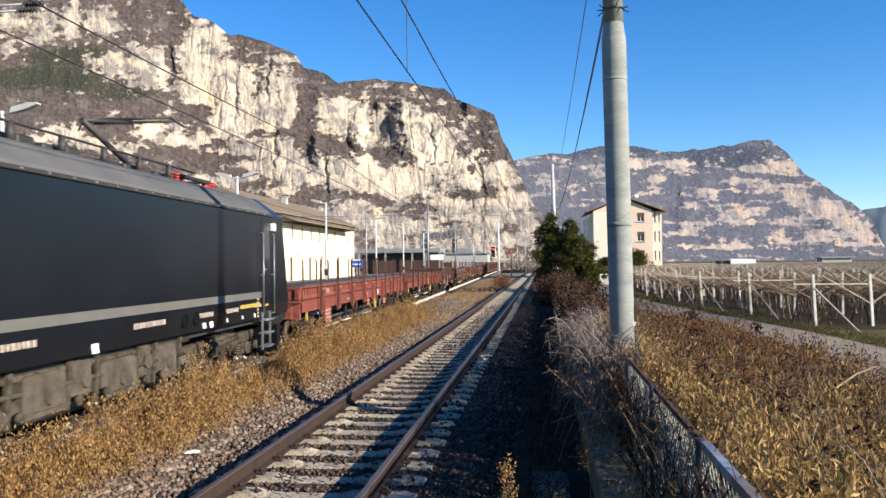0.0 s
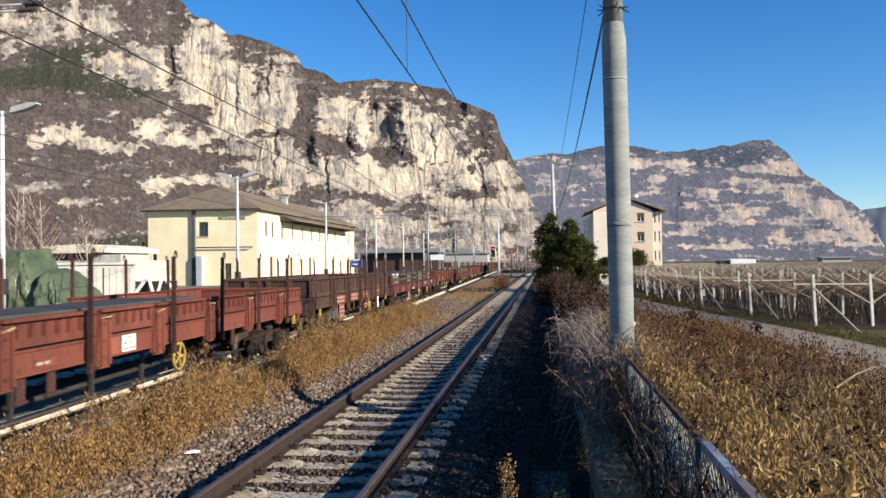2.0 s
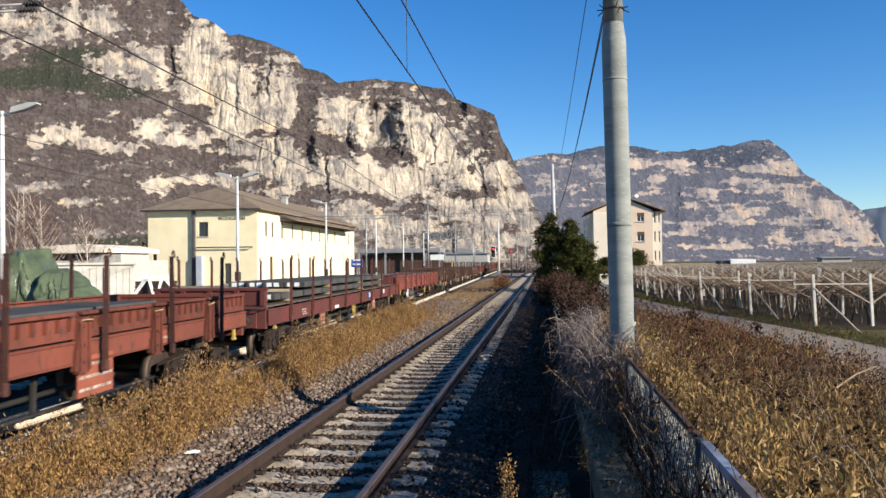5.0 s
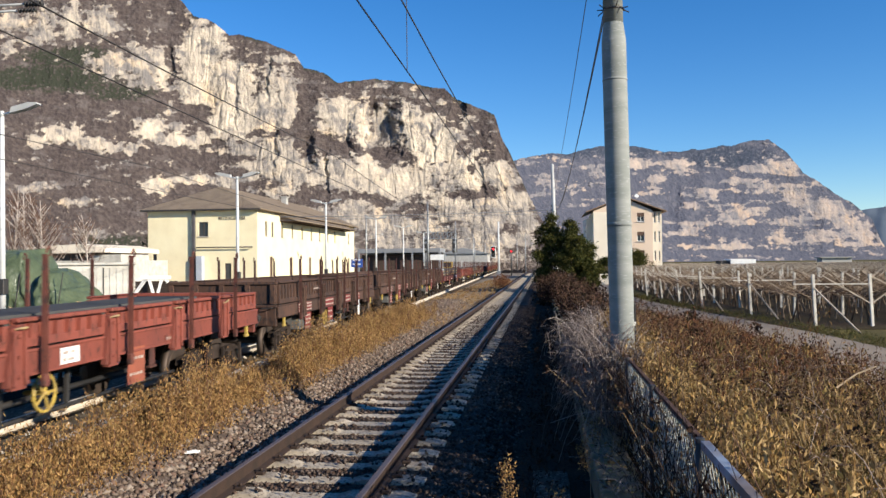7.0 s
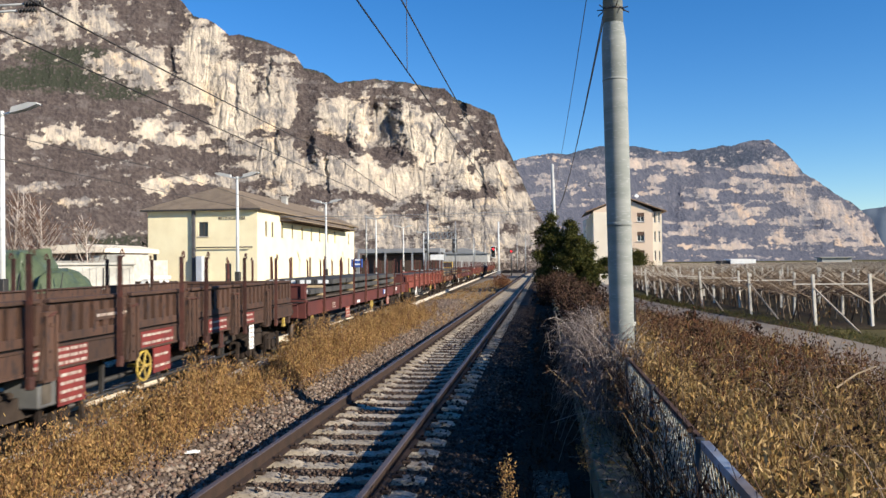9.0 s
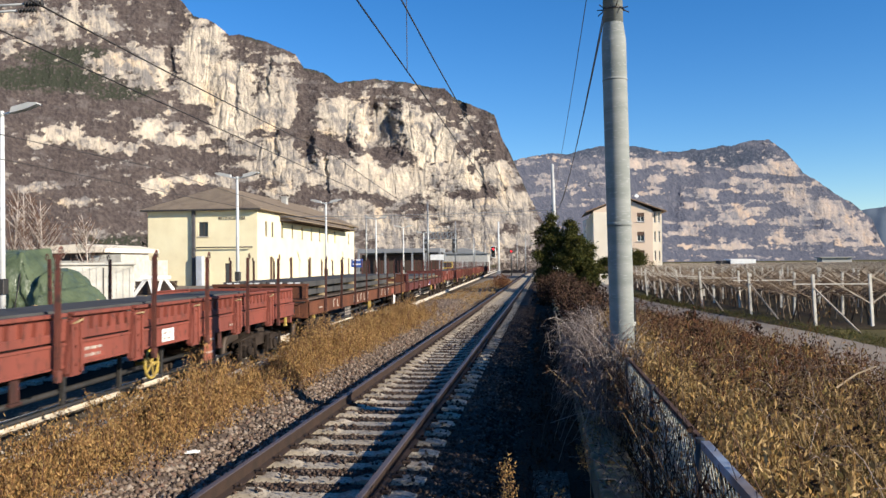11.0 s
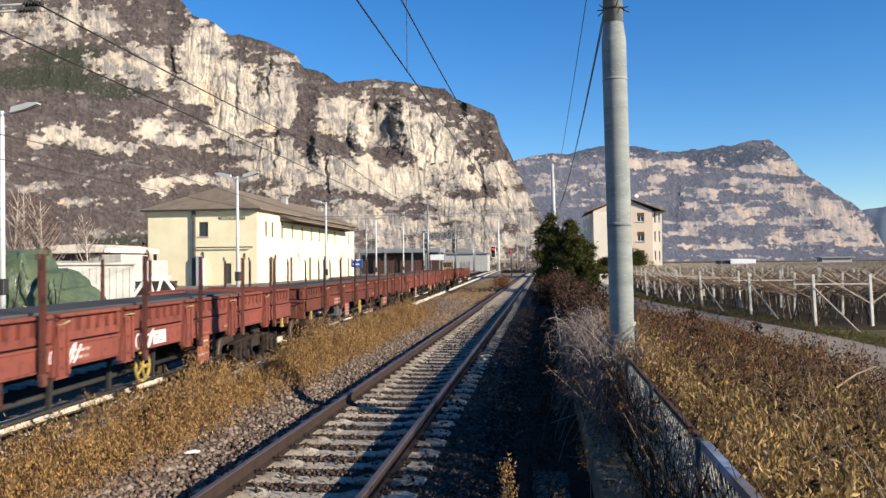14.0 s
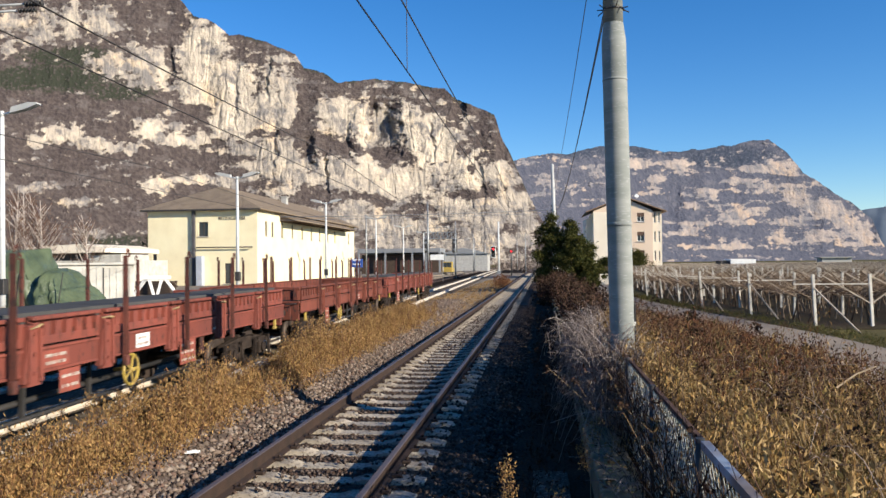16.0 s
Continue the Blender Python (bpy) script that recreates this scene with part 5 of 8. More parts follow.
    for x in (-0.8, 0.8):
        rod(bm, (x, 3.32, 5.14), (x * 1.25, 3.5, 4.98), 0.02, n=6)
    part("pantograph", bm, M_DARK, w)
    return w


def door_mesh():
    bm = bmesh.new()
    box(bm, -0.02, 0.012, -0.34, 0.34, -0.05, 1.95, 0.01)
    box(bm, 0.012, 0.018, -0.22, 0.22, 1.05, 1.80, mi=1)
    return mesh(bm, "cab_door", (M_LOCO, M_WINDOW))


LOCO_WHEEL = wheelset_mesh(0.62)
LOCO = build_loco()
for piece in LOCO.children:
    up = 0.0 if piece.name.startswith(("bogie", "wheelset", "buffer", "coupling", "snow_plough")) else 0.14
    piece.matrix_basis = Matrix.Translation((0, 8.95 * (1 - 0.93), 0)) @ Matrix.Diagonal((1, 0.93, 0.93, 1)) @ pose(0, 0, up) @ piece.matrix_basis
TRAIN = build_train()
LOCO_Y = 18.79 - 8.95


# ---------------------------------------------------------------- station side
def wall_with_openings(parent, axis, at, thick, a0, a1, z0, z1, holes, mat):
    """A wall plate with real openings cut through, built as strips round the holes."""
    bm = bmesh.new()
    cuts = sorted({a0, a1, *[h[0] for h in holes], *[h[1] for h in holes]})
    for l, r in zip(cuts, cuts[1:]):
        zs = [(z0, z1)]
        for h in holes:
            if h[0] <= l and h[1] >= r:
                nz = []
                for u, v in zs:
                    if h[3] <= u or h[2] >= v:
                        nz.append((u, v))
                        continue
                    if h[2] > u:
                        nz.append((u, h[2]))
                    if h[3] < v:
                        nz.append((h[3], v))
                zs = nz
        levels = sorted({h[k] for h in holes for k in (2, 3)})
        fine = []
        for u, v in zs:
            at_z = [u] + [q for q in levels if u < q < v] + [v]
            fine += list(zip(at_z, at_z[1:]))
        for u, v in fine:
            if axis == "x":
                box(bm, at - thick, at, l, r, u, v)
            else:
                box(bm, l, r, at, at + thick, u, v)
    bmesh.ops.remove_doubles(bm, verts=bm.verts[:], dist=0.0005)
    return part("wall", bm, mat, parent)


def pane_in(parent, axis, at, h, mat, name="window", frame_mat=None, bars=1, sill=True):
    """Glazing set back into a hole of a wall."""
    a0, a1, z0, z1 = h
    def q(bm, l, r, d0, d1, u, v):
        if axis == "x":
            box(bm, at - d1, at - d0, l, r, u, v)
        else:
            box(bm, l, r, at + d0, at + d1, u, v)
    bm = bmesh.new()
    q(bm, a0, a1, 0.16, 0.18, z0, z1)
    w = part(name, bm, mat, parent)
    bm = bmesh.new()
    t = 0.07
    for l, r, u, v in ((a0, a0 + t, z0, z1), (a1 - t, a1, z0, z1), (a0 + t, a1 - t, z1 - t, z1), (a0 + t, a1 - t, z0, z0 + t)):
        q(bm, l, r, 0.10, 0.158, u, v)
    for i in range(bars):
        m = a0 + (a1 - a0) * (i + 1) / (bars + 1)
        q(bm, m - 0.03, m + 0.03, 0.11, 0.158, z0 + t, z1 - t)
    part("window_frame", bm, frame_mat or M_EAVES, w)
    if sill:
        bm = bmesh.new()
        q(bm, a0 - 0.12, a1 + 0.12, -0.12, 0.10, z0 - 0.09, z0 - 0.003)
        part("sill", bm, M_CONCRETE, w)


def hip_roof(bm, x0, x1, y0, y1, z, rise, run):
    xm = (x0 + x1) / 2
    lo = [bm.verts.new(p) for p in ((x0, y0, z), (x1, y0, z), (x1, y1, z), (x0, y1, z))]
    hi = [bm.verts.new((xm, y0 + run, z + rise)), bm.verts.new((xm, y1 - run, z + rise))]
    for f in ((lo[0], lo[1], hi[0]), (lo[1], lo[2], hi[1], hi[0]), (lo[2], lo[3], hi[1]), (lo[3], lo[0], hi[0], hi[1])):
        bm.faces.new(f)
    und = [bm.verts.new(v.co - Vector((0, 0, 0.16))) for v in lo]
    for i in range(4):
        bm.faces.new((lo[i], lo[(i + 1) % 4], und[(i + 1) % 4], und[i])[::-1])
    bm.faces.new(und[::-1])


M_PILASTER = material("blue_grey_pilaster", (0.085, 0.08, 0.082), (0.05, 0.048, 0.05), 1.5, 0.6, bump=0.1)
M_CABINET = material("pale_grey_cabinet", (0.44, 0.47, 0.52), (0.36, 0.39, 0.43), 1.5, 0.55, bump=0.05)


def build_station():
    s = thing("station_building", "two-storey yellow plastered railway station with hipped tiled roof", "station building")
    X1, X0, Y0, Y1, Z0, Z1 = -33.4, -47.0, 92.0, 141.5, -0.25, 8.7
    end = [(-40.6, -39.45, 5.65, 7.35), (-46.4, -45.9, 2.4, 3.6), (-37.4, -36.6, 0.0, 2.4)]
    wall_with_openings(s, "y", Y0, 0.4, X0, X1, Z0, Z1, end, M_YELLOWWALL)
    for i, h in enumerate(end):
        pane_in(s, "y", Y0, h, M_WINDOW, bars=1 if i == 0 else 0)
    ups = [95.2, 97.5, 101.3, 105.6, 110.1, 114.6, 119.1, 123.6, 128.1, 137.4]
    holes = [(y - 0.35, y + 0.35, 5.7, 7.5) for y in ups]
    lows = [97.0, 105.1, 113.9, 122.9, 137.4]
    holes += [(y - 0.6, y + 0.6, -0.1, 3.2) for y in lows]
    wall_with_openings(s, "x", X1, 0.4, Y0 + 0.4, Y1, Z0, Z1, holes, M_YELLOWWALL)
    for i, h in enumerate(holes):
        pane_in(s, "x", X1, h, M_WINDOW if i < len(ups) else M_SHUTTER, "window" if i < len(ups) else "door", bars=0, sill=i < len(ups))
    bm = bmesh.new()
    box(bm, X0, X0 + 0.4, Y0 + 0.4, Y1, Z0, Z1)
    box(bm, X0 + 0.4, X1 - 0.4, Y1 - 0.4, Y1, Z0, Z1)
    part("wall", bm, M_YELLOWWALL, s)
    bm = bmesh.new()
    hip_roof(bm, X0 - 0.7, X1 + 0.7, Y0 - 0.7, Y1 + 0.7, Z1 + 0.17, 3.3, 6.5)
    part("roof", bm, M_ROOF, s, "grey-brown tiled hip roof")
    bm = bmesh.new()
    # canopy-like deep eaves along the track side between the end bays
    prism(bm, [(X1 + 0.02, Z1 + 0.05), (X1 + 2.1, Z1 - 0.75), (X1 + 2.1, Z1 - 0.9), (X1 + 0.02, Z1 - 0.25)], 1, 100.3, 134.5)
    part("eaves_canopy", bm, M_ROOF, s, "deep tiled eaves on dark brackets")
    br = bmesh.new()
    prism(br, [(0.02, -0.27), (1.95, -0.86), (1.95, -0.98), (0.02, -1.05)], 1, -0.09, 0.09)
    bracket = mesh(br, "bracket", M_EAVES)
    for i in range(23):
        part("bracket", bracket, None, s, m=pose(X1, 100.6 + i * 1.52, Z1))
    bm = bmesh.new()
    box(bm, X1 + 0.002, X1 + 0.9, 100.3, 134.5, Z1 - 0.85, Z1 - 0.33)
    part("soffit", bm, M_EAVES, s)
    bm = bmesh.new()
    box(bm, -41.40, -41.0, Y0 - 0.30, Y0 - 0.004, Z0, Z1 - 0.02, 0.03)
    part("pilaster", bm, M_PILASTER, s, "dark blue-grey pilaster with pipes")
    bm = bmesh.new()
    box(bm, -40.7, -39.9, Y0 - 0.75, Y0 - 0.004, Z0, 3.3, 0.03)
    box(bm, -40.64, -39.96, Y0 - 0.77, Y0 - 0.75, Z0 + 0.1, 3.2, 0.008)
    part("cabinet", bm, M_CABINET, s, "pale grey metal cabinet")
    bm = bmesh.new()
    box(bm, X0 - 0.62, X1 + 0.62, Y0 - 0.78, Y0 - 0.66, Z1 - 0.05, Z1 + 0.14, 0.02)
    part("gutter", bm, M_DARK, s)
    bm = bmesh.new()
    for z in (3.95,):
        rod(bm, (-40.8, Y0 - 0.35, z + 0.35), (-33.9, Y0 - 0.35, z + 0.35), 0.08, n=6)
        for x in (-40.7, -38, -36, -34):
            rod(bm, (x, Y0, z + 0.35), (x, Y0 - 0.35, z + 0.35), 0.03, n=6)
    part("cable_bracket", bm, M_DARK, s)
    for x, y in ((-43, 104), (-38.5, 118), (-43, 130)):
        bm = bmesh.new()
        box(bm, x - 0.4, x + 0.4, y - 0.4, y + 0.4, Z1 + 1.2, Z1 + 3.6, 0.03)
        box(bm, x - 0.5, x + 0.5, y - 0.5, y + 0.5, Z1 + 3.6, Z1 + 3.75)
        part("chimney", bm, M_CONCRETE, s)
    text = bpy.data.curves.new("station_name", "FONT")
    text.body, text.size, text.extrude, text.align_x, text.space_character = "MEZZOCORONA", 0.58, 0.02, "LEFT", 1.35
    ob = new("station_name", text)
    me = bpy.data.meshes.new_from_object(ob)
    bpy.data.objects.remove(ob)
    me.materials.append(M_EAVES)
    part("station_name", me, None, s, "dark station name lettering", m=pose(-38.15, Y0 - 0.03, 7.55, 90) @ Matrix.Diagonal((0.60, 1, 1, 1)))
    bm = bmesh.new()
    box(bm, X0 + 0.4, X1 - 0.4, Y0 + 0.4, Y1 - 0.4, Z0 + 0.2, Z1 - 0.3)
    part("inner_block", bm, M_BLACK, s)
    return s


build_station()


def build_station_platform():
    bm = bmesh.new()
    box(bm, -33.3, -19.4, 40, 200, -0.3, 0.02)
    single("platform", bm, M_PLATFORM, "station platform before the yellow building", "platform", kind="structure")


build_station_platform()


M_POLEPALE = material("pale_grey_pole", (0.48, 0.48, 0.46), (0.36, 0.36, 0.35), 0.8, 0.75, fine=9, bump=0.1)


def double_lamp():
    t = thing("street_lamp", "white platform lamp with two flat lamp heads", "lamp post", "platform lamps")
    bm = bmesh.new()
    rod(bm, (0, 0, 0), (0, 0, 7.93), 0.13, 0.075, n=12)
    rod(bm, (0, 0, 7.88), (0, 0, 8.08), 0.09, 0.07, n=12)
    part("post", bm, M_WHITEPOLE, t)
    bm = bmesh.new()
    box(bm, -0.16, 0.16, -0.16, 0.16, 1.1, 1.7, 0.02)
    part("switch_box", bm, M_DARK, t)
    for s in (0, 180):
        m = pose(0, 0, 0, 0, 0, s)
        bm = bmesh.new()
        rod(bm, (0.0, 0, 7.95), (0.42, 0, 8.03), 0.045, n=8)
        part("arm", bm, M_WHITEPOLE, t, m=m)
        bm = bmesh.new()
        prism(bm, [(0.40, 7.98), (0.46, 8.20), (1.15, 8.36), (1.48, 8.34), (1.52, 8.28), (1.0, 8.10)], 1, -0.15, 0.15)
        part("lamp_head", bm, M_POLEPALE, t, "pale grey flat lamp head", m=m)
    return t


LAMP = double_lamp()
LAMP.matrix_basis = pose(-20.35, 28.4, 0.0)
for x, y in ((-20.2, 51.9), (-20.45, 75.1), (-21.4, 103.0), (-22.2, 128.4), (-22.6, 153.5)):
    copy_thing(LAMP, pose(x, y, 0.0))


M_OFFWHITE = material("weathered_offwhite_panel", (0.56, 0.54, 0.48), (0.42, 0.40, 0.35), 1.2, 0.85, fine=14, c3=(0.34, 0.31, 0.27), spot=0.6, bump=0.15)


def build_left_yard():
    # covered machine on a siding
    t = thing("covered_load", "dark green tarpaulin draped over a load on a low wagon", "covered load", m=pose(-19.7, 31.0, -0.2))
    bm = bmesh.new()
    nu, nv = 110, 56
    prof = [(-4.6, 0.0), (-4.5, 2.5), (-3.6, 3.0), (-1.5, 3.05), (-1.1, 2.5), (-0.55, 1.7), (-0.25, 1.95), (0.1, 2.3), (0.5, 2.1), (1.0, 1.55), (1.5, 1.0), (1.9, 0.45), (2.1, 0.0)]
    grid = []
    for i in range(nu):
        x = -4.6 + 6.7 * i / (nu - 1)
        h = float(np.interp(x, [p[0] for p in prof], [p[1] for p in prof]))
        row = []
        for j in range(nv):
            a = math.pi * j / (nv - 1)
            y = -1.5 * math.copysign(abs(math.cos(a)) ** 0.6, math.cos(a))
            z = h * math.sin(a) ** 0.45
            w = 0.16 * noise.noise((x * 1.3, y * 1.1, z * 0.5)) + 0.22 * (0.3 - abs(noise.noise((x * 2.1 + z, y * 1.2, z * 0.5 + 4)))) + 0.07 * (0.3 - abs(noise.noise((x * 5 - z, y * 3, z * 1.5))))
            row.append(bm.verts.new((x * 0.72 + w, y + w * 1.5, max(0, z + w * 0.6))))
        grid.append(row)
    for i in range(nu - 1):
        for j in range(nv - 1):
            bm.faces.new((grid[i][j], grid[i + 1][j], grid[i + 1][j + 1], grid[i][j + 1]))
    bmesh.ops.recalc_face_normals(bm, faces=bm.faces[:])
    part("tarpaulin", bm, M_TARP, t, smooth=True)
    bm = bmesh.new()
    for x in (-2.6, -0.9, 0.9):
        rod(bm, (x, -1.68, 0.1), (x + 0.1, -1.3, 2.1), 0.02, n=5)
    part("lashing", bm, M_DARK, t)
    # white container hut
    c = thing("container_hut", "white panelled container hut with flat lid", "hut", m=pose(-26.1, 44.5, -0.23, 0, 0, 28))
    bm = bmesh.new()
    box(bm, -2.2, 2.2, 0, 2.4, 0, 2.45, 0.03)
    part("body", bm, M_OFFWHITE, c)
    for i in range(12):
        x = -2.0 + i * 0.364
        bm = bmesh.new()
        box(bm, x - 0.04, x + 0.04, -0.03, -0.002, 0.15, 2.3)
        part("wall_rib", bm, M_OFFWHITE, c)
    bm = bmesh.new()
    box(bm, -2.35, 2.35, -0.15, 2.55, 2.45, 2.6, 0.03)
    part("lid", bm, M_OFFWHITE, c)
    bm = bmesh.new()
    box(bm, 0.5, 0.56, -0.035, -0.004, 0.1, 2.3)
    part("door_seam", bm, M_DARK, c)
    # low white building with flat roof
    b = thing("warehouse", "low white warehouse with a pale flat roof", "warehouse", m=pose(-44.7, 75, -0.23) @ Matrix.Scale(0.714, 4))
    bm = bmesh.new()
    box(bm, -7.6, 5.0, 0, 14, 0, 4.2)
    part("wall", bm, M_OFFWHITE, b)
    bm = bmesh.new()
    prism(bm, [(-8.4, 5.2), (-8.4, 6.1), (0, 6.5), (3.1, 5.9), (3.1, 5.3)], 1, -0.9, 15)
    part("roof", bm, M_CREAM, b, "pale beige overhanging roof slab")
    # solid dark block: shade of the opening under the roof given as colour
    bm = bmesh.new()
    box(bm, -7.0, 0.0, 0.3, 13, 4.2, 5.25)
    part("shaded_storey", bm, M_DARK, b)
    bm = bmesh.new()
    box(bm, 0.4, 5.02, -0.06, 8, 0.02, 5.0)
    part("annexe", bm, M_OFFWHITE, b)
    # buffer stop
    t = thing("buffer_stop", "white painted buffer stop of slanting beams", "buffer stop", m=pose(-26.05, 52, -0.25, 0, 0, 24) @ Matrix.Scale(1.15, 4))
    bm = bmesh.new()
    box(bm, -0.85, 0.85, -0.15, 0.15, 1.28, 1.5, 0.02)
    part("beam", bm, M_WHITE, t)
    for x, d in ((-0.55, -0.9), (0.55, 0.9), (-0.35, 0.35), (0.35, -0.35)):
        bm = bmesh.new()
        beam(bm, (x, 0, 1.3), (x + d, 0.4 * abs(d), 0.0), 0.16, 0.16)
        part("brace", bm, M_WHITE, t)
    # stacked rails and timber beside it
    t = thing("sleeper_stack", "stack of old dark sleepers on the yard", "stack", m=pose(-28.2, 56, -0.24))
    bm0 = bmesh.new()
    box(bm0, -1.3, 1.3, -0.12, 0.12, 0, 0.15, 0.01)
    sl = mesh(bm0, "old_sleeper", M_EAVES)
    for k in range(8):
        for j in range(4):
            part("old_sleeper", sl, None, t, m=pose(random.uniform(-0.1, 0.1), j * 0.3, k * 0.16, 0, 0, random.uniform(-2, 2)))


build_left_yard()


def build_rail_furniture():
    # colour-light signal with mast
    t = thing("railway_signal", "tall pale signal mast with red lit lamp heads", "railway signal", m=pose(-6.8, 127, -0.45))
    bm = bmesh.new()
    rod(bm, (0, 0, 0), (0, 0, 9.0), 0.19, 0.13, n=12)
    part("mast", bm, M_WHITEPOLE, t)
    bm = bmesh.new()
    box(bm, -1.22, -0.48, -0.02, 0.03, 3.42, 5.22, 0.02)
    part("backboard", bm, M_WHITE, t, "white-edged signal backboard")
    bm = bmesh.new()
    box(bm, -1.14, -0.56, -0.06, -0.022, 3.5, 5.14, 0.015)
    part("board_face", bm, M_BLACK, t)
    for z, lit in ((4.75, True), (3.9, False)):
        bm = bmesh.new()
        rod(bm, (-0.85, -0.11, z), (-0.85, -0.062, z), 0.27, n=24)
        rod(bm, (-0.85, -0.02, z), (0.0, 0.0, z), 0.05, n=6)
        h = part("signal_head", bm, M_DARK, t)
        bm = bmesh.new()
        rod(bm, (-0.85, -0.16, z), (-0.85, -0.12, z), 0.15, n=16)
        part("lens", bm, M_REDLIGHT if lit else M_DARK, h, "red lit lens" if lit else "unlit lens")
    bm = bmesh.new()
    box(bm, -0.3, 0.3, -0.3, 0.3, 0.0, 1.3, 0.03)
    part("relay_box", bm, M_STEEL, t)
    t = thing("railway_signal", "dark signal post with a red lit lamp", "railway signal", m=pose(-5.7, 150, -0.45))
    bm = bmesh.new()
    rod(bm, (0, 0, 0), (0, 0, 4.2), 0.14, 0.12, n=10)
    rod(bm, (0, -0.14, 4.65), (0, -0.02, 4.65), 0.32, n=24)
    part("mast", bm, M_DARK, t)
    bm = bmesh.new()
    rod(bm, (0, -0.22, 4.65), (0, -0.16, 4.65), 0.15, n=16)
    part("lens", bm, M_REDLIGHT, t, "red lit lens")
    # lattice signal gantry
    g = thing("signal_gantry", "grey lattice signal gantry over the sidings", "gantry", m=pose(-21.4, 170, -0.2))
    bm = bmesh.new()
    for z in (7.6, 8.9):
        for y in (-0.5, 0.5):
            beam(bm, (-3.4, y, z), (3.4, y, z), 0.14, 0.14)
    for i in range(8):
        x = -3.4 + i * 0.97
        for y in (-0.5, 0.5):
            beam(bm, (x, y, 7.6), (x, y, 8.9), 0.09, 0.09)
            if i < 7:
                beam(bm, (x, y, 7.6), (x + 0.97, y, 8.9), 0.08, 0.08)
    part("lattice", bm, M_STEEL, g)
    for x in (-3.1, 3.1):
        bm = bmesh.new()
        for y in (-0.4, 0.4):
            beam(bm, (x, y, 0), (x, y, 7.6), 0.2, 0.2)
        for k in range(8):
            beam(bm, (x, -0.4, k * 0.95), (x, 0.4, k * 0.95 + 0.95), 0.1, 0.1)
        part("leg", bm, M_STEEL, g)
        bm = bmesh.new()
        box(bm, x - 0.55, x + 0.55, -0.85, -0.65, 4.6, 7.5, 0.1)
        h = part("signal_head", bm, M_DARK, g)
        for z in (5.3, 6.8):
            bm = bmesh.new()
            rod(bm, (x, -0.93, z), (x, -0.86, z), 0.28, n=14)
            part("lens", bm, M_STEEL, h)
    # signs
    t = thing("sign_board", "white platform sign board on a post", "sign", m=pose(-14.35, 110, 0))
    bm = bmesh.new()
    box(bm, -0.95, 0.95, -0.04, 0.04, 2.6, 3.35, 0.01)
    part("board", bm, M_WHITE, t)
    for x in (-0.8, 0.8):
        bm = bmesh.new()
        rod(bm, (x, 0, -0.56), (x, 0, 2.6), 0.05, n=8)
        part("post", bm, M_STEEL, t)
    t = thing("sign_board", "blue platform sign with white bars", "sign", m=pose(-22.1, 95, 0))
    bm = bmesh.new()
    box(bm, -0.7, 0.7, -0.06, 0.06, 1.75, 2.75, 0.01)
    b = part("board", bm, M_BLUE, t)
    bm = bmesh.new()
    for z in (2.05, 2.55):
        box(bm, -0.5, 0.45, -0.072, -0.062, z, z + 0.16)
    part("writing_bars", bm, M_WHITE, b)
    bm = bmesh.new()
    rod(bm, (0, 0, 0), (0, 0, 1.7), 0.06, n=8)
    part("post", bm, M_STEEL, t)
    # yellow rail service vehicle far down the sidings
    t = thing("rail_service_vehicle", "small yellow track maintenance vehicle on a siding", "rail vehicle", m=pose(-18.9, 160, -0.21))
    bm = bmesh.new()
    box(bm, -1.0, 1.0, 0, 4.5, 0.6, 1.4, 0.05)
    part("body", bm, M_YELLOW, t)
    bm = bmesh.new()
    prism(bm, [(0.1, 1.4), (0.35, 2.7), (2.4, 2.7), (2.6, 1.4)], 0, -0.95, 0.95)
    cab = part("cab", bm, M_YELLOW, t)
    for x in (-0.48, 0.48):
        bm = bmesh.new()
        box(bm, x - 0.4, x + 0.4, 0.06, 0.22, 1.6, 2.5)
        part("window", bm, M_WINDOW, cab)
    bm = bmesh.new()
    for x in (-0.72, 0.72):
        for y in (0.9, 3.6):
            rod(bm, (x - 0.07, y, 0.4), (x + 0.07, y, 0.4), 0.4, n=16)
    part("wheels", bm, M_DARK, t)
    # goods shed and dark stock behind the platforms
    t = thing("goods_shed", "long grey goods shed behind the platforms", "shed", m=pose(-30, 252, -0.4))
    bm = bmesh.new()
    box(bm, -2, 13, 0, 12, 0, 5.5)
    part("wall", bm, M_CONCRETE, t)
    bm = bmesh.new()
    prism(bm, [(-2.6, 5.5), (5.5, 7.4), (13.6, 5.5)], 1, -0.6, 12.6)
    part("roof", bm, M_ROOFGREY, t)
    t = thing("goods_shed", "low grey shed with a dark open front", "shed", m=pose(-40, 190, -0.4))
    bm = bmesh.new()
    box(bm, -4, 16, 0, 10, 5.2, 6.2)
    box(bm, -4, 16, 9, 10, 0, 5.2)
    for x in (-4, 2.5, 9, 15.6):
        box(bm, x, x + 0.4, 0, 0.4, 0, 5.2)
    part("frame_and_roof", bm, M_ROOFGREY, t)
    bm = bmesh.new()
    box(bm, -3.5, 15.5, 2, 8, 0, 4.8)
    part("dark_stock", bm, M_EAVES, t)


M_REDLIGHT = glow("red_signal_light", (1.0, 0.02, 0.03), 1.8)
M_ROOFGREY = material("grey_sheet_roof", (0.24, 0.25, 0.26), (0.19, 0.20, 0.21), 0.5, 0.7, bump=0.1)
build_rail_furniture()


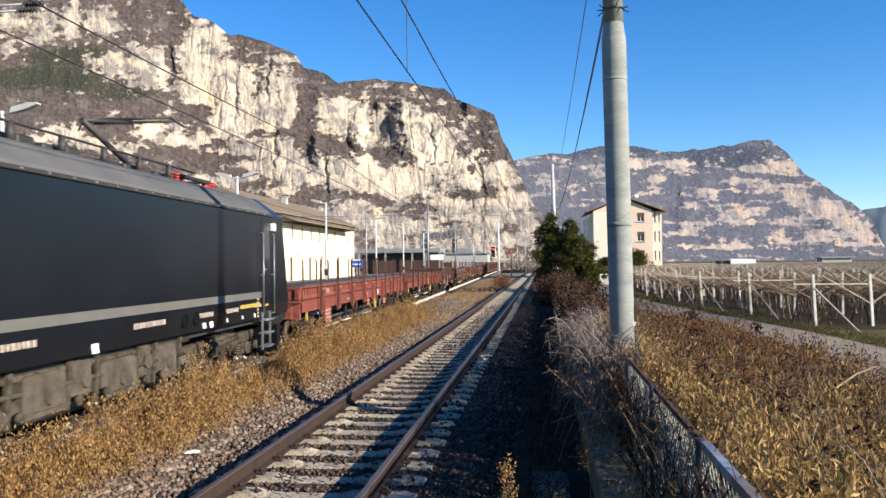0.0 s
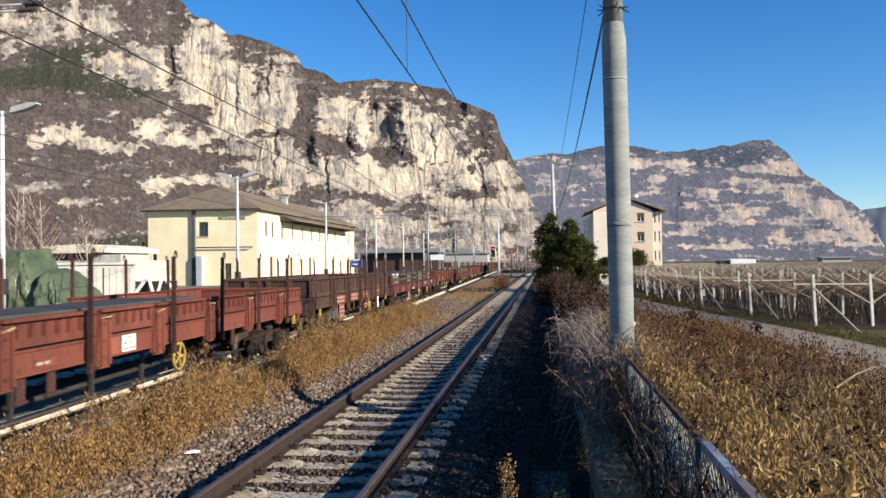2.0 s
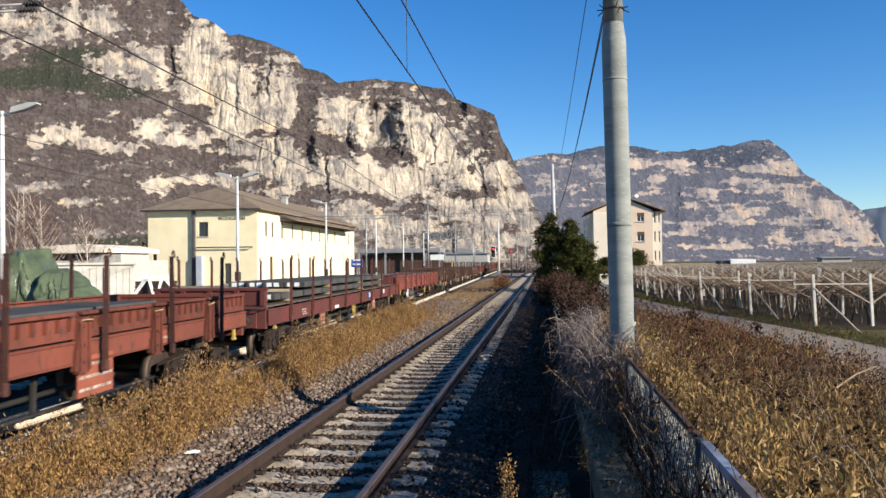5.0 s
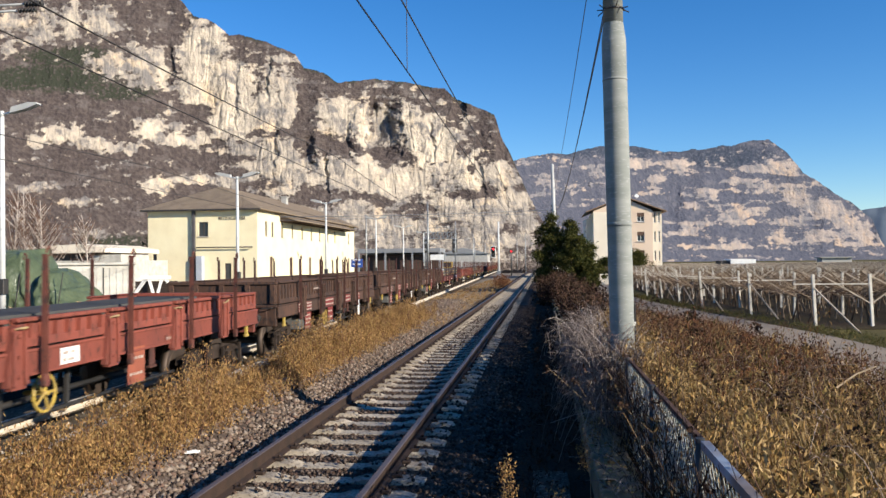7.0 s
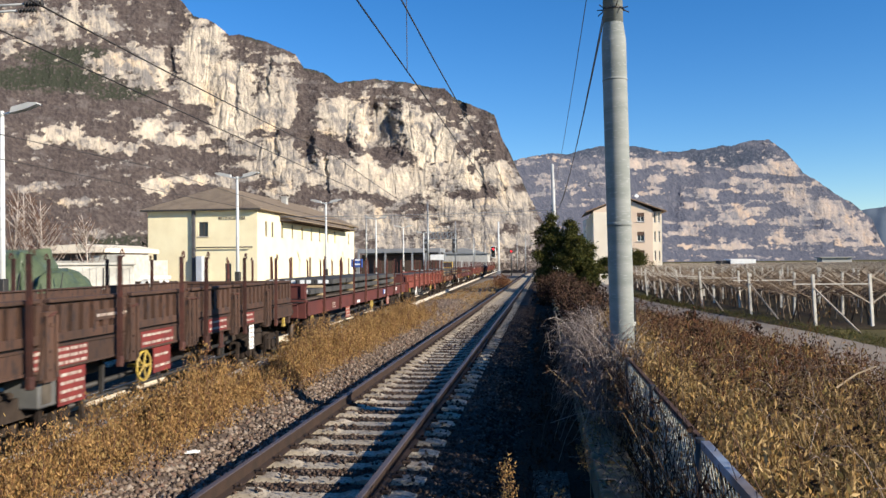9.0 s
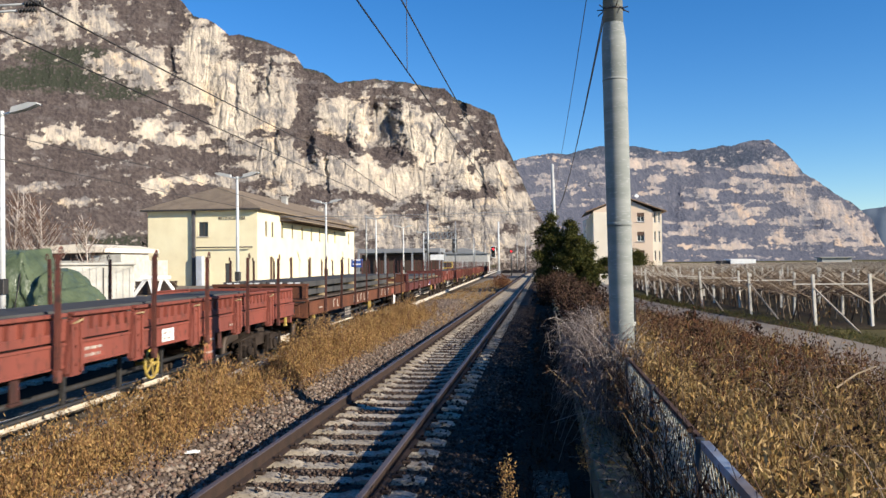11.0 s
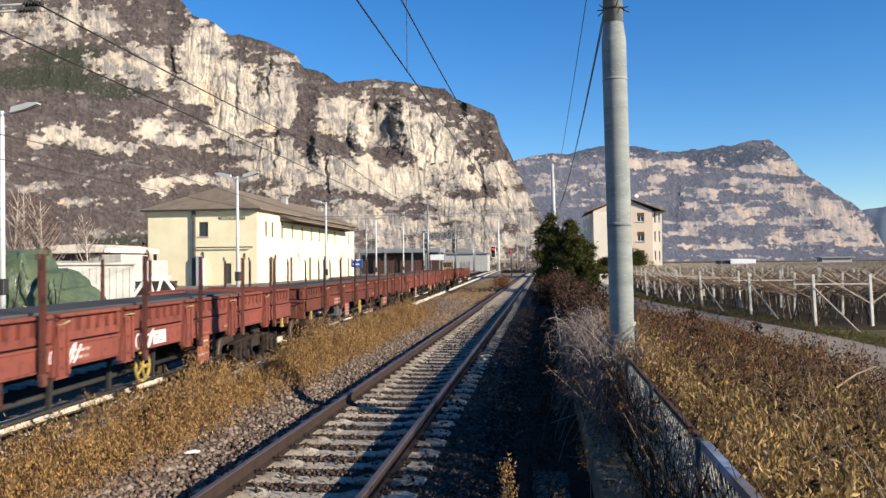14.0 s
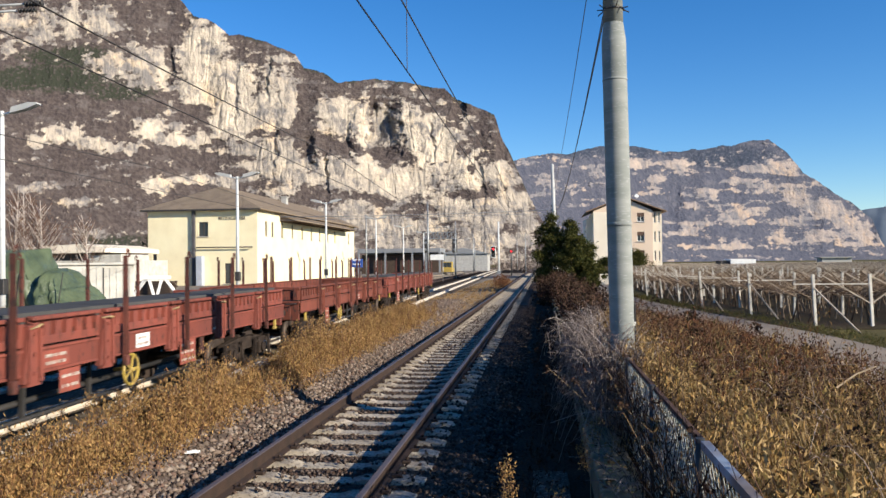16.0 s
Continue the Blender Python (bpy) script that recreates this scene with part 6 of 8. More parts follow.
# ---------------------------------------------------------------- overhead line
def build_overhead():
    def line(name, label, m, zc, zm, y0, y1, span, phase, drop):
        t = thing(name, label, "overhead line", m=m)
        ys = [y0] + [phase + span * k for k in range(-1, 12) if y0 < phase + span * k < y1] + [y1]
        wire("contact_wire", [(0, y0, zc), (0, y1, zc)], 0.012, M_WIRE, t)
        pts = []
        for a, b in zip(ys, ys[1:]):
            pts += sag((0, a, zm), (0, b, zm), 0.4 * ((b - a) / 55) ** 2, 10)[:-1]
        wire("messenger_wire", pts + [(0, y1, zm)], 0.014, M_WIRE, t)
        y = drop
        while y < 110:
            wire("dropper", [(0, y, zc), (0, y, zm - 0.25)], 0.007, M_WIRE, t)
            y += 13.5
        return t
    line("overhead_line", "contact and carrier wires over the near track", pose(-2.19, 0, 0), 5.3, 6.80, -20, 320, 60, 40.4, 13.2)
    line("overhead_line", "contact and carrier wires over the train's track", pose(-6.81, 0, 0, 0, 0, LINE_TURN), 5.26, 6.19, -20, 320, 60, 29.8, 23.3)
    line("overhead_line", "contact and carrier wires over a siding", pose(-15.3, 0, 0, 0, 0, LINE_TURN), 5.35, 6.3, -20, 320, 60, 32.0, 30)
    # cross span between masts
    t = thing("cross_span", "insulated cross-span wire between the masts", "overhead line")
    wire("span_wire", sag((-24, 72, 6.55), (0.95, 72, 6.75), 0.12), 0.03, M_STEEL, t)
    wire("span_wire", sag((-24, 72, 6.25), (0.95, 72, 6.45), 0.05), 0.02, M_STEEL, t)
    # cantilever with ribbed insulators reaching in
    t = thing("cantilever", "overhead line cantilever tubes with ribbed insulators", "overhead line", m=pose(-15.1, 22, 9.75))
    bm = bmesh.new()
    rod(bm, (-4, 0, 0.12), (0.1, 0, 0.12), 0.04, n=8)
    rod(bm, (-4, 0, -0.12), (-0.2, 0, -0.06), 0.04, n=8)
    rod(bm, (-3.7, 0, -10.0), (-3.7, 0, 1.0), 0.16, 0.12, n=12)
    part("tube", bm, M_STEEL, t)
    bm = bmesh.new()
    for i in range(6):
        rod(bm, (0.1 + i * 0.1, 0, 0.12), (0.14 + i * 0.1, 0, 0.12), 0.10, 0.05, n=12)
        rod(bm, (-0.1 + i * 0.1, 0, -0.06), (-0.06 + i * 0.1, 0, -0.06), 0.08, 0.04, n=12)
    part("insulator", bm, M_DARK, t, "dark ribbed insulators")


build_overhead()




def build_masts():
    t = thing("catenary_mast", "grey tubular steel mast stepped in thickness", "mast", "masts beside the near track", m=pose(1.07, 11.0, -0.5, 0, -0.85))
    bm = bmesh.new()
    rod(bm, (0, 0, 0), (0, 0, 5.55), 0.160, 0.162, n=32, caps=False)
    rod(bm, (0, 0, 5.55), (0, 0, 5.8), 0.162, 0.132, n=32, caps=False)
    rod(bm, (0, 0, 5.8), (0, 0, 9.4), 0.132, 0.12, n=32)
    part("tube", bm, M_POLE, t)
    bm = bmesh.new()
    rod(bm, (0, 0, 3.07), (0, 0, 3.13), 0.1640, 0.1640, n=32)
    rod(bm, (0, 0, 5.02), (0, 0, 5.05), 0.1655, 0.1655, n=32)
    part("band", bm, M_POLE, t, "narrow steel band")
    bm = bmesh.new()
    rod(bm, (0, 0, 5.97), (0, 0, 6.0), 0.136, 0.136, n=24)
    collar = part("spiked_collar", bm, M_DARK, t, "rusty spiked collar")
    for i in range(14):
        a = i * 0.449
        bm = bmesh.new()
        rod(bm, (0.13 * math.cos(a), 0.13 * math.sin(a), 5.99), (0.21 * math.cos(a), 0.21 * math.sin(a), 5.94 + 0.05 * (i % 3)), 0.008, n=4)
        part("spike", bm, M_DARK, collar)
    bm = bmesh.new()
    box(bm, 0.155, 0.18, -0.05, 0.05, 1.0, 2.05, 0.004)
    strip = part("sign_strip", bm, M_DARK, t, "dark upright strip")
    for z in (1.2, 1.75):
        bm = bmesh.new()
        box(bm, 0.15, 0.176, -0.062, -0.052, z, z + 0.05)
        part("bolt_plate", bm, M_WHITE, strip)
    t2 = thing("catenary_mast", "pale slender mast beside the hedge", "mast", "masts beside the near track", m=pose(1.2, 72, -0.5, 0, -1.2))
    bm = bmesh.new()
    rod(bm, (0, 0, 0), (0, 0, 11.3), 0.24, 0.13, n=16)
    part("tube", bm, M_POLEPALE, t2)
    bm = bmesh.new()
    for z in (7.0, 7.25, 7.6):
        rod(bm, (-0.26, 0, z), (0.26, 0, z), 0.06, n=8)
    part("bracket", bm, M_DARK, t2)
    for x, y, h in ((-13.6, 96, 10), (-15.0, 140, 10), (-3.9, 190, 9.5), (-17.0, 200, 10), (0.9, 132, 10), (0.7, 190, 10), (-26, 118, 10), (-27, 185, 10), (-20, 240, 10), (-8, 260, 10), (-21, 300, 10)):
        q = thing("catenary_mast", "thin grey lattice mast far along the line", "mast", "masts along the line", m=pose(x, y, -0.56 if -17.8 < x < -5 else -0.46))
        bm = bmesh.new()
        rod(bm, (0, 0, 0), (0, 0, h), 0.14, 0.09, n=8)
        part("tube", bm, M_STEEL, q)
        bm = bmesh.new()
        rod(bm, (0, 0, 6.9), (2.6, 0, 7.1), 0.04, n=6)
        rod(bm, (0, 0, 6.0), (2.6, 0, 7.0), 0.035, n=6)
        part("cantilever", bm, M_STEEL, q)
    t = thing("telephone_wires", "thin wires strung from mast to mast", "wire")
    for x, z, d in ((1.12, 8.6, 0.5), (1.16, 6.75, 1.1), (1.10, 6.6, 1.2)):
        wire("wire", sag((x, -30, z + 0.2), (x, 11, z), 0.2, 6) + sag((x, 11, z), (x, 72, z), d), 0.011, M_WIRE, t)


build_masts()


# ---------------------------------------------------------------- houses and trees to the right
def build_house():
    h = thing("apartment_house", "three-storey cream apartment house with shallow gabled roof", "house", m=pose(0, 122, -0.4))
    zt = 9.9
    holes = []
    for z0, z1 in ((8.0, 9.3), (5.1, 6.5), (2.4, 3.75)):
        holes += [(13.95, 15.0, z0 + 0.4, z1 + 0.4), (9.4, 10.4, z0 + 0.4, z1 + 0.4)]
    wall_with_openings(h, "y", 0, 0.35, 11.8, 16.2, 0, zt, [q for q in holes if q[0] > 12], M_PINK)
    wall_with_openings(h, "y", -0.25, 0.6, 7.6, 11.8, 0, zt, [], M_CREAM)
    for a in [q for q in holes if q[0] > 12]:
        pane_in(h, "y", 0, a, M_WINDOW, frame_mat=M_WHITE)
        bm = bmesh.new()
        box(bm, a[0] + 0.02, a[1] - 0.02, 0.04, 0.09, a[3] - 0.55, a[3])
        part("roller_shutter", bm, M_SHUTTER, h, "half-lowered brown roller shutter")
    prow = bmesh.new()
    prism(prow, [(7.6, zt), (16.2, zt), (16.2, zt + 0.15), (12.2, zt + 2.0), (7.6, zt + 0.15)], 1, 0, 0.35)
    part("gable", prow, M_PINK, h)
    # side bay with brighter wall, set back and further out
    side = []
    for z0, z1 in ((8.2, 9.8), (5.4, 7.0), (2.6, 4.1)):
        side += [(16.45, 16.75, z0, z1), (17.1, 17.35, z0, z1)]
    wall_with_openings(h, "y", 0.6, 0.35, 16.2, 17.6, 0, zt, side, M_CREAM)
    for a in side:
        pane_in(h, "y", 0.6, a, M_WINDOW, bars=0, frame_mat=M_WHITE, sill=False)
    bm = bmesh.new()
    box(bm, 7.6, 7.95, 0.35, 12, 0, zt)
    box(bm, 17.25, 17.6, 0.95, 12, 0, zt)
    box(bm, 7.95, 17.25, 11.65, 12, 0, zt)
    part("wall", bm, M_CREAM, h)
    bm = bmesh.new()
    box(bm, 6.6, 7.6, 2, 10, 0, zt - 0.9)
    part("stair_bay", bm, M_CREAM, h)
    bm = bmesh.new()
    prism(bm, [(6.5, zt - 0.05), (12.2, zt + 2.12), (18.2, zt - 0.1), (18.2, zt + 0.05), (12.2, zt + 2.3), (6.5, zt + 0.12)], 1, -0.5, 12.6)
    part("roof", bm, M_TANROOF, h, "brown shallow roof with wide eaves")
    bm = bmesh.new()
    rod(bm, (13.9, -0.3, zt + 2.2), (13.9, -0.42, zt + 2.28), 0.30, n=20)
    rod(bm, (13.9, 0, zt + 1.9), (13.9, -0.3, zt + 2.2), 0.04, n=6)
    part("satellite_dish", bm, M_WHITE, h)
    # garden wall and hedge by the house
    bm = bmesh.new()
    box(bm, 6.2, 9.5, 92, 92.3, -0.45, 0.75, 0.03)
    single("garden_wall", bm, M_CREAM, "low pale garden wall by the lane", "wall")
    bm = bmesh.new()
    prism(bm, [(0, -0.45), (0, 2.3), (1.6, 2.42), (4.3, 2.3), (4.4, -0.45)], 1, 0, 6)
    s = single("shed", bm, M_WHITE, "small white shed beyond the vineyard", "shed", m=pose(33.5, 150, 0))
    part("lean_to", (lambda b: (box(b, -1.6, -0.003, 0.5, 5, -0.45, 2.1), b)[1])(bmesh.new()), M_DARK, s)
    bm = bmesh.new()
    box(bm, 108, 119, 330, 336, -0.45, 2.8)
    box(bm, 107, 120, 329, 337, 2.8, 3.1)
    single("farm_shed", bm, M_CONCRETE, "long low farm shed far across the valley", "shed")


build_house()
M_HEDGE = leaf_material("evergreen_leaf", [(0.014, 0.020, 0.008), (0.035, 0.045, 0.013), (0.075, 0.078, 0.020), (0.10, 0.085, 0.024), (0.022, 0.030, 0.010)], 0.6, 0.15)
M_BARK = material("grey_bark", (0.16, 0.14, 0.12), (0.10, 0.085, 0.075), 4, 0.9, bump=0.5)
M_BIRCH = material("pale_bark", (0.52, 0.46, 0.41), (0.34, 0.28, 0.24), 6, 0.85, bump=0.3)
M_TWIG = leaf_material("bare_twig", [(0.20, 0.155, 0.13), (0.08, 0.058, 0.05), (0.38, 0.32, 0.275), (0.13, 0.092, 0.075)], 0.9, 0.0)
M_REDTWIG = leaf_material("russet_twig", [(0.14, 0.075, 0.05), (0.10, 0.055, 0.04), (0.20, 0.12, 0.07)], 0.9, 0.0)
RNG = np.random.default_rng(5)


def leaves(centres, size, up=0.3, fold=0.35, aspect=0.5, steep=0.7):
    """Folded diamond leaves at the given places; returns verts and quad faces."""
    n = len(centres)
    d = RNG.normal(size=(n, 3))
    d[:, 2] *= steep
    d[:, 2] += up
    d /= np.linalg.norm(d, axis=1, keepdims=True)
    s = np.cross(d, RNG.normal(size=(n, 3)))
    s /= np.linalg.norm(s, axis=1, keepdims=True) + 1e-9
    nn = np.cross(d, s)
    L = (size * RNG.uniform(0.6, 1.4, n))[:, None]
    c = np.asarray(centres)
    v = np.stack([c - d * L * 0.5, c + s * L * aspect * 0.5 + nn * L * fold * 0.3, c + d * L * 0.5, c - s * L * aspect * 0.5 + nn * L * fold * 0.3], 1)
    return v.reshape(-1, 3), np.arange(4 * n).reshape(n, 4)


def strips(paths, r0, r1):
    """Thin three-sided stems along paths (n, k, 3); returns verts and quads."""
    p = np.asarray(paths)
    n, k, _ = p.shape
    r = np.linspace(0, 1, k)
    rad = (np.asarray(r0).reshape(-1, 1) * (1 - r) + np.asarray(r1).reshape(-1, 1) * r)
    t = np.gradient(p, axis=1)
    t /= np.linalg.norm(t, axis=2, keepdims=True) + 1e-9
    a = np.cross(t, np.array([0.31, 0.52, 0.79]))
    a /= np.linalg.norm(a, axis=2, keepdims=True) + 1e-9
    b = np.cross(t, a)
    ring = [p + rad[..., None] * (math.cos(q) * a + math.sin(q) * b) for q in (0, 2.094, 4.189)]
    v = np.stack(ring, 2)
    idx = np.arange(n * k * 3).reshape(n, k, 3)
    f = [np.stack([idx[:, :-1, i], idx[:, :-1, (i + 1) % 3], idx[:, 1:, (i + 1) % 3], idx[:, 1:, i]], -1).reshape(-1, 4) for i in range(3)]
    return v.reshape(-1, 3), np.concatenate(f)


def join(*sets):
    vs, fs, o = [], [], 0
    for v, f in sets:
        vs.append(v)
        fs.append(f + o)
        o += len(v)
    return np.concatenate(vs), np.concatenate(fs)


def evergreen(x, y, h, r, label):
    """Dense dark shrub-tree: trunk with limbs, crown of many leaf sprays in uneven clumps."""
    t = thing("evergreen_tree", label, "tree", "dark trees by the line", m=pose(x, y, -0.45))
    n = 26
    limb = []
    for i in range(n):
        a, z0 = RNG.uniform(0, 6.283), RNG.uniform(0.15, 0.8) * h
        L = r * RNG.uniform(0.6, 1.1) * (1.1 - 0.6 * z0 / h)
        limb.append([(0, 0, z0), (math.cos(a) * L * 0.5, math.sin(a) * L * 0.5, z0 + 0.25 * L), (math.cos(a) * L, math.sin(a) * L, z0 + 0.35 * L)])
    v, f = join(strips(np.array([[(0, 0, 0), (0.03, 0, h * 0.5), (0, 0.05, h * 0.92)]]), [0.16], [0.03]), strips(np.array(limb), np.full(n, 0.05), np.full(n, 0.015)))
    soup("trunk", v, f, M_BARK, t, kind="part")
    cl = []
    for l in limb:
        for k in range(3):
            cl.append(np.array(l[1 + (k > 0)]) + RNG.normal(size=3) * r * 0.22)
    for z in np.linspace(0.2, 1.0, 9):
        for k in range(5):
            a = RNG.uniform(0, 6.283)
            q = r * (1.02 - 0.8 * z ** 1.6) * RNG.uniform(0.3, 1.0)
            cl.append(np.array([math.cos(a) * q, math.sin(a) * q, z * h]))
    cl = np.array(cl)
    pts = (cl[:, None, :] + RNG.normal(size=(len(cl), 105, 3)) * np.array([0.30, 0.30, 0.26]) * r * 0.42).reshape(-1, 3)
    pts = pts[pts[:, 2] > 0.1]
    v, f = leaves(pts, 0.19, 0.5, aspect=0.4)
    soup("crown", v, f, M_HEDGE, t, kind="part")
    return t


for q in ((0.7, 66, 6.2, 1.6, "tall dark evergreen beside the track"), (2.3, 65, 5.6, 1.6, "dark green evergreen shrub"), (3.2, 68, 4.4, 1.2, "dark rounded evergreen shrub by the lane"),
          (3.5, 64, 2.6, 0.9, "low green shrub by the lane"), (13.3, 118, 3.8, 2.4, "dark clipped shrub before the house"), (8.2, 108, 2.8, 1.8, "green hedge before the house"), (-48.6, 97, 7.2, 1.5, "dark evergreen behind the warehouse roof")):
    evergreen(*q)


def bare_tree(x, y, h, seed, mat, label):
    """Leafless tree with many fine upright branches."""
    rng = np.random.default_rng(seed)
    t = thing("bare_tree", label, "tree", "leafless trees behind the yard", m=pose(x, y, -0.3))
    trunk = np.array([[(0, 0, 0), (rng.normal() * 0.15, 0.05, h * 0.35), (rng.normal() * 0.25, 0, h * 0.7), (rng.normal() * 0.3, 0, h)]])
    lv, pa = [], []
    for i in range(42):
        z0 = h * rng.uniform(0.15, 0.9)
        a, L = rng.uniform(0, 6.283), h * rng.uniform(0.12, 0.32) * (1.2 - z0 / h)
        c = np.array([np.interp(z0, trunk[0, :, 2], trunk[0, :, 0]), 0, z0])
        d = np.array([math.cos(a), math.sin(a), 1.1])
        p = [c, c + d * L * 0.5, c + d * L + np.array([0, 0, 0.2 * L])]
        pa.append(p)
        for k in range(9):
            s0 = rng.uniform(0.2, 1.0)
            b0 = p[0] + (p[2] - p[0]) * s0
            e = b0 + rng.normal(size=3) * np.array([0.35, 0.35, 0.3]) * L * 0.9 + np.array([0, 0, 0.35 * L])
            lv.append([b0, (b0 + e) / 2 + rng.normal(size=3) * 0.03, e])
    v, f = join(strips(trunk, [0.12], [0.025]), strips(np.array(pa), np.full(len(pa), 0.04), np.full(len(pa), 0.012)))
    soup("trunk", v, f, mat, t, kind="part")
    v, f = strips(np.array(lv), np.full(len(lv), 0.014), np.full(len(lv), 0.006))
    soup("crown", v, f, M_REDTWIG, t, kind="part")


for i, (x, y, h) in enumerate(((-43.4, 62, 9.0), (-42.2, 63, 8.6), (-41.0, 62.5, 8.0), (-44.6, 65, 9.2), (-39.5, 66, 7.0), (-46, 61, 8.5))):
    bare_tree(x, y, h, 20 + i, M_BIRCH, "slender leafless pale-barked tree")


# ---------------------------------------------------------------- lane, fence, wall
def build_lane():
    bm = bmesh.new()
    pts = [(-14, 6.9, 10.0), (20, 6.8, 9.9), (29, 6.5, 9.4), (37, 5.9, 8.45), (46, 5.0, 7.4), (55, 4.3, 6.5), (75, 4.4, 6.8), (104, 5.2, 8.4), (128, 4.4, 7.0), (240, 3.4, 6.4)]
    prev = None
    for y, a, b in pts:
        r = [bm.verts.new((a, y, -0.455)), bm.verts.new((a + 0.05, y, -0.42)), bm.verts.new(((a + b) / 2, y, -0.395)), bm.verts.new((b - 0.05, y, -0.42)), bm.verts.new((b, y, -0.455))]
        if prev:
            for i in range(4):
                bm.faces.new((prev[i], prev[i + 1], r[i + 1], r[i]))
        prev = r
    single("lane", bm, M_ROAD, "narrow grey asphalt lane beside the vineyard", "road", kind="structure")


build_lane()
M_MESH = material("pvc_fence_wire", (0.52, 0.51, 0.43), (0.33, 0.34, 0.28), 6, 0.5, bump=0)
M_RAILBLUE = material("weathered_fence_rail", (0.30, 0.37, 0.46), (0.20, 0.16, 0.14), 2.5, 0.6, 0.2, fine=20, bump=0.2)
M_RAILRUST = material("rusty_fence_rail", (0.13, 0.075, 0.055), (0.075, 0.05, 0.04), 3, 0.85, fine=25, bump=0.3)
FENCE_X = 0.94


def build_fence():
    w = thing("trackside_wall", "low mossy concrete wall under the fence", "wall", kind="structure")
    bm = bmesh.new()
    for i in range(-12, 30):
        y = 1.5 + i * 2.0
        box(bm, 0.50, 0.90, y + 0.006, y + 1.994, -0.52, 0.02 + random.uniform(-0.012, 0.012), 0.015)
    part("coping", bm, M_OLDWALL, w)
    f = thing("chain_link_fence", "wire mesh fence with rusty top rail along the track", "fence")
    bm = bmesh.new()
    rod(bm, (0, 0, -0.5), (0, 0, 1.02), 0.03, n=10)
    post = mesh(bm, "fence_post", M_DARK)
    ys = [-13.8, -11.3, -8.8, -6.3, -3.8, -1.3, 1.2, 3.1, 5.1, 7.25, 9.3, 11.6, 14.0, 16.5, 19, 21.5, 24, 26.5, 29, 31.5, 34, 36.5, 39, 41.5, 44, 46.5, 49]
    for y in ys:
        part("fence_post", post, None, f, m=pose(FENCE_X, y, 0))
    for a, b in zip(ys, ys[1:]):
        bm = bmesh.new()
        beam(bm, (FENCE_X + 0.02, a + 0.05, 0.99), (FENCE_X + 0.02, b - 0.05, 0.99), *((0.05, 0.05) if a < 5 else (0.032, 0.036)))
        part("top_rail", bm, M_RAILBLUE if a < 5 else M_RAILRUST, f, "blue-grey top rail" if a < 5 else "rusty top rail")
        # diamond mesh
        va, fa = [], []
        step = 0.10 if a < 12 else 0.12
        n = int((b - a + 0.95) / step)
        paths = []
        for k in range(n):
            s = a - 0.95 + k * step
            for d in (0, 1):
                p, q = (s, 0.03), (s + 0.95, 0.98)
                if d:
                    p, q = (s, 0.98), (s + 0.95, 0.03)
                u0, u1 = max(0, (a - p[0]) / 0.95), min(1, (b - p[0]) / 0.95)
                if u1 > u0:
                    P = [(FENCE_X + 0.003 * d, p[0] + 0.95 * u, p[1] + (q[1] - p[1]) * u) for u in (u0, (u0 + u1) / 2, u1)]
                    paths.append(P)
        v, fc = strips(np.array(paths), np.full(len(paths), 0.0040), np.full(len(paths), 0.0040))
        soup("wire_mesh", v, fc, M_MESH, f, kind="part")
    return f


build_fence()


def build_duct():
    """Concrete cable duct beside the track with loose lids."""
    d = thing("cable_duct", "grey concrete cable duct with loose lids", "cable duct", kind="structure")
    bm = bmesh.new()
    box(bm, -0.195, 0.195, -0.285, 0.285, -0.10, 0.0, 0.012)
    lid = mesh(bm, "duct_lid", M_DIRT)
    for x, y in ((0.06, 8.58), (0.065, 9.18)):
        part("duct_lid", lid, None, d, m=pose(x, y, -0.30, random.uniform(-2, 2), random.uniform(-2, 2), random.uniform(-3, 3)))


build_duct()


# ---------------------------------------------------------------- vineyard
M_VINEPOST = material("pale_vine_post", (0.70, 0.65, 0.56), (0.52, 0.475, 0.40), 2, 0.85, fine=20, c3=(0.30, 0.27, 0.23), spot=0.64, bump=0.2, vary=0.1)
M_VINEARM = material("grey_vine_arm", (0.46, 0.385, 0.30), (0.34, 0.285, 0.22), 2, 0.9, bump=0.2, vary=0.15)
M_SOIL = material("vineyard_soil", (0.055, 0.040, 0.027), (0.045, 0.040, 0.020), 0.4, 0.95, fine=10, c3=(0.075, 0.052, 0.036), bump=0.8, bump_dist=0.06, coord="World")


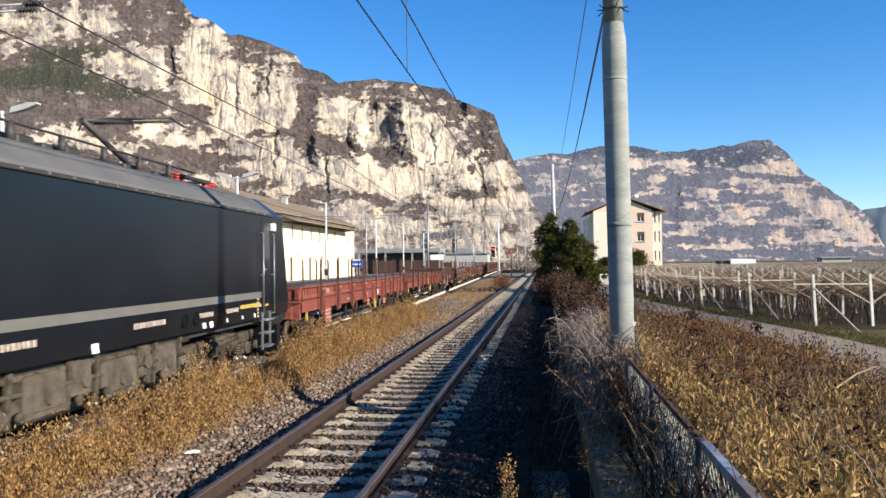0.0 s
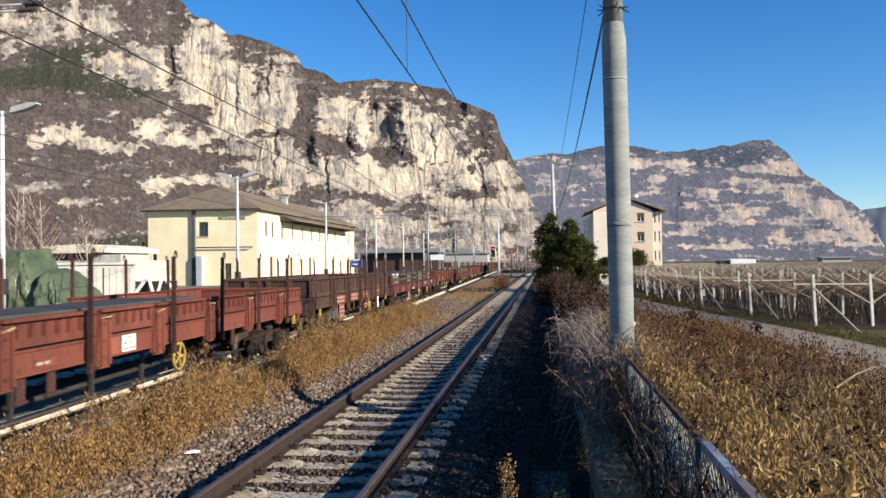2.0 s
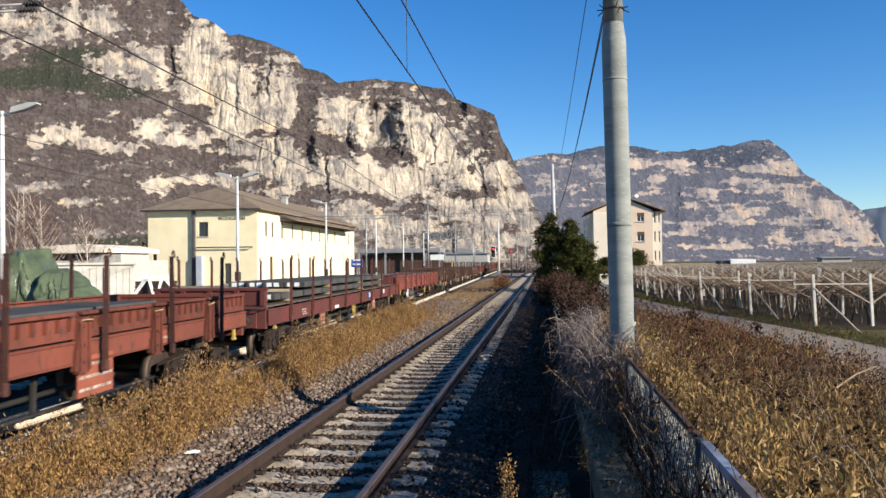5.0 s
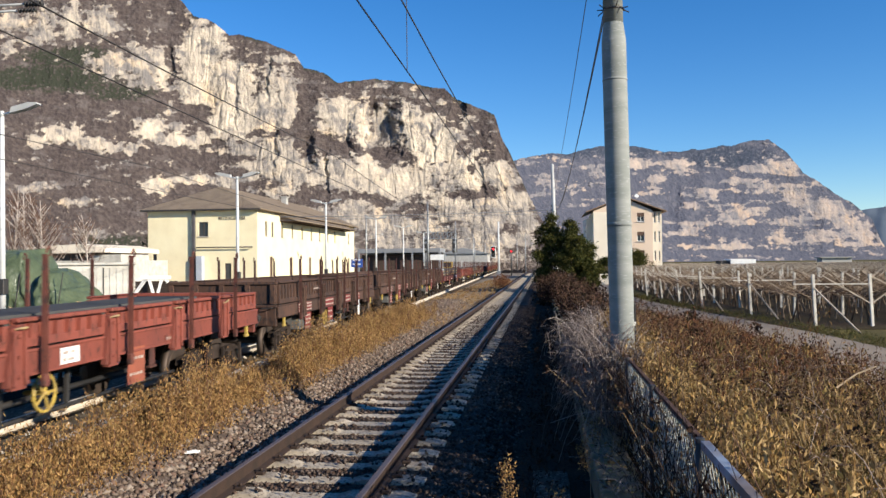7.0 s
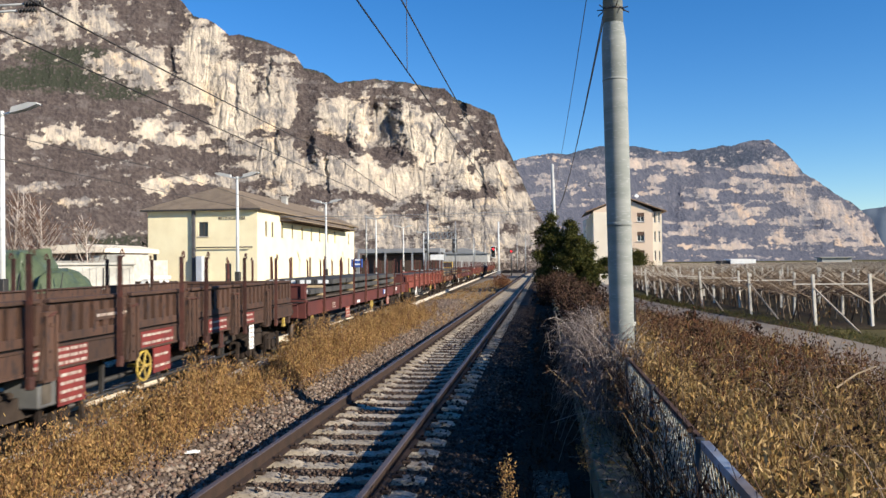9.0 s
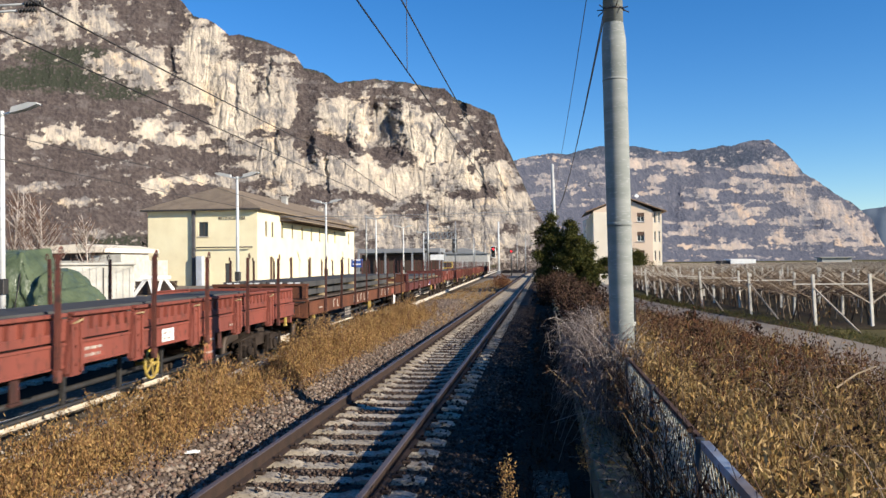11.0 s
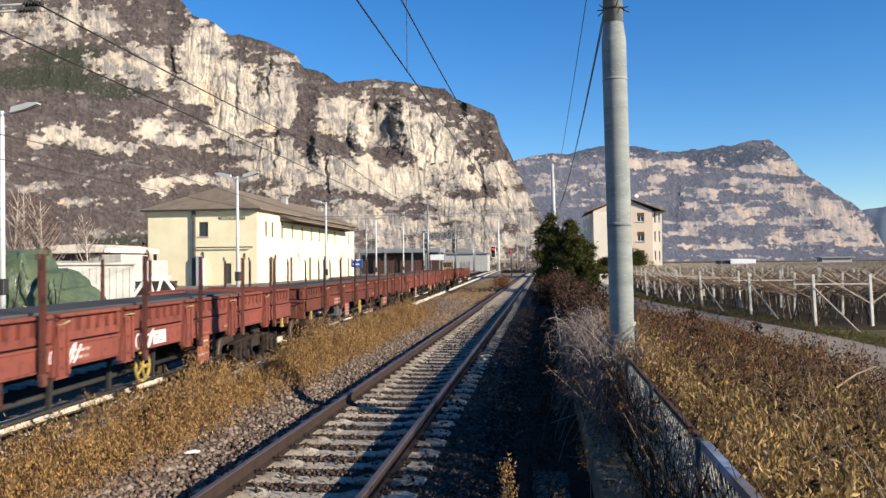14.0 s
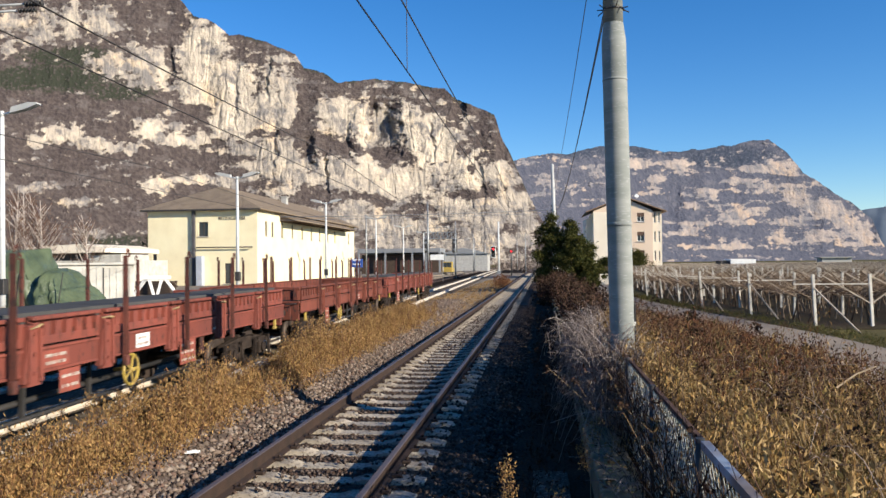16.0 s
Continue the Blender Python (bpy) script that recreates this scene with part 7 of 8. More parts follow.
def build_vineyard():
    bm = bmesh.new()
    box(bm, 8.3, 110, 31.0, 230, -0.47, -0.425)
    single("vineyard_ground", bm, M_SOIL, "dark bare soil under the vines", "soil", kind="structure")
    v = thing("vine_pergola", "pale posts, struts and arms of a vine pergola", "vine trellis")
    bm = bmesh.new()
    box(bm, -0.05, 0.05, -0.05, 0.05, 0, 1.98, 0.008)
    pm = mesh(bm, "post", M_VINEPOST)
    bm = bmesh.new()
    beam(bm, (0, 0, 1.45), (0.46, -2.95, 0.0), 0.045, 0.05)
    sm = mesh(bm, "strut", M_VINEARM)
    bm = bmesh.new()
    beam(bm, (0, 0, 0.85), (1.7, 0, 2.0), 0.035, 0.045)
    beam(bm, (0, 0, 0.85), (-1.7, 0, 2.0), 0.035, 0.045)
    am = mesh(bm, "pergola_arm", M_VINEARM)
    bm = bmesh.new()
    beam(bm, (0, 0, 1.61), (2.75, 0, 1.60), 0.04, 0.04)
    hm = mesh(bm, "cross_bar", M_VINEPOST)
    rows = [32.2, 38.9, 45.0, 50.2, 55.3, 59.9] + [64.6 + 4.7 * i for i in range(32)]
    first = [10.26, 9.56, 8.54, 8.2, 7.9, 7.5]
    stuff = []
    for i, y in enumerate(rows):
        x0 = first[i] if i < len(first) else 8.6 + (y - 60) * 0.02
        near = i < 12
        if near:
            part("post", pm, None, v, m=pose(x0, y, -0.43, random.uniform(-2, 2), random.uniform(-6, -2)))
            part("strut", sm, None, v, m=pose(x0 - 0.04, y - 0.05, -0.43, 0, 0, random.uniform(-3, 3)))
            part("cross_bar", hm, None, v, m=pose(x0 - 0.8, y - 0.05, -0.43))
        n = 20 if i < 20 else 30
        for k in range(n):
            x = x0 + 2.0 * (k + 1) + random.uniform(-0.1, 0.1)
            if near and k < 6:
                part("post", pm, None, v, m=pose(x, y, -0.43, random.uniform(-2, 2), random.uniform(-2, 2)))
                part("pergola_arm", am, None, v, m=pose(x, y, -0.43, 0, random.uniform(-4, 4), random.uniform(-5, 5)))
            else:
                stuff.append((x, y))
    s = np.array(stuff)
    z = np.zeros(len(s))
    P = lambda dx0, z0, dx1, z1: np.stack([np.stack([s[:, 0] + dx0, s[:, 1], z + z0], 1), np.stack([s[:, 0] + (dx0 + dx1) / 2, s[:, 1] + 0.02, z + (z0 + z1) / 2], 1), np.stack([s[:, 0] + dx1, s[:, 1], z + z1], 1)], 1)
    w = np.full(len(s), 0.05)
    vv, ff = join(strips(P(0, -0.43, 0, 1.6), w, w), strips(P(0, 0.42, 1.7, 1.57), w * 0.7, w * 0.7), strips(P(0, 0.42, -1.7, 1.57), w * 0.7, w * 0.7))
    soup("far_pergola", vv, ff, M_VINEARM, v, kind="stuff")
    # vine stems and canes
    pa, ca, wi = [], [], []
    for k in range(26):
        x0 = 8.5 + 2.0 * k
        for y in np.arange(45.0 if k < 1 else 33.0, 92.0 if k < 8 else 72.0, 0.85):
            x = x0 + RNG.normal() * 0.06
            b = RNG.normal(size=2) * 0.10
            pa.append([(x, y, -0.43), (x + b[0], y + b[1], 0.1), (x + b[0] * 1.5, y + b[1], 0.55)])
            for q in range(15):
                a = RNG.choice([-1, 1]) * RNG.uniform(0.15, 1.7)
                e = (x + a, y + RNG.normal() * 0.4, 0.45 + abs(a) * 0.62 + RNG.normal() * 0.16)
                ca.append([(x + b[0] * 1.5, y + b[1], 0.55), (x + a * 0.5, (y + e[1]) / 2 + RNG.normal() * 0.1, 0.55 + abs(a) * 0.25), e])
    for k in range(24):
        for a in (-1.7, -1.1, -0.5, 0.5, 1.1, 1.7):
            x = 8.5 + 2.0 * k + a
            wi.append([(x, 33 if k else 45, 0.42 + abs(a) * 0.67), (x, 80, 0.40 + abs(a) * 0.67), (x, 150, 0.42 + abs(a) * 0.67)])
    v1, f1 = strips(np.array(pa), np.full(len(pa), 0.045), np.full(len(pa), 0.025))
    v2, f2 = strips(np.array(ca), np.full(len(ca), 0.019), np.full(len(ca), 0.009))
    v3, f3 = strips(np.array(wi), np.full(len(wi), 0.006), np.full(len(wi), 0.006))
    soup("vines", *join((v1, f1), (v2, f2), (v3, f3)), M_VINES, None, "leafless brown vines trained along the pergola", "vines")


M_VINES = leaf_material("vine_cane", [(0.11, 0.072, 0.048), (0.06, 0.04, 0.03), (0.22, 0.16, 0.11), (0.32, 0.25, 0.18)], 0.9, 0.0)
build_vineyard()


# ---------------------------------------------------------------- weeds, brambles, ballast stones
M_GOLD = leaf_material("golden_weed", [(0.37, 0.215, 0.078), (0.22, 0.112, 0.046), (0.50, 0.32, 0.13), (0.13, 0.068, 0.032), (0.33, 0.23, 0.088), (0.25, 0.12, 0.056)], 0.85, 0.15)
M_FIELD = leaf_material("brown_field_weed", [(0.18, 0.118, 0.042), (0.075, 0.058, 0.024), (0.27, 0.175, 0.07), (0.05, 0.034, 0.018), (0.13, 0.12, 0.04), (0.21, 0.105, 0.045)], 0.85, 0.2)
M_DEEP = leaf_material("dark_bramble_leaf", [(0.028, 0.018, 0.014), (0.045, 0.028, 0.020), (0.06, 0.034, 0.022), (0.024, 0.021, 0.012)], 0.85, 0.1)
M_DARKTWIG = leaf_material("dark_twig", [(0.045, 0.03, 0.024), (0.025, 0.018, 0.015), (0.09, 0.06, 0.042)], 0.9, 0.0)
M_PALECANE = leaf_material("bleached_cane", [(0.60, 0.47, 0.32), (0.52, 0.40, 0.27)], 0.8, 0.0)
M_STRAW = leaf_material("dry_stem", [(0.34, 0.24, 0.12), (0.24, 0.15, 0.07), (0.42, 0.32, 0.19)], 0.9, 0.0)


def weeds(name, xy, z0, height, per, size, mat, label, spread=0.13, lean=0.16, stem_mat=None, base=0.05, aspect=0.42, steep=1.3, bunch=0.045, jitter=(0.55, 1.25)):
    """Upright dry weeds: stems with many small curled leaves."""
    n = len(xy)
    h = height * RNG.uniform(*jitter, n)
    z0 = np.broadcast_to(np.asarray(z0, float), (n,))
    b = np.column_stack([xy, z0])
    l = RNG.normal(size=(n, 2)) * lean
    top = b + np.column_stack([l * h[:, None], h])
    mid = (b + top) / 2 + np.column_stack([RNG.normal(size=(n, 2)) * 0.03, np.zeros(n)])
    stems = strips(np.stack([b, mid, top], 1), np.full(n, 0.0045), np.full(n, 0.002))
    # fewer, larger leaves on plants farther off
    near = np.clip(11.0 / np.maximum(xy[:, 1], 1), 0.45, 1.0)
    k = np.repeat(np.arange(n), np.maximum(6, per * near).astype(int))
    # side twigs, each with a bunch of leaves
    twigs = 7
    ts = np.sort(RNG.uniform(base, 1.0, (n, twigs)), 1)
    tw = b[:, None] + (top - b)[:, None] * ts[..., None] + RNG.normal(size=(n, twigs, 3)) * np.stack([spread * (1.25 - 0.9 * ts)] * 2 + [np.full((n, twigs), 0.03)], -1)
    q = RNG.integers(0, twigs, len(k))
    pts = tw[k, q] + RNG.normal(size=(len(k), 3)) * np.array([bunch, bunch, bunch * 1.3])
    pts[:, 2] = np.maximum(pts[:, 2], z0[k] + 0.02)
    v, f = leaves(pts, size / near[k] ** 0.35, -0.15, aspect=aspect, steep=steep)
    ob = soup(name, v, f, mat, None, label, "weeds")
    soup("stems", *stems, stem_mat or M_STRAW, ob, kind="part")
    return ob


def scatter(n, x0, x1, y0, y1, power=1.0):
    """More places near the low end of y."""
    y = y0 + (y1 - y0) * RNG.uniform(0, 1, n) ** power
    return np.column_stack([RNG.uniform(x0, x1, n), y])


def build_weeds():
    xy = scatter(7000, -6.9, -4.5, 5.5, 34, 1.35)
    left = -5.22 - 0.030 * xy[:, 1]
    xy = xy[xy[:, 0] > left]
    left = -5.22 - 0.030 * xy[:, 1]
    dens = np.array([noise.noise((x * 0.7, y * 0.35, 3.0)) + 0.8 * noise.noise((x * 2.6, y * 1.7, 8.0)) for x, y in xy])
    inner = np.clip((xy[:, 0] - left) / 0.8, 0.25, 1)
    edge = inner * np.clip((36 - xy[:, 1]) / 8, 0.1, 1)
    keep = RNG.uniform(size=len(xy)) < (0.95 + 0.9 * dens) * edge
    xy, inner, dens = xy[keep], inner[keep], dens[keep]
    hh = (0.55 + 0.55 * dens) * (1.12 - 0.12 * np.clip((xy[:, 1] - 9) / 8, 0, 1)) * (0.45 + 0.6 * inner)
    xy = xy * 0.93
    weeds("weeds_on_platform", xy, np.where(xy[:, 0] > -4.42, np.maximum(0.10 - (xy[:, 0] + 4.42) * 0.7, -0.23), 0.10), hh * 0.94, 125, 0.039, M_GOLD, "golden brown dry weeds overgrowing the platform", spread=0.09, aspect=0.27, steep=2.3, stem_mat=M_REDTWIG, bunch=0.04)
    far = scatter(1300, -6.9, -3.7, 29, 103, 1.0)
    weeds("low_weeds_far", far, -0.24, 0.22, 22, 0.06, M_GOLD, "sparse low dry weeds on the gravel farther along")
    wood = np.column_stack([RNG.uniform(-16, 5, 420), RNG.uniform(255, 400, 420)])
    weeds("far_scrub", wood, -0.8, 3.6, 60, 0.42, M_TWIG, "grey leafless scrub at the far end of the line", spread=0.8, stem_mat=M_TWIG, bunch=0.3)
    bush = np.concatenate([scatter(70, -4.4, -3.4, 72, 90), scatter(40, -5.6, -4.6, 88, 104)])
    weeds("track_shrubs", bush, -0.3, 0.95, 60, 0.09, M_RUSSET, "small brown leafless shrubs between the tracks", spread=0.25, stem_mat=M_REDTWIG)
    weeds("weeds_behind", scatter(700, 1.5, 5.4, -14, 2.2), -0.45, 1.0, 40, 0.07, M_OCHRE, "ochre dry weeds on waste ground", spread=0.15, lean=0.28, aspect=0.3, steep=2.4, stem_mat=M_REDTWIG)
    a = scatter(5200, 1.50, 6.4, 2.2, 32, 1.2)
    a = a[a[:, 0] < 5.2 + 1.2 * np.clip((a[:, 1] - 8) / 10, 0, 1)]
    n2 = np.array([noise.noise((x * 0.8, y * 0.5, 9.0)) for x, y in a])
    far_down = np.clip((a[:, 1] - 12) / 16, 0, 1)
    n3 = np.array([noise.noise((x * 2.4, y * 1.8, 5.0)) for x, y in a])
    h = (1.15 - 0.125 * (a[:, 0] - 1.2) - 0.30 * far_down) * (0.95 + 0.9 * n2 + 1.25 * n3)
    pick = RNG.uniform(size=len(a))
    pick = pick + 0.5 * n2 - 0.10 + 0.6 * np.clip((a[:, 1] - 8) / 7, 0, 1) - 0.26 * np.clip((a[:, 0] - 1.5) / 2.4, 0, 1) * np.clip((13 - a[:, 1]) / 5, 0, 1)
    for nm, m, lab, sel in (("field_weeds", M_FIELD, "dense brown and olive weeds on waste ground", (pick >= 0.55) & (pick < 0.86)), ("ochre_weeds", M_OCHRE, "ochre dry weeds on waste ground", pick < 0.55),
                            ("russet_weeds", M_RUSSET, "russet brown weeds on waste ground", pick >= 0.86)):
        weeds(nm, a[sel], -0.45, np.maximum(h[sel], 0.3), 66, 0.060, m, lab, spread=0.15, lean=0.28, aspect=0.25, steep=2.6, stem_mat=M_REDTWIG, bunch=0.05)
    b = scatter(1900, 1.2, 4.8, 9.5, 36, 1.0)
    b = b[b[:, 0] < 5.6 - 0.07 * b[:, 1] + 0.8 * RNG.uniform(size=len(b))]
    weeds("dark_scrub", b, -0.45, 1.05, 34, 0.05, M_DEEP, "dark purplish scrub before the lane", spread=0.2, lean=0.3, stem_mat=M_REDTWIG)
    n = 2400
    p = scatter(n, 1.3, 5.6, 2.5, 26, 1.3)
    L = RNG.uniform(0.6, 1.3, n) * (1.2 - 0.12 * (p[:, 0] - 1.2))
    q = np.column_stack([p, np.full(n, -0.45)])
    d = np.column_stack([RNG.normal(size=(n, 2)) * 0.4, np.ones(n)])
    e = q + d * L[:, None]
    v, f = strips(np.stack([q, (q + e) / 2 + RNG.normal(size=(n, 3)) * 0.05, e], 1), np.full(n, 0.004), np.full(n, 0.002))
    # arching bramble stems, and green grass showing low between the weeds
    m = 170
    s0 = np.column_stack([RNG.uniform(1.3, 4.6, m), RNG.uniform(4, 15, m), np.full(m, 0.1)])
    d0 = np.column_stack([RNG.normal(size=(m, 2)) * 0.7, np.zeros(m)])
    tt = np.linspace(0, 1, 7)[None, :, None]
    arch = s0[:, None] + d0[:, None] * tt + np.array([0, 0, 1.0]) * (RNG.uniform(0.9, 1.9, (m, 1, 1)) * tt * (1.15 - tt))
    soup("bramble_stems", *strips(arch, np.full(m, 0.006), np.full(m, 0.003)), M_TWIG, None, "arching bramble stems over the weeds", "brambles")
    g = scatter(420, 2.6, 5.2, 3.5, 12, 1.0)
    weeds("green_grass", g, -0.45, 0.62, 70, 0.07, M_GREENGRASS, "patches of green grass among the dry weeds", spread=0.12, aspect=0.16, steep=3.0)
    yy = RNG.uniform(14, 62, 900)
    edge = np.interp(yy, [14, 20, 29, 37, 46, 55, 75], [9.92, 9.9, 9.4, 8.45, 7.4, 6.5, 6.8])
    g = np.column_stack([edge + RNG.uniform(0.0, 1.2, 900), yy])
    weeds("verge_grass", g, -0.45, 0.09, 30, 0.08, M_GREENGRASS, "short green grass along the lane's verge", spread=0.16, aspect=0.2, steep=1.5)
    # dark seed heads on a few tall stalks
    tall = np.argsort(-e[:, 2])[:150]
    hv, hf = leaves((e[tall][:, None] + RNG.normal(size=(150, 16, 3)) * 0.022).reshape(-1, 3), 0.035, 0.2, aspect=0.6)
    soup("seed_heads", hv, hf, M_DEEP, None, "dark dried seed heads on tall stalks", "weeds")
    e = np.array([[3.53, 14.0, 0.98], [2.44, 14.0, 1.17], [2.30, 13.0, 1.25], [4.3, 14.0, 0.66], [2.2, 12.4, 1.08]])
    n = len(e)
    p = e * np.array([1, 1, 0]) + np.column_stack([RNG.normal(size=(n, 2)) * 0.12, np.full(n, -0.4)])
    sv, sf = strips(np.stack([p, (p + e) / 2, e], 1), np.full(n, 0.006), np.full(n, 0.004))
    hv, hf = leaves((e[:, None] + RNG.normal(size=(n, 34, 3)) * np.array([0.06, 0.06, 0.04])).reshape(-1, 3), 0.07, 0.2, aspect=0.6)
    soup("tall_seed_heads", *join((sv, sf), (hv, hf)), M_DEEP, None, "clustered black seed heads on tall stems", "weeds")
    a0, a1 = np.array([2.86, 8.4, 0.84]), np.array([3.24, 8.4, 1.05])
    soup("fallen_cane", *strips(np.array([[a0, (a0 + a1) / 2 + np.array([0, 0, 0.03]), a1]]), [0.012], [0.008]), M_PALECANE, None, "pale broken cane leaning on the weeds", "cane")
    soup("dry_stalks", v, f, M_STRAW, None, "pale dry stalks standing in the weeds", "weeds")


M_GREENGRASS = leaf_material("green_grass_blade", [(0.088, 0.086, 0.030), (0.066, 0.066, 0.023), (0.15, 0.125, 0.05)], 0.85, 0.2)
M_OCHRE = leaf_material("ochre_weed", [(0.38, 0.235, 0.085), (0.19, 0.11, 0.044), (0.50, 0.35, 0.165), (0.085, 0.052, 0.026), (0.27, 0.20, 0.075)], 0.85, 0.22)
M_RUSSET = leaf_material("russet_leaf", [(0.15, 0.065, 0.03), (0.07, 0.033, 0.02), (0.22, 0.10, 0.045)], 0.9, 0.15)
build_weeds()


def build_brambles():
    """A tangle of arching leafless canes over the fence."""
    n = 1700
    y = RNG.uniform(9.6, 17, n)
    x = RNG.normal(0.88, 0.20, n)
    b = np.column_stack([x, y, RNG.uniform(0.0, 0.9, n)])
    a = RNG.uniform(0, 6.283, n)
    L = RNG.uniform(0.3, 1.1, n)
    d = np.column_stack([np.cos(a) * L * 0.55 - 0.04, np.sin(a) * L, RNG.uniform(0.1, 0.75, n)])
    m = b + d * 0.6 + np.array([0, 0, 0.22])
    e = b + d + np.column_stack([np.zeros(n), np.zeros(n), -RNG.uniform(0.0, 0.9, n)])
    t = np.linspace(0, 1, 6)[None, :, None]
    paths = (1 - t) ** 2 * b[:, None] + 2 * t * (1 - t) * m[:, None] + t ** 2 * e[:, None]
    v1 = strips(paths, np.full(n, 0.006), np.full(n, 0.0025))
    k = RNG.integers(0, n, 3600)
    j = RNG.integers(1, 6, 3600)
    s0 = paths[k, j]
    s1 = s0 + RNG.normal(size=(3600, 3)) * 0.11
    v2 = strips(np.stack([s0, (s0 + s1) / 2 + RNG.normal(size=(3600, 3)) * 0.02, s1], 1), np.full(3600, 0.003), np.full(3600, 0.0015))
    soup("bramble_canes", *join(v1, v2), M_TWIG, None, "tangle of leafless grey canes hanging over the fence", "brambles")
    # twigs grown through the near fence
    n = 2400
    b = np.column_stack([RNG.normal(1.0, 0.09, n), RNG.uniform(2.5, 10.5, n), RNG.uniform(-0.4, 0.75, n)])
    e = b + np.column_stack([RNG.normal(size=n) * 0.10, RNG.normal(size=n) * 0.22, RNG.uniform(0.05, 0.5, n)])
    v, f = strips(np.stack([b, (b + e) / 2 + RNG.normal(size=(n, 3)) * 0.04, e], 1), np.full(n, 0.0045), np.full(n, 0.002))
    soup("fence_twigs", v, f, M_DARKTWIG, None, "dark leafless twigs grown through the wire fence", "brambles")
    # dead leaves and trailing twigs on the wall's coping
    n = 1500
    p = np.column_stack([RNG.uniform(0.52, 0.90, n), RNG.uniform(3, 16, n), RNG.uniform(0.03, 0.05, n)])
    bare = np.array([noise.noise((a * 3, b * 1.3, 2.0)) for a, b, _ in p])
    soup("fallen_leaves", *leaves(p[bare > -0.05], 0.055, 0.0, aspect=0.5, steep=0.25), M_OCHRE, None, "dead leaves lying on the low wall", "leaves")
    n = 260
    b = np.column_stack([RNG.uniform(0.55, 0.92, n), RNG.uniform(3, 13, n), RNG.uniform(0.02, 0.10, n)])
    e = b + np.column_stack([RNG.normal(size=n) * 0.14, RNG.normal(size=n) * 0.3, RNG.uniform(-0.03, 0.14, n)])
    v, f = strips(np.stack([b, (b + e) / 2 + np.array([0, 0, 0.05]), e], 1), np.full(n, 0.004), np.full(n, 0.002))
    soup("trailing_twigs", v, f, M_TWIG, None, "loose twigs trailing over the low wall", "brambles")
    # dark hedge along the wall towards the trees
    xy = scatter(2700, 0.95, 1.45, 16.5, 66, 1.1)
    weeds("hedge", xy, -0.45, 1.70, 46, 0.085, M_DEEP, "dark leafless hedge along the trackside wall", spread=0.24, stem_mat=M_REDTWIG, aspect=0.5, jitter=(0.72, 1.12))
    xy = scatter(1000, -0.1, 1.2, 46, 112, 1.0)
    weeds("track_hedge", xy, -0.45, 1.45, 46, 0.11, M_DEEP, "dark tangled growth beside the far track", spread=0.26, stem_mat=M_REDTWIG, aspect=0.5, jitter=(0.6, 1.15))
    xy = scatter(240, 1.3, 2.2, 18, 60, 1.0)
    weeds("russet_shrubs", xy, -0.45, 1.25, 40, 0.06, M_DEEP, "russet winter shrubs along the fence", spread=0.25, stem_mat=M_REDTWIG)
    xy = scatter(220, -0.25, 0.45, 4, 40, 1.2)
    weeds("wall_foot_weeds", xy, -0.4, 0.32, 30, 0.05, M_DEEP, "dark weeds at the foot of the wall", spread=0.12, stem_mat=M_DEEP)
    xy = np.array([[-0.26, 5.3], [-0.21, 5.36], [0.09, 5.3], [0.42, 7.6]])
    weeds("lit_weed_tips", xy, -0.35, np.array([1.10, 0.98, 0.98, 0.9]), 300, 0.021, M_GOLD, "single golden weeds at the edge of the ballast", spread=0.035, lean=0.05, base=0.55, jitter=(0.98, 1.02), bunch=0.03)
    xy = scatter(480, 1.03, 1.16, -13.5, 17.5, 1.0)
    weeds("fence_ivy", xy, -0.45, 1.40, 150, 0.058, M_OCHRE, "faded dead growth behind the wire fence", spread=0.05, lean=0.03, stem_mat=M_REDTWIG, aspect=0.34, steep=2.0, base=0.25, jitter=(0.88, 1.03))
    xy = scatter(940, 1.14, 1.45, -14, 17.5, 1.0)
    weeds("fence_weeds", xy, -0.45, 1.50, 190, 0.055, M_OCHRE, "dense dry weeds leaning on the wire fence", spread=0.10, lean=0.06, stem_mat=M_REDTWIG, aspect=0.25, steep=2.5, jitter=(0.85, 1.06))


build_brambles()


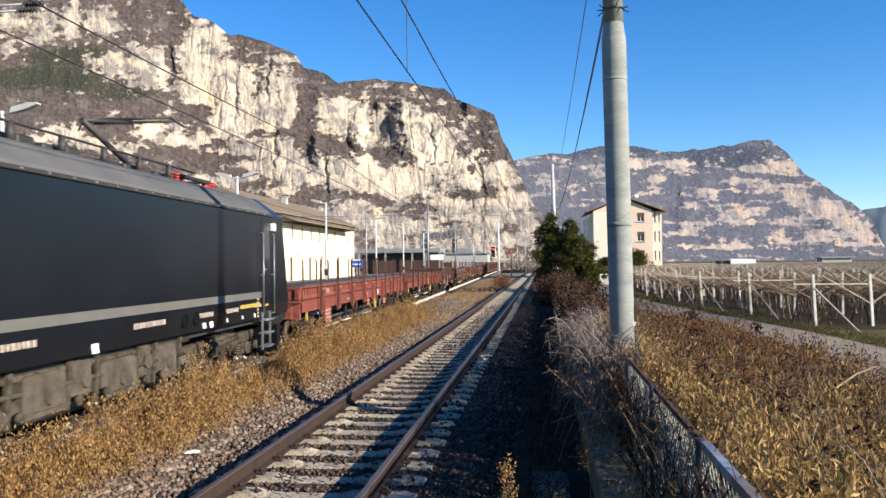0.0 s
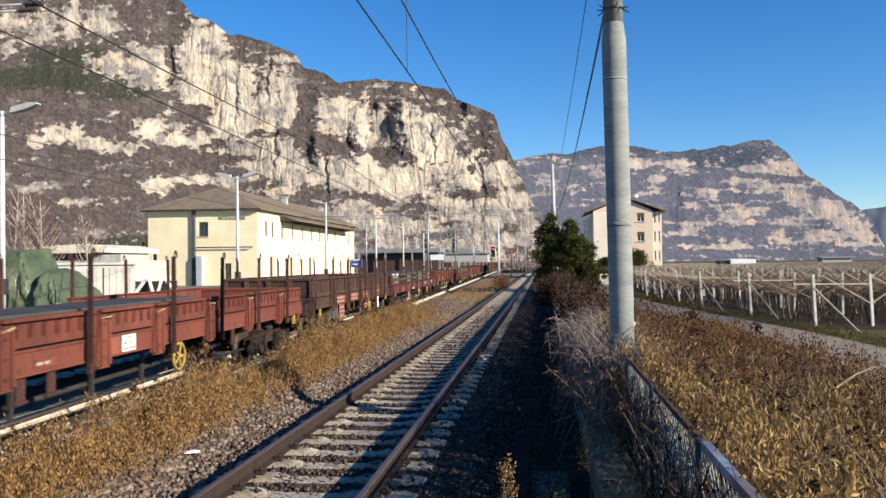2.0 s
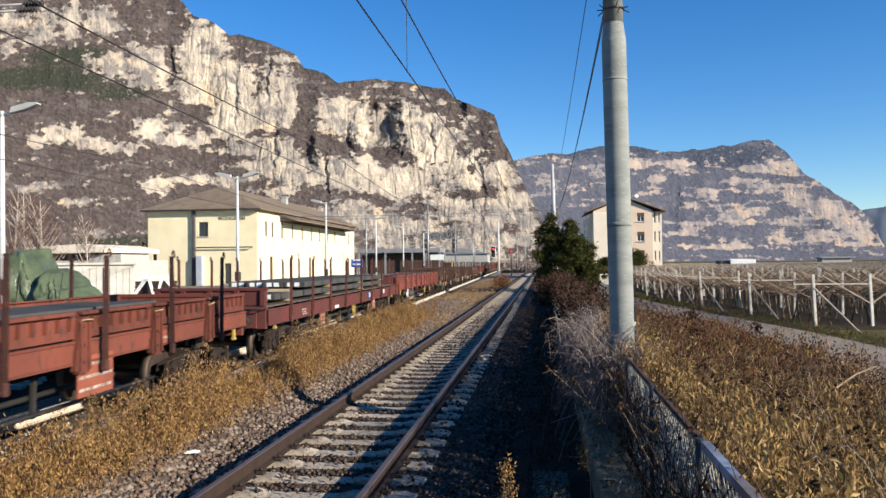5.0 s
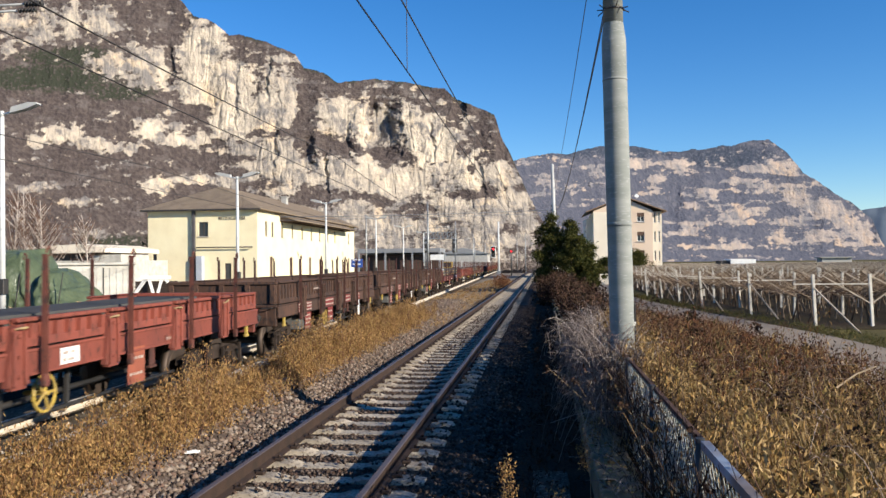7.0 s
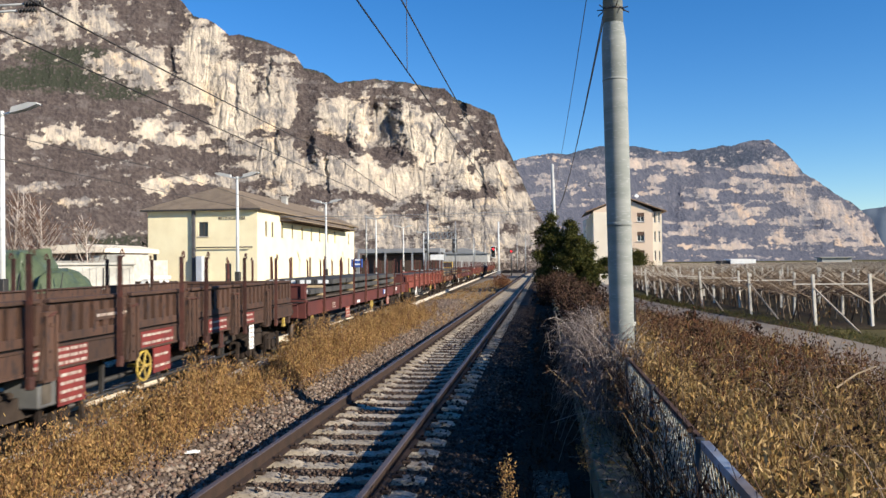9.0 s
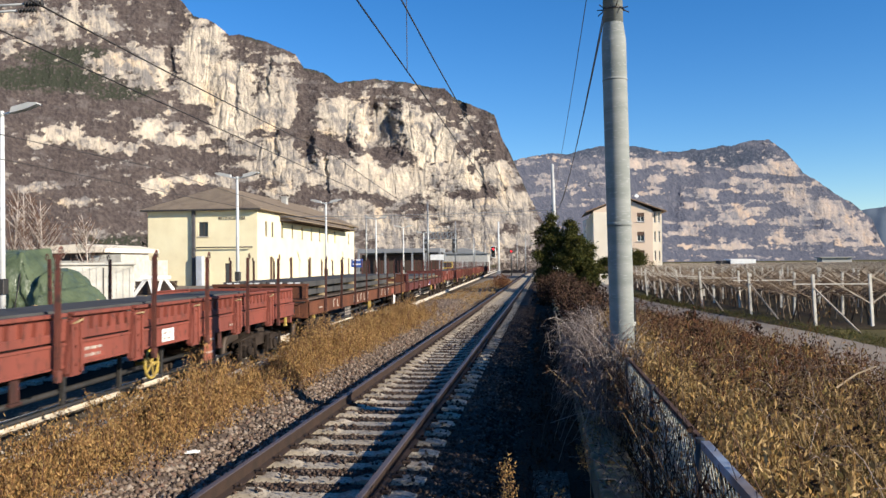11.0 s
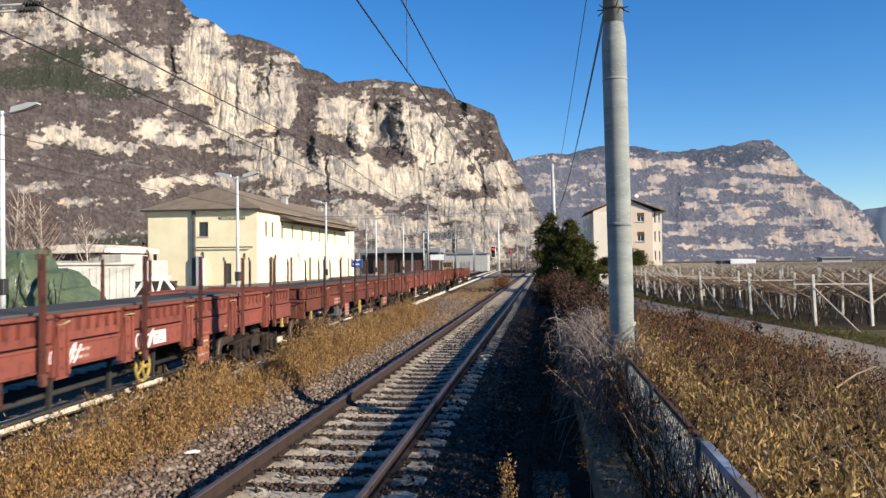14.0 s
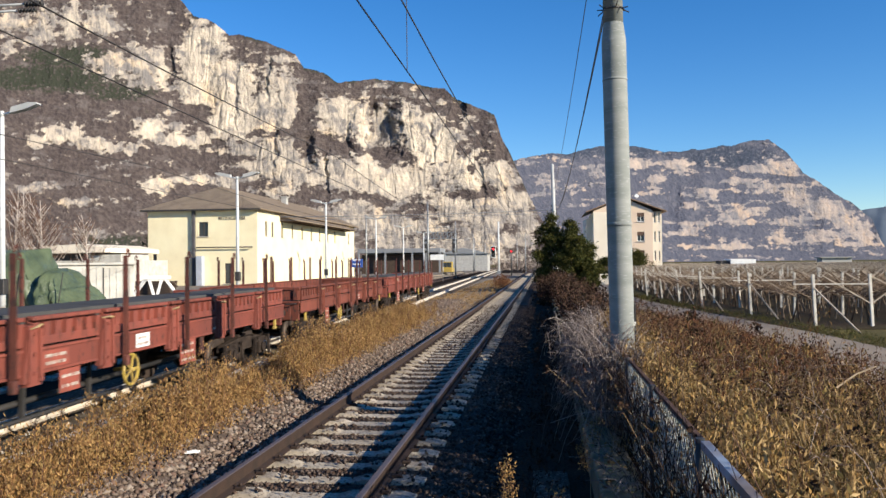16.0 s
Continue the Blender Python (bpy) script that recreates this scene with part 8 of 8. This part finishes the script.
def build_stones():
    """Ballast stones between and beside the sleepers."""
    n = 70000
    y = 4.5 + 40 * RNG.uniform(0, 1, n) ** 1.9
    x = RNG.uniform(-6.0, -0.15, n)
    off = np.abs(x - TRACK_X)
    ph = ((y - 3.65) / 0.61 + 0.5) % 1.0 - 0.5
    on = (np.abs(ph) * 0.61 < 0.15) & (off < 1.17)
    keep = ~on | (RNG.uniform(size=n) < 0.11)
    near_rail = np.abs(off - RAIL_HALF) < 0.09
    keep &= ~near_rail & (x > LINE_X + 1.80 - 0.03 * y)
    x, y, off, on = x[keep], y[keep], off[keep], on[keep]
    n = len(x)
    z = np.where(off < 1.55, -0.225, -0.225 - (off - 1.55) * 0.36) + RNG.uniform(-0.012, 0.02, n)
    z = np.where(x < -3.94, np.maximum(z, np.minimum(0.10, -0.235 + (-3.96 - x) * 0.72)) + RNG.uniform(0.0, 0.03, n), z)
    z = np.where(on, -0.165, z)
    c = np.column_stack([x, y, z])
    r = RNG.uniform(0.016, 0.036, n) * np.where(x < -3.2, 1.45, 1.0)
    octa = np.array([(1, 0, 0), (-1, 0, 0), (0, 1, 0), (0, -1, 0), (0, 0, 1), (0, 0, -1)], float)
    v = octa[None] * RNG.uniform(0.6, 1.25, (n, 6, 1)) + RNG.normal(size=(n, 6, 3)) * 0.22
    a = RNG.uniform(0, 6.283, n)
    ca, sa = np.cos(a), np.sin(a)
    v = np.stack([v[..., 0] * ca[:, None] - v[..., 1] * sa[:, None], v[..., 0] * sa[:, None] + v[..., 1] * ca[:, None], v[..., 2] * 0.8], -1)
    v = v * r[:, None, None] + c[:, None]
    f = np.array([(0, 2, 4), (2, 1, 4), (1, 3, 4), (3, 0, 4), (2, 0, 5), (1, 2, 5), (3, 1, 5), (0, 3, 5)])
    for nm, m, lab, sel in (("ballast_stones", M_STONE, "loose brownish ballast stones, colour darkened for the wall's shade", x > -3.2), ("gravel_stones", M_GRAVEL, "loose reddish grey gravel beside the weeds", x <= -3.2)):
        q = v[sel]
        soup(nm, q.reshape(-1, 3), (np.arange(len(q))[:, None, None] * 6 + f[None]).reshape(-1, 3), m, None, lab, "ballast")


build_stones()


def build_rail_stones():
    """Pale stones and dirt lying along the train's track."""
    n = 1500
    y = RNG.uniform(6, 46, n)
    off = np.where(RNG.uniform(size=n) < 0.5, RNG.normal(0.95, 0.10, n), RNG.uniform(-0.6, 1.7, n))
    x = LINE_X - 0.03 * y + off
    z = LINE_Z - 0.165 + RNG.uniform(0.0, 0.03, n)
    r = RNG.uniform(0.02, 0.055, n)
    octa = np.array([(1, 0, 0), (-1, 0, 0), (0, 1, 0), (0, -1, 0), (0, 0, 1), (0, 0, -1)], float)
    v = (octa[None] * RNG.uniform(0.6, 1.3, (n, 6, 1)) + RNG.normal(size=(n, 6, 3)) * 0.2) * r[:, None, None] + np.column_stack([x, y, z])[:, None]
    f = np.array([(0, 2, 4), (2, 1, 4), (1, 3, 4), (3, 0, 4), (2, 0, 5), (1, 2, 5), (3, 1, 5), (0, 3, 5)])
    soup("track_side_stones", v.reshape(-1, 3), (np.arange(n)[:, None, None] * 6 + f[None]).reshape(-1, 3), M_PALESTONE, None, "pale stones lying along the polished rails", "stones")


M_PALESTONE = leaf_material("pale_stone", [(0.55, 0.50, 0.42), (0.38, 0.33, 0.27), (0.24, 0.20, 0.16), (0.64, 0.60, 0.52)], 0.9, 0.0)
build_rail_stones()


def build_litter():
    """Ground strip darkened as the wall's shade, pale stones on the platform, a scrap of paper."""
    bm = bmesh.new()
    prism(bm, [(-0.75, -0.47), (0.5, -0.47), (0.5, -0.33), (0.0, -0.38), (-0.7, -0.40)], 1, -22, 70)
    single("leaf_mould", bm, M_WALLSHADE, "dark ground strip along the wall foot, shade put into its colour", "soil", kind="structure")
    for x, y, r in ((-5.62, 10.4, 0.10), (-5.75, 11.6, 0.08), (-5.55, 12.6, 0.12), (-5.9, 13.9, 0.14), (-5.8, 15.2, 0.09), (-5.7, 9.6, 0.07), (-5.95, 16.8, 0.12), (-6.0, 18.4, 0.1)):
        bm = bmesh.new()
        bmesh.ops.create_icosphere(bm, subdivisions=2, radius=r)
        for v in bm.verts:
            v.co *= 1 + 0.35 * noise.noise(v.co * 9 + Vector((x, y, 0)))
            v.co.z *= 0.55
        single("stone", bm, M_KERB, "pale broken edge stone on the platform", "stone", "broken stones on the platform", m=pose(x * 0.93, y * 0.93, 0.11))
    bm = bmesh.new()
    n = 6
    g = [[bm.verts.new((i * 0.035, j * 0.022, 0.03 * noise.noise((i * 0.7, j * 0.9, 2.0)) + 0.02)) for j in range(n)] for i in range(n)]
    for i in range(n - 1):
        for j in range(n - 1):
            bm.faces.new((g[i][j], g[i + 1][j], g[i + 1][j + 1], g[i][j + 1]))
    ob = single("paper_scrap", bm, M_WHITE, "crumpled white paper scrap lying on ballast", "litter", m=pose(-4.14, 8.97, -0.09, 0, 0, 30))
    ob.modifiers.new("thick", "SOLIDIFY").thickness = 0.004


# near-black ground colour that carries the shade beside the wall
M_WALLSHADE = material("leaf_mould", (0.042, 0.032, 0.024), (0.026, 0.021, 0.017), 3.0, 0.95, fine=30, c3=(0.070, 0.048, 0.03), bump=0.9, bump_dist=0.03, coord="World")
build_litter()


# ---------------------------------------------------------------- what moves
def motions():
    def run(ob, y):
        walk(ob, [(0.5 * i, LINE @ pose(0, y - travelled(0.5 * i), 0)) for i in range(33)])
    run(LOCO, LOCO_Y)
    for w, y in TRAIN:
        run(w, y)
    # wheelsets roll; those in the same place on their bogies turn alike
    rolled = {}
    for top in [LOCO] + [w for w, y in TRAIN]:
        for ob in top.children_recursive:
            if not ob.name.startswith("wheelset"):
                continue
            place = ob.matrix_basis.translation.copy()
            key = (round(place.y, 2), round(place.z, 2))
            if key not in rolled:
                radius = place.z * (0.93 if top is LOCO else 1.0)
                walk(ob, [(i / FPS, Matrix.Translation(place) @ pose(0, 0, 0, math.degrees(travelled(i / FPS) / radius) % 360)) for i in range(16 * FPS + 1)])
                rolled[key] = ob
            else:
                ob.rotation_mode = "QUATERNION"
                keys = ob.animation_data_create()
                keys.action = rolled[key].animation_data.action
                keys.action_slot = rolled[key].animation_data.action_slot


motions()
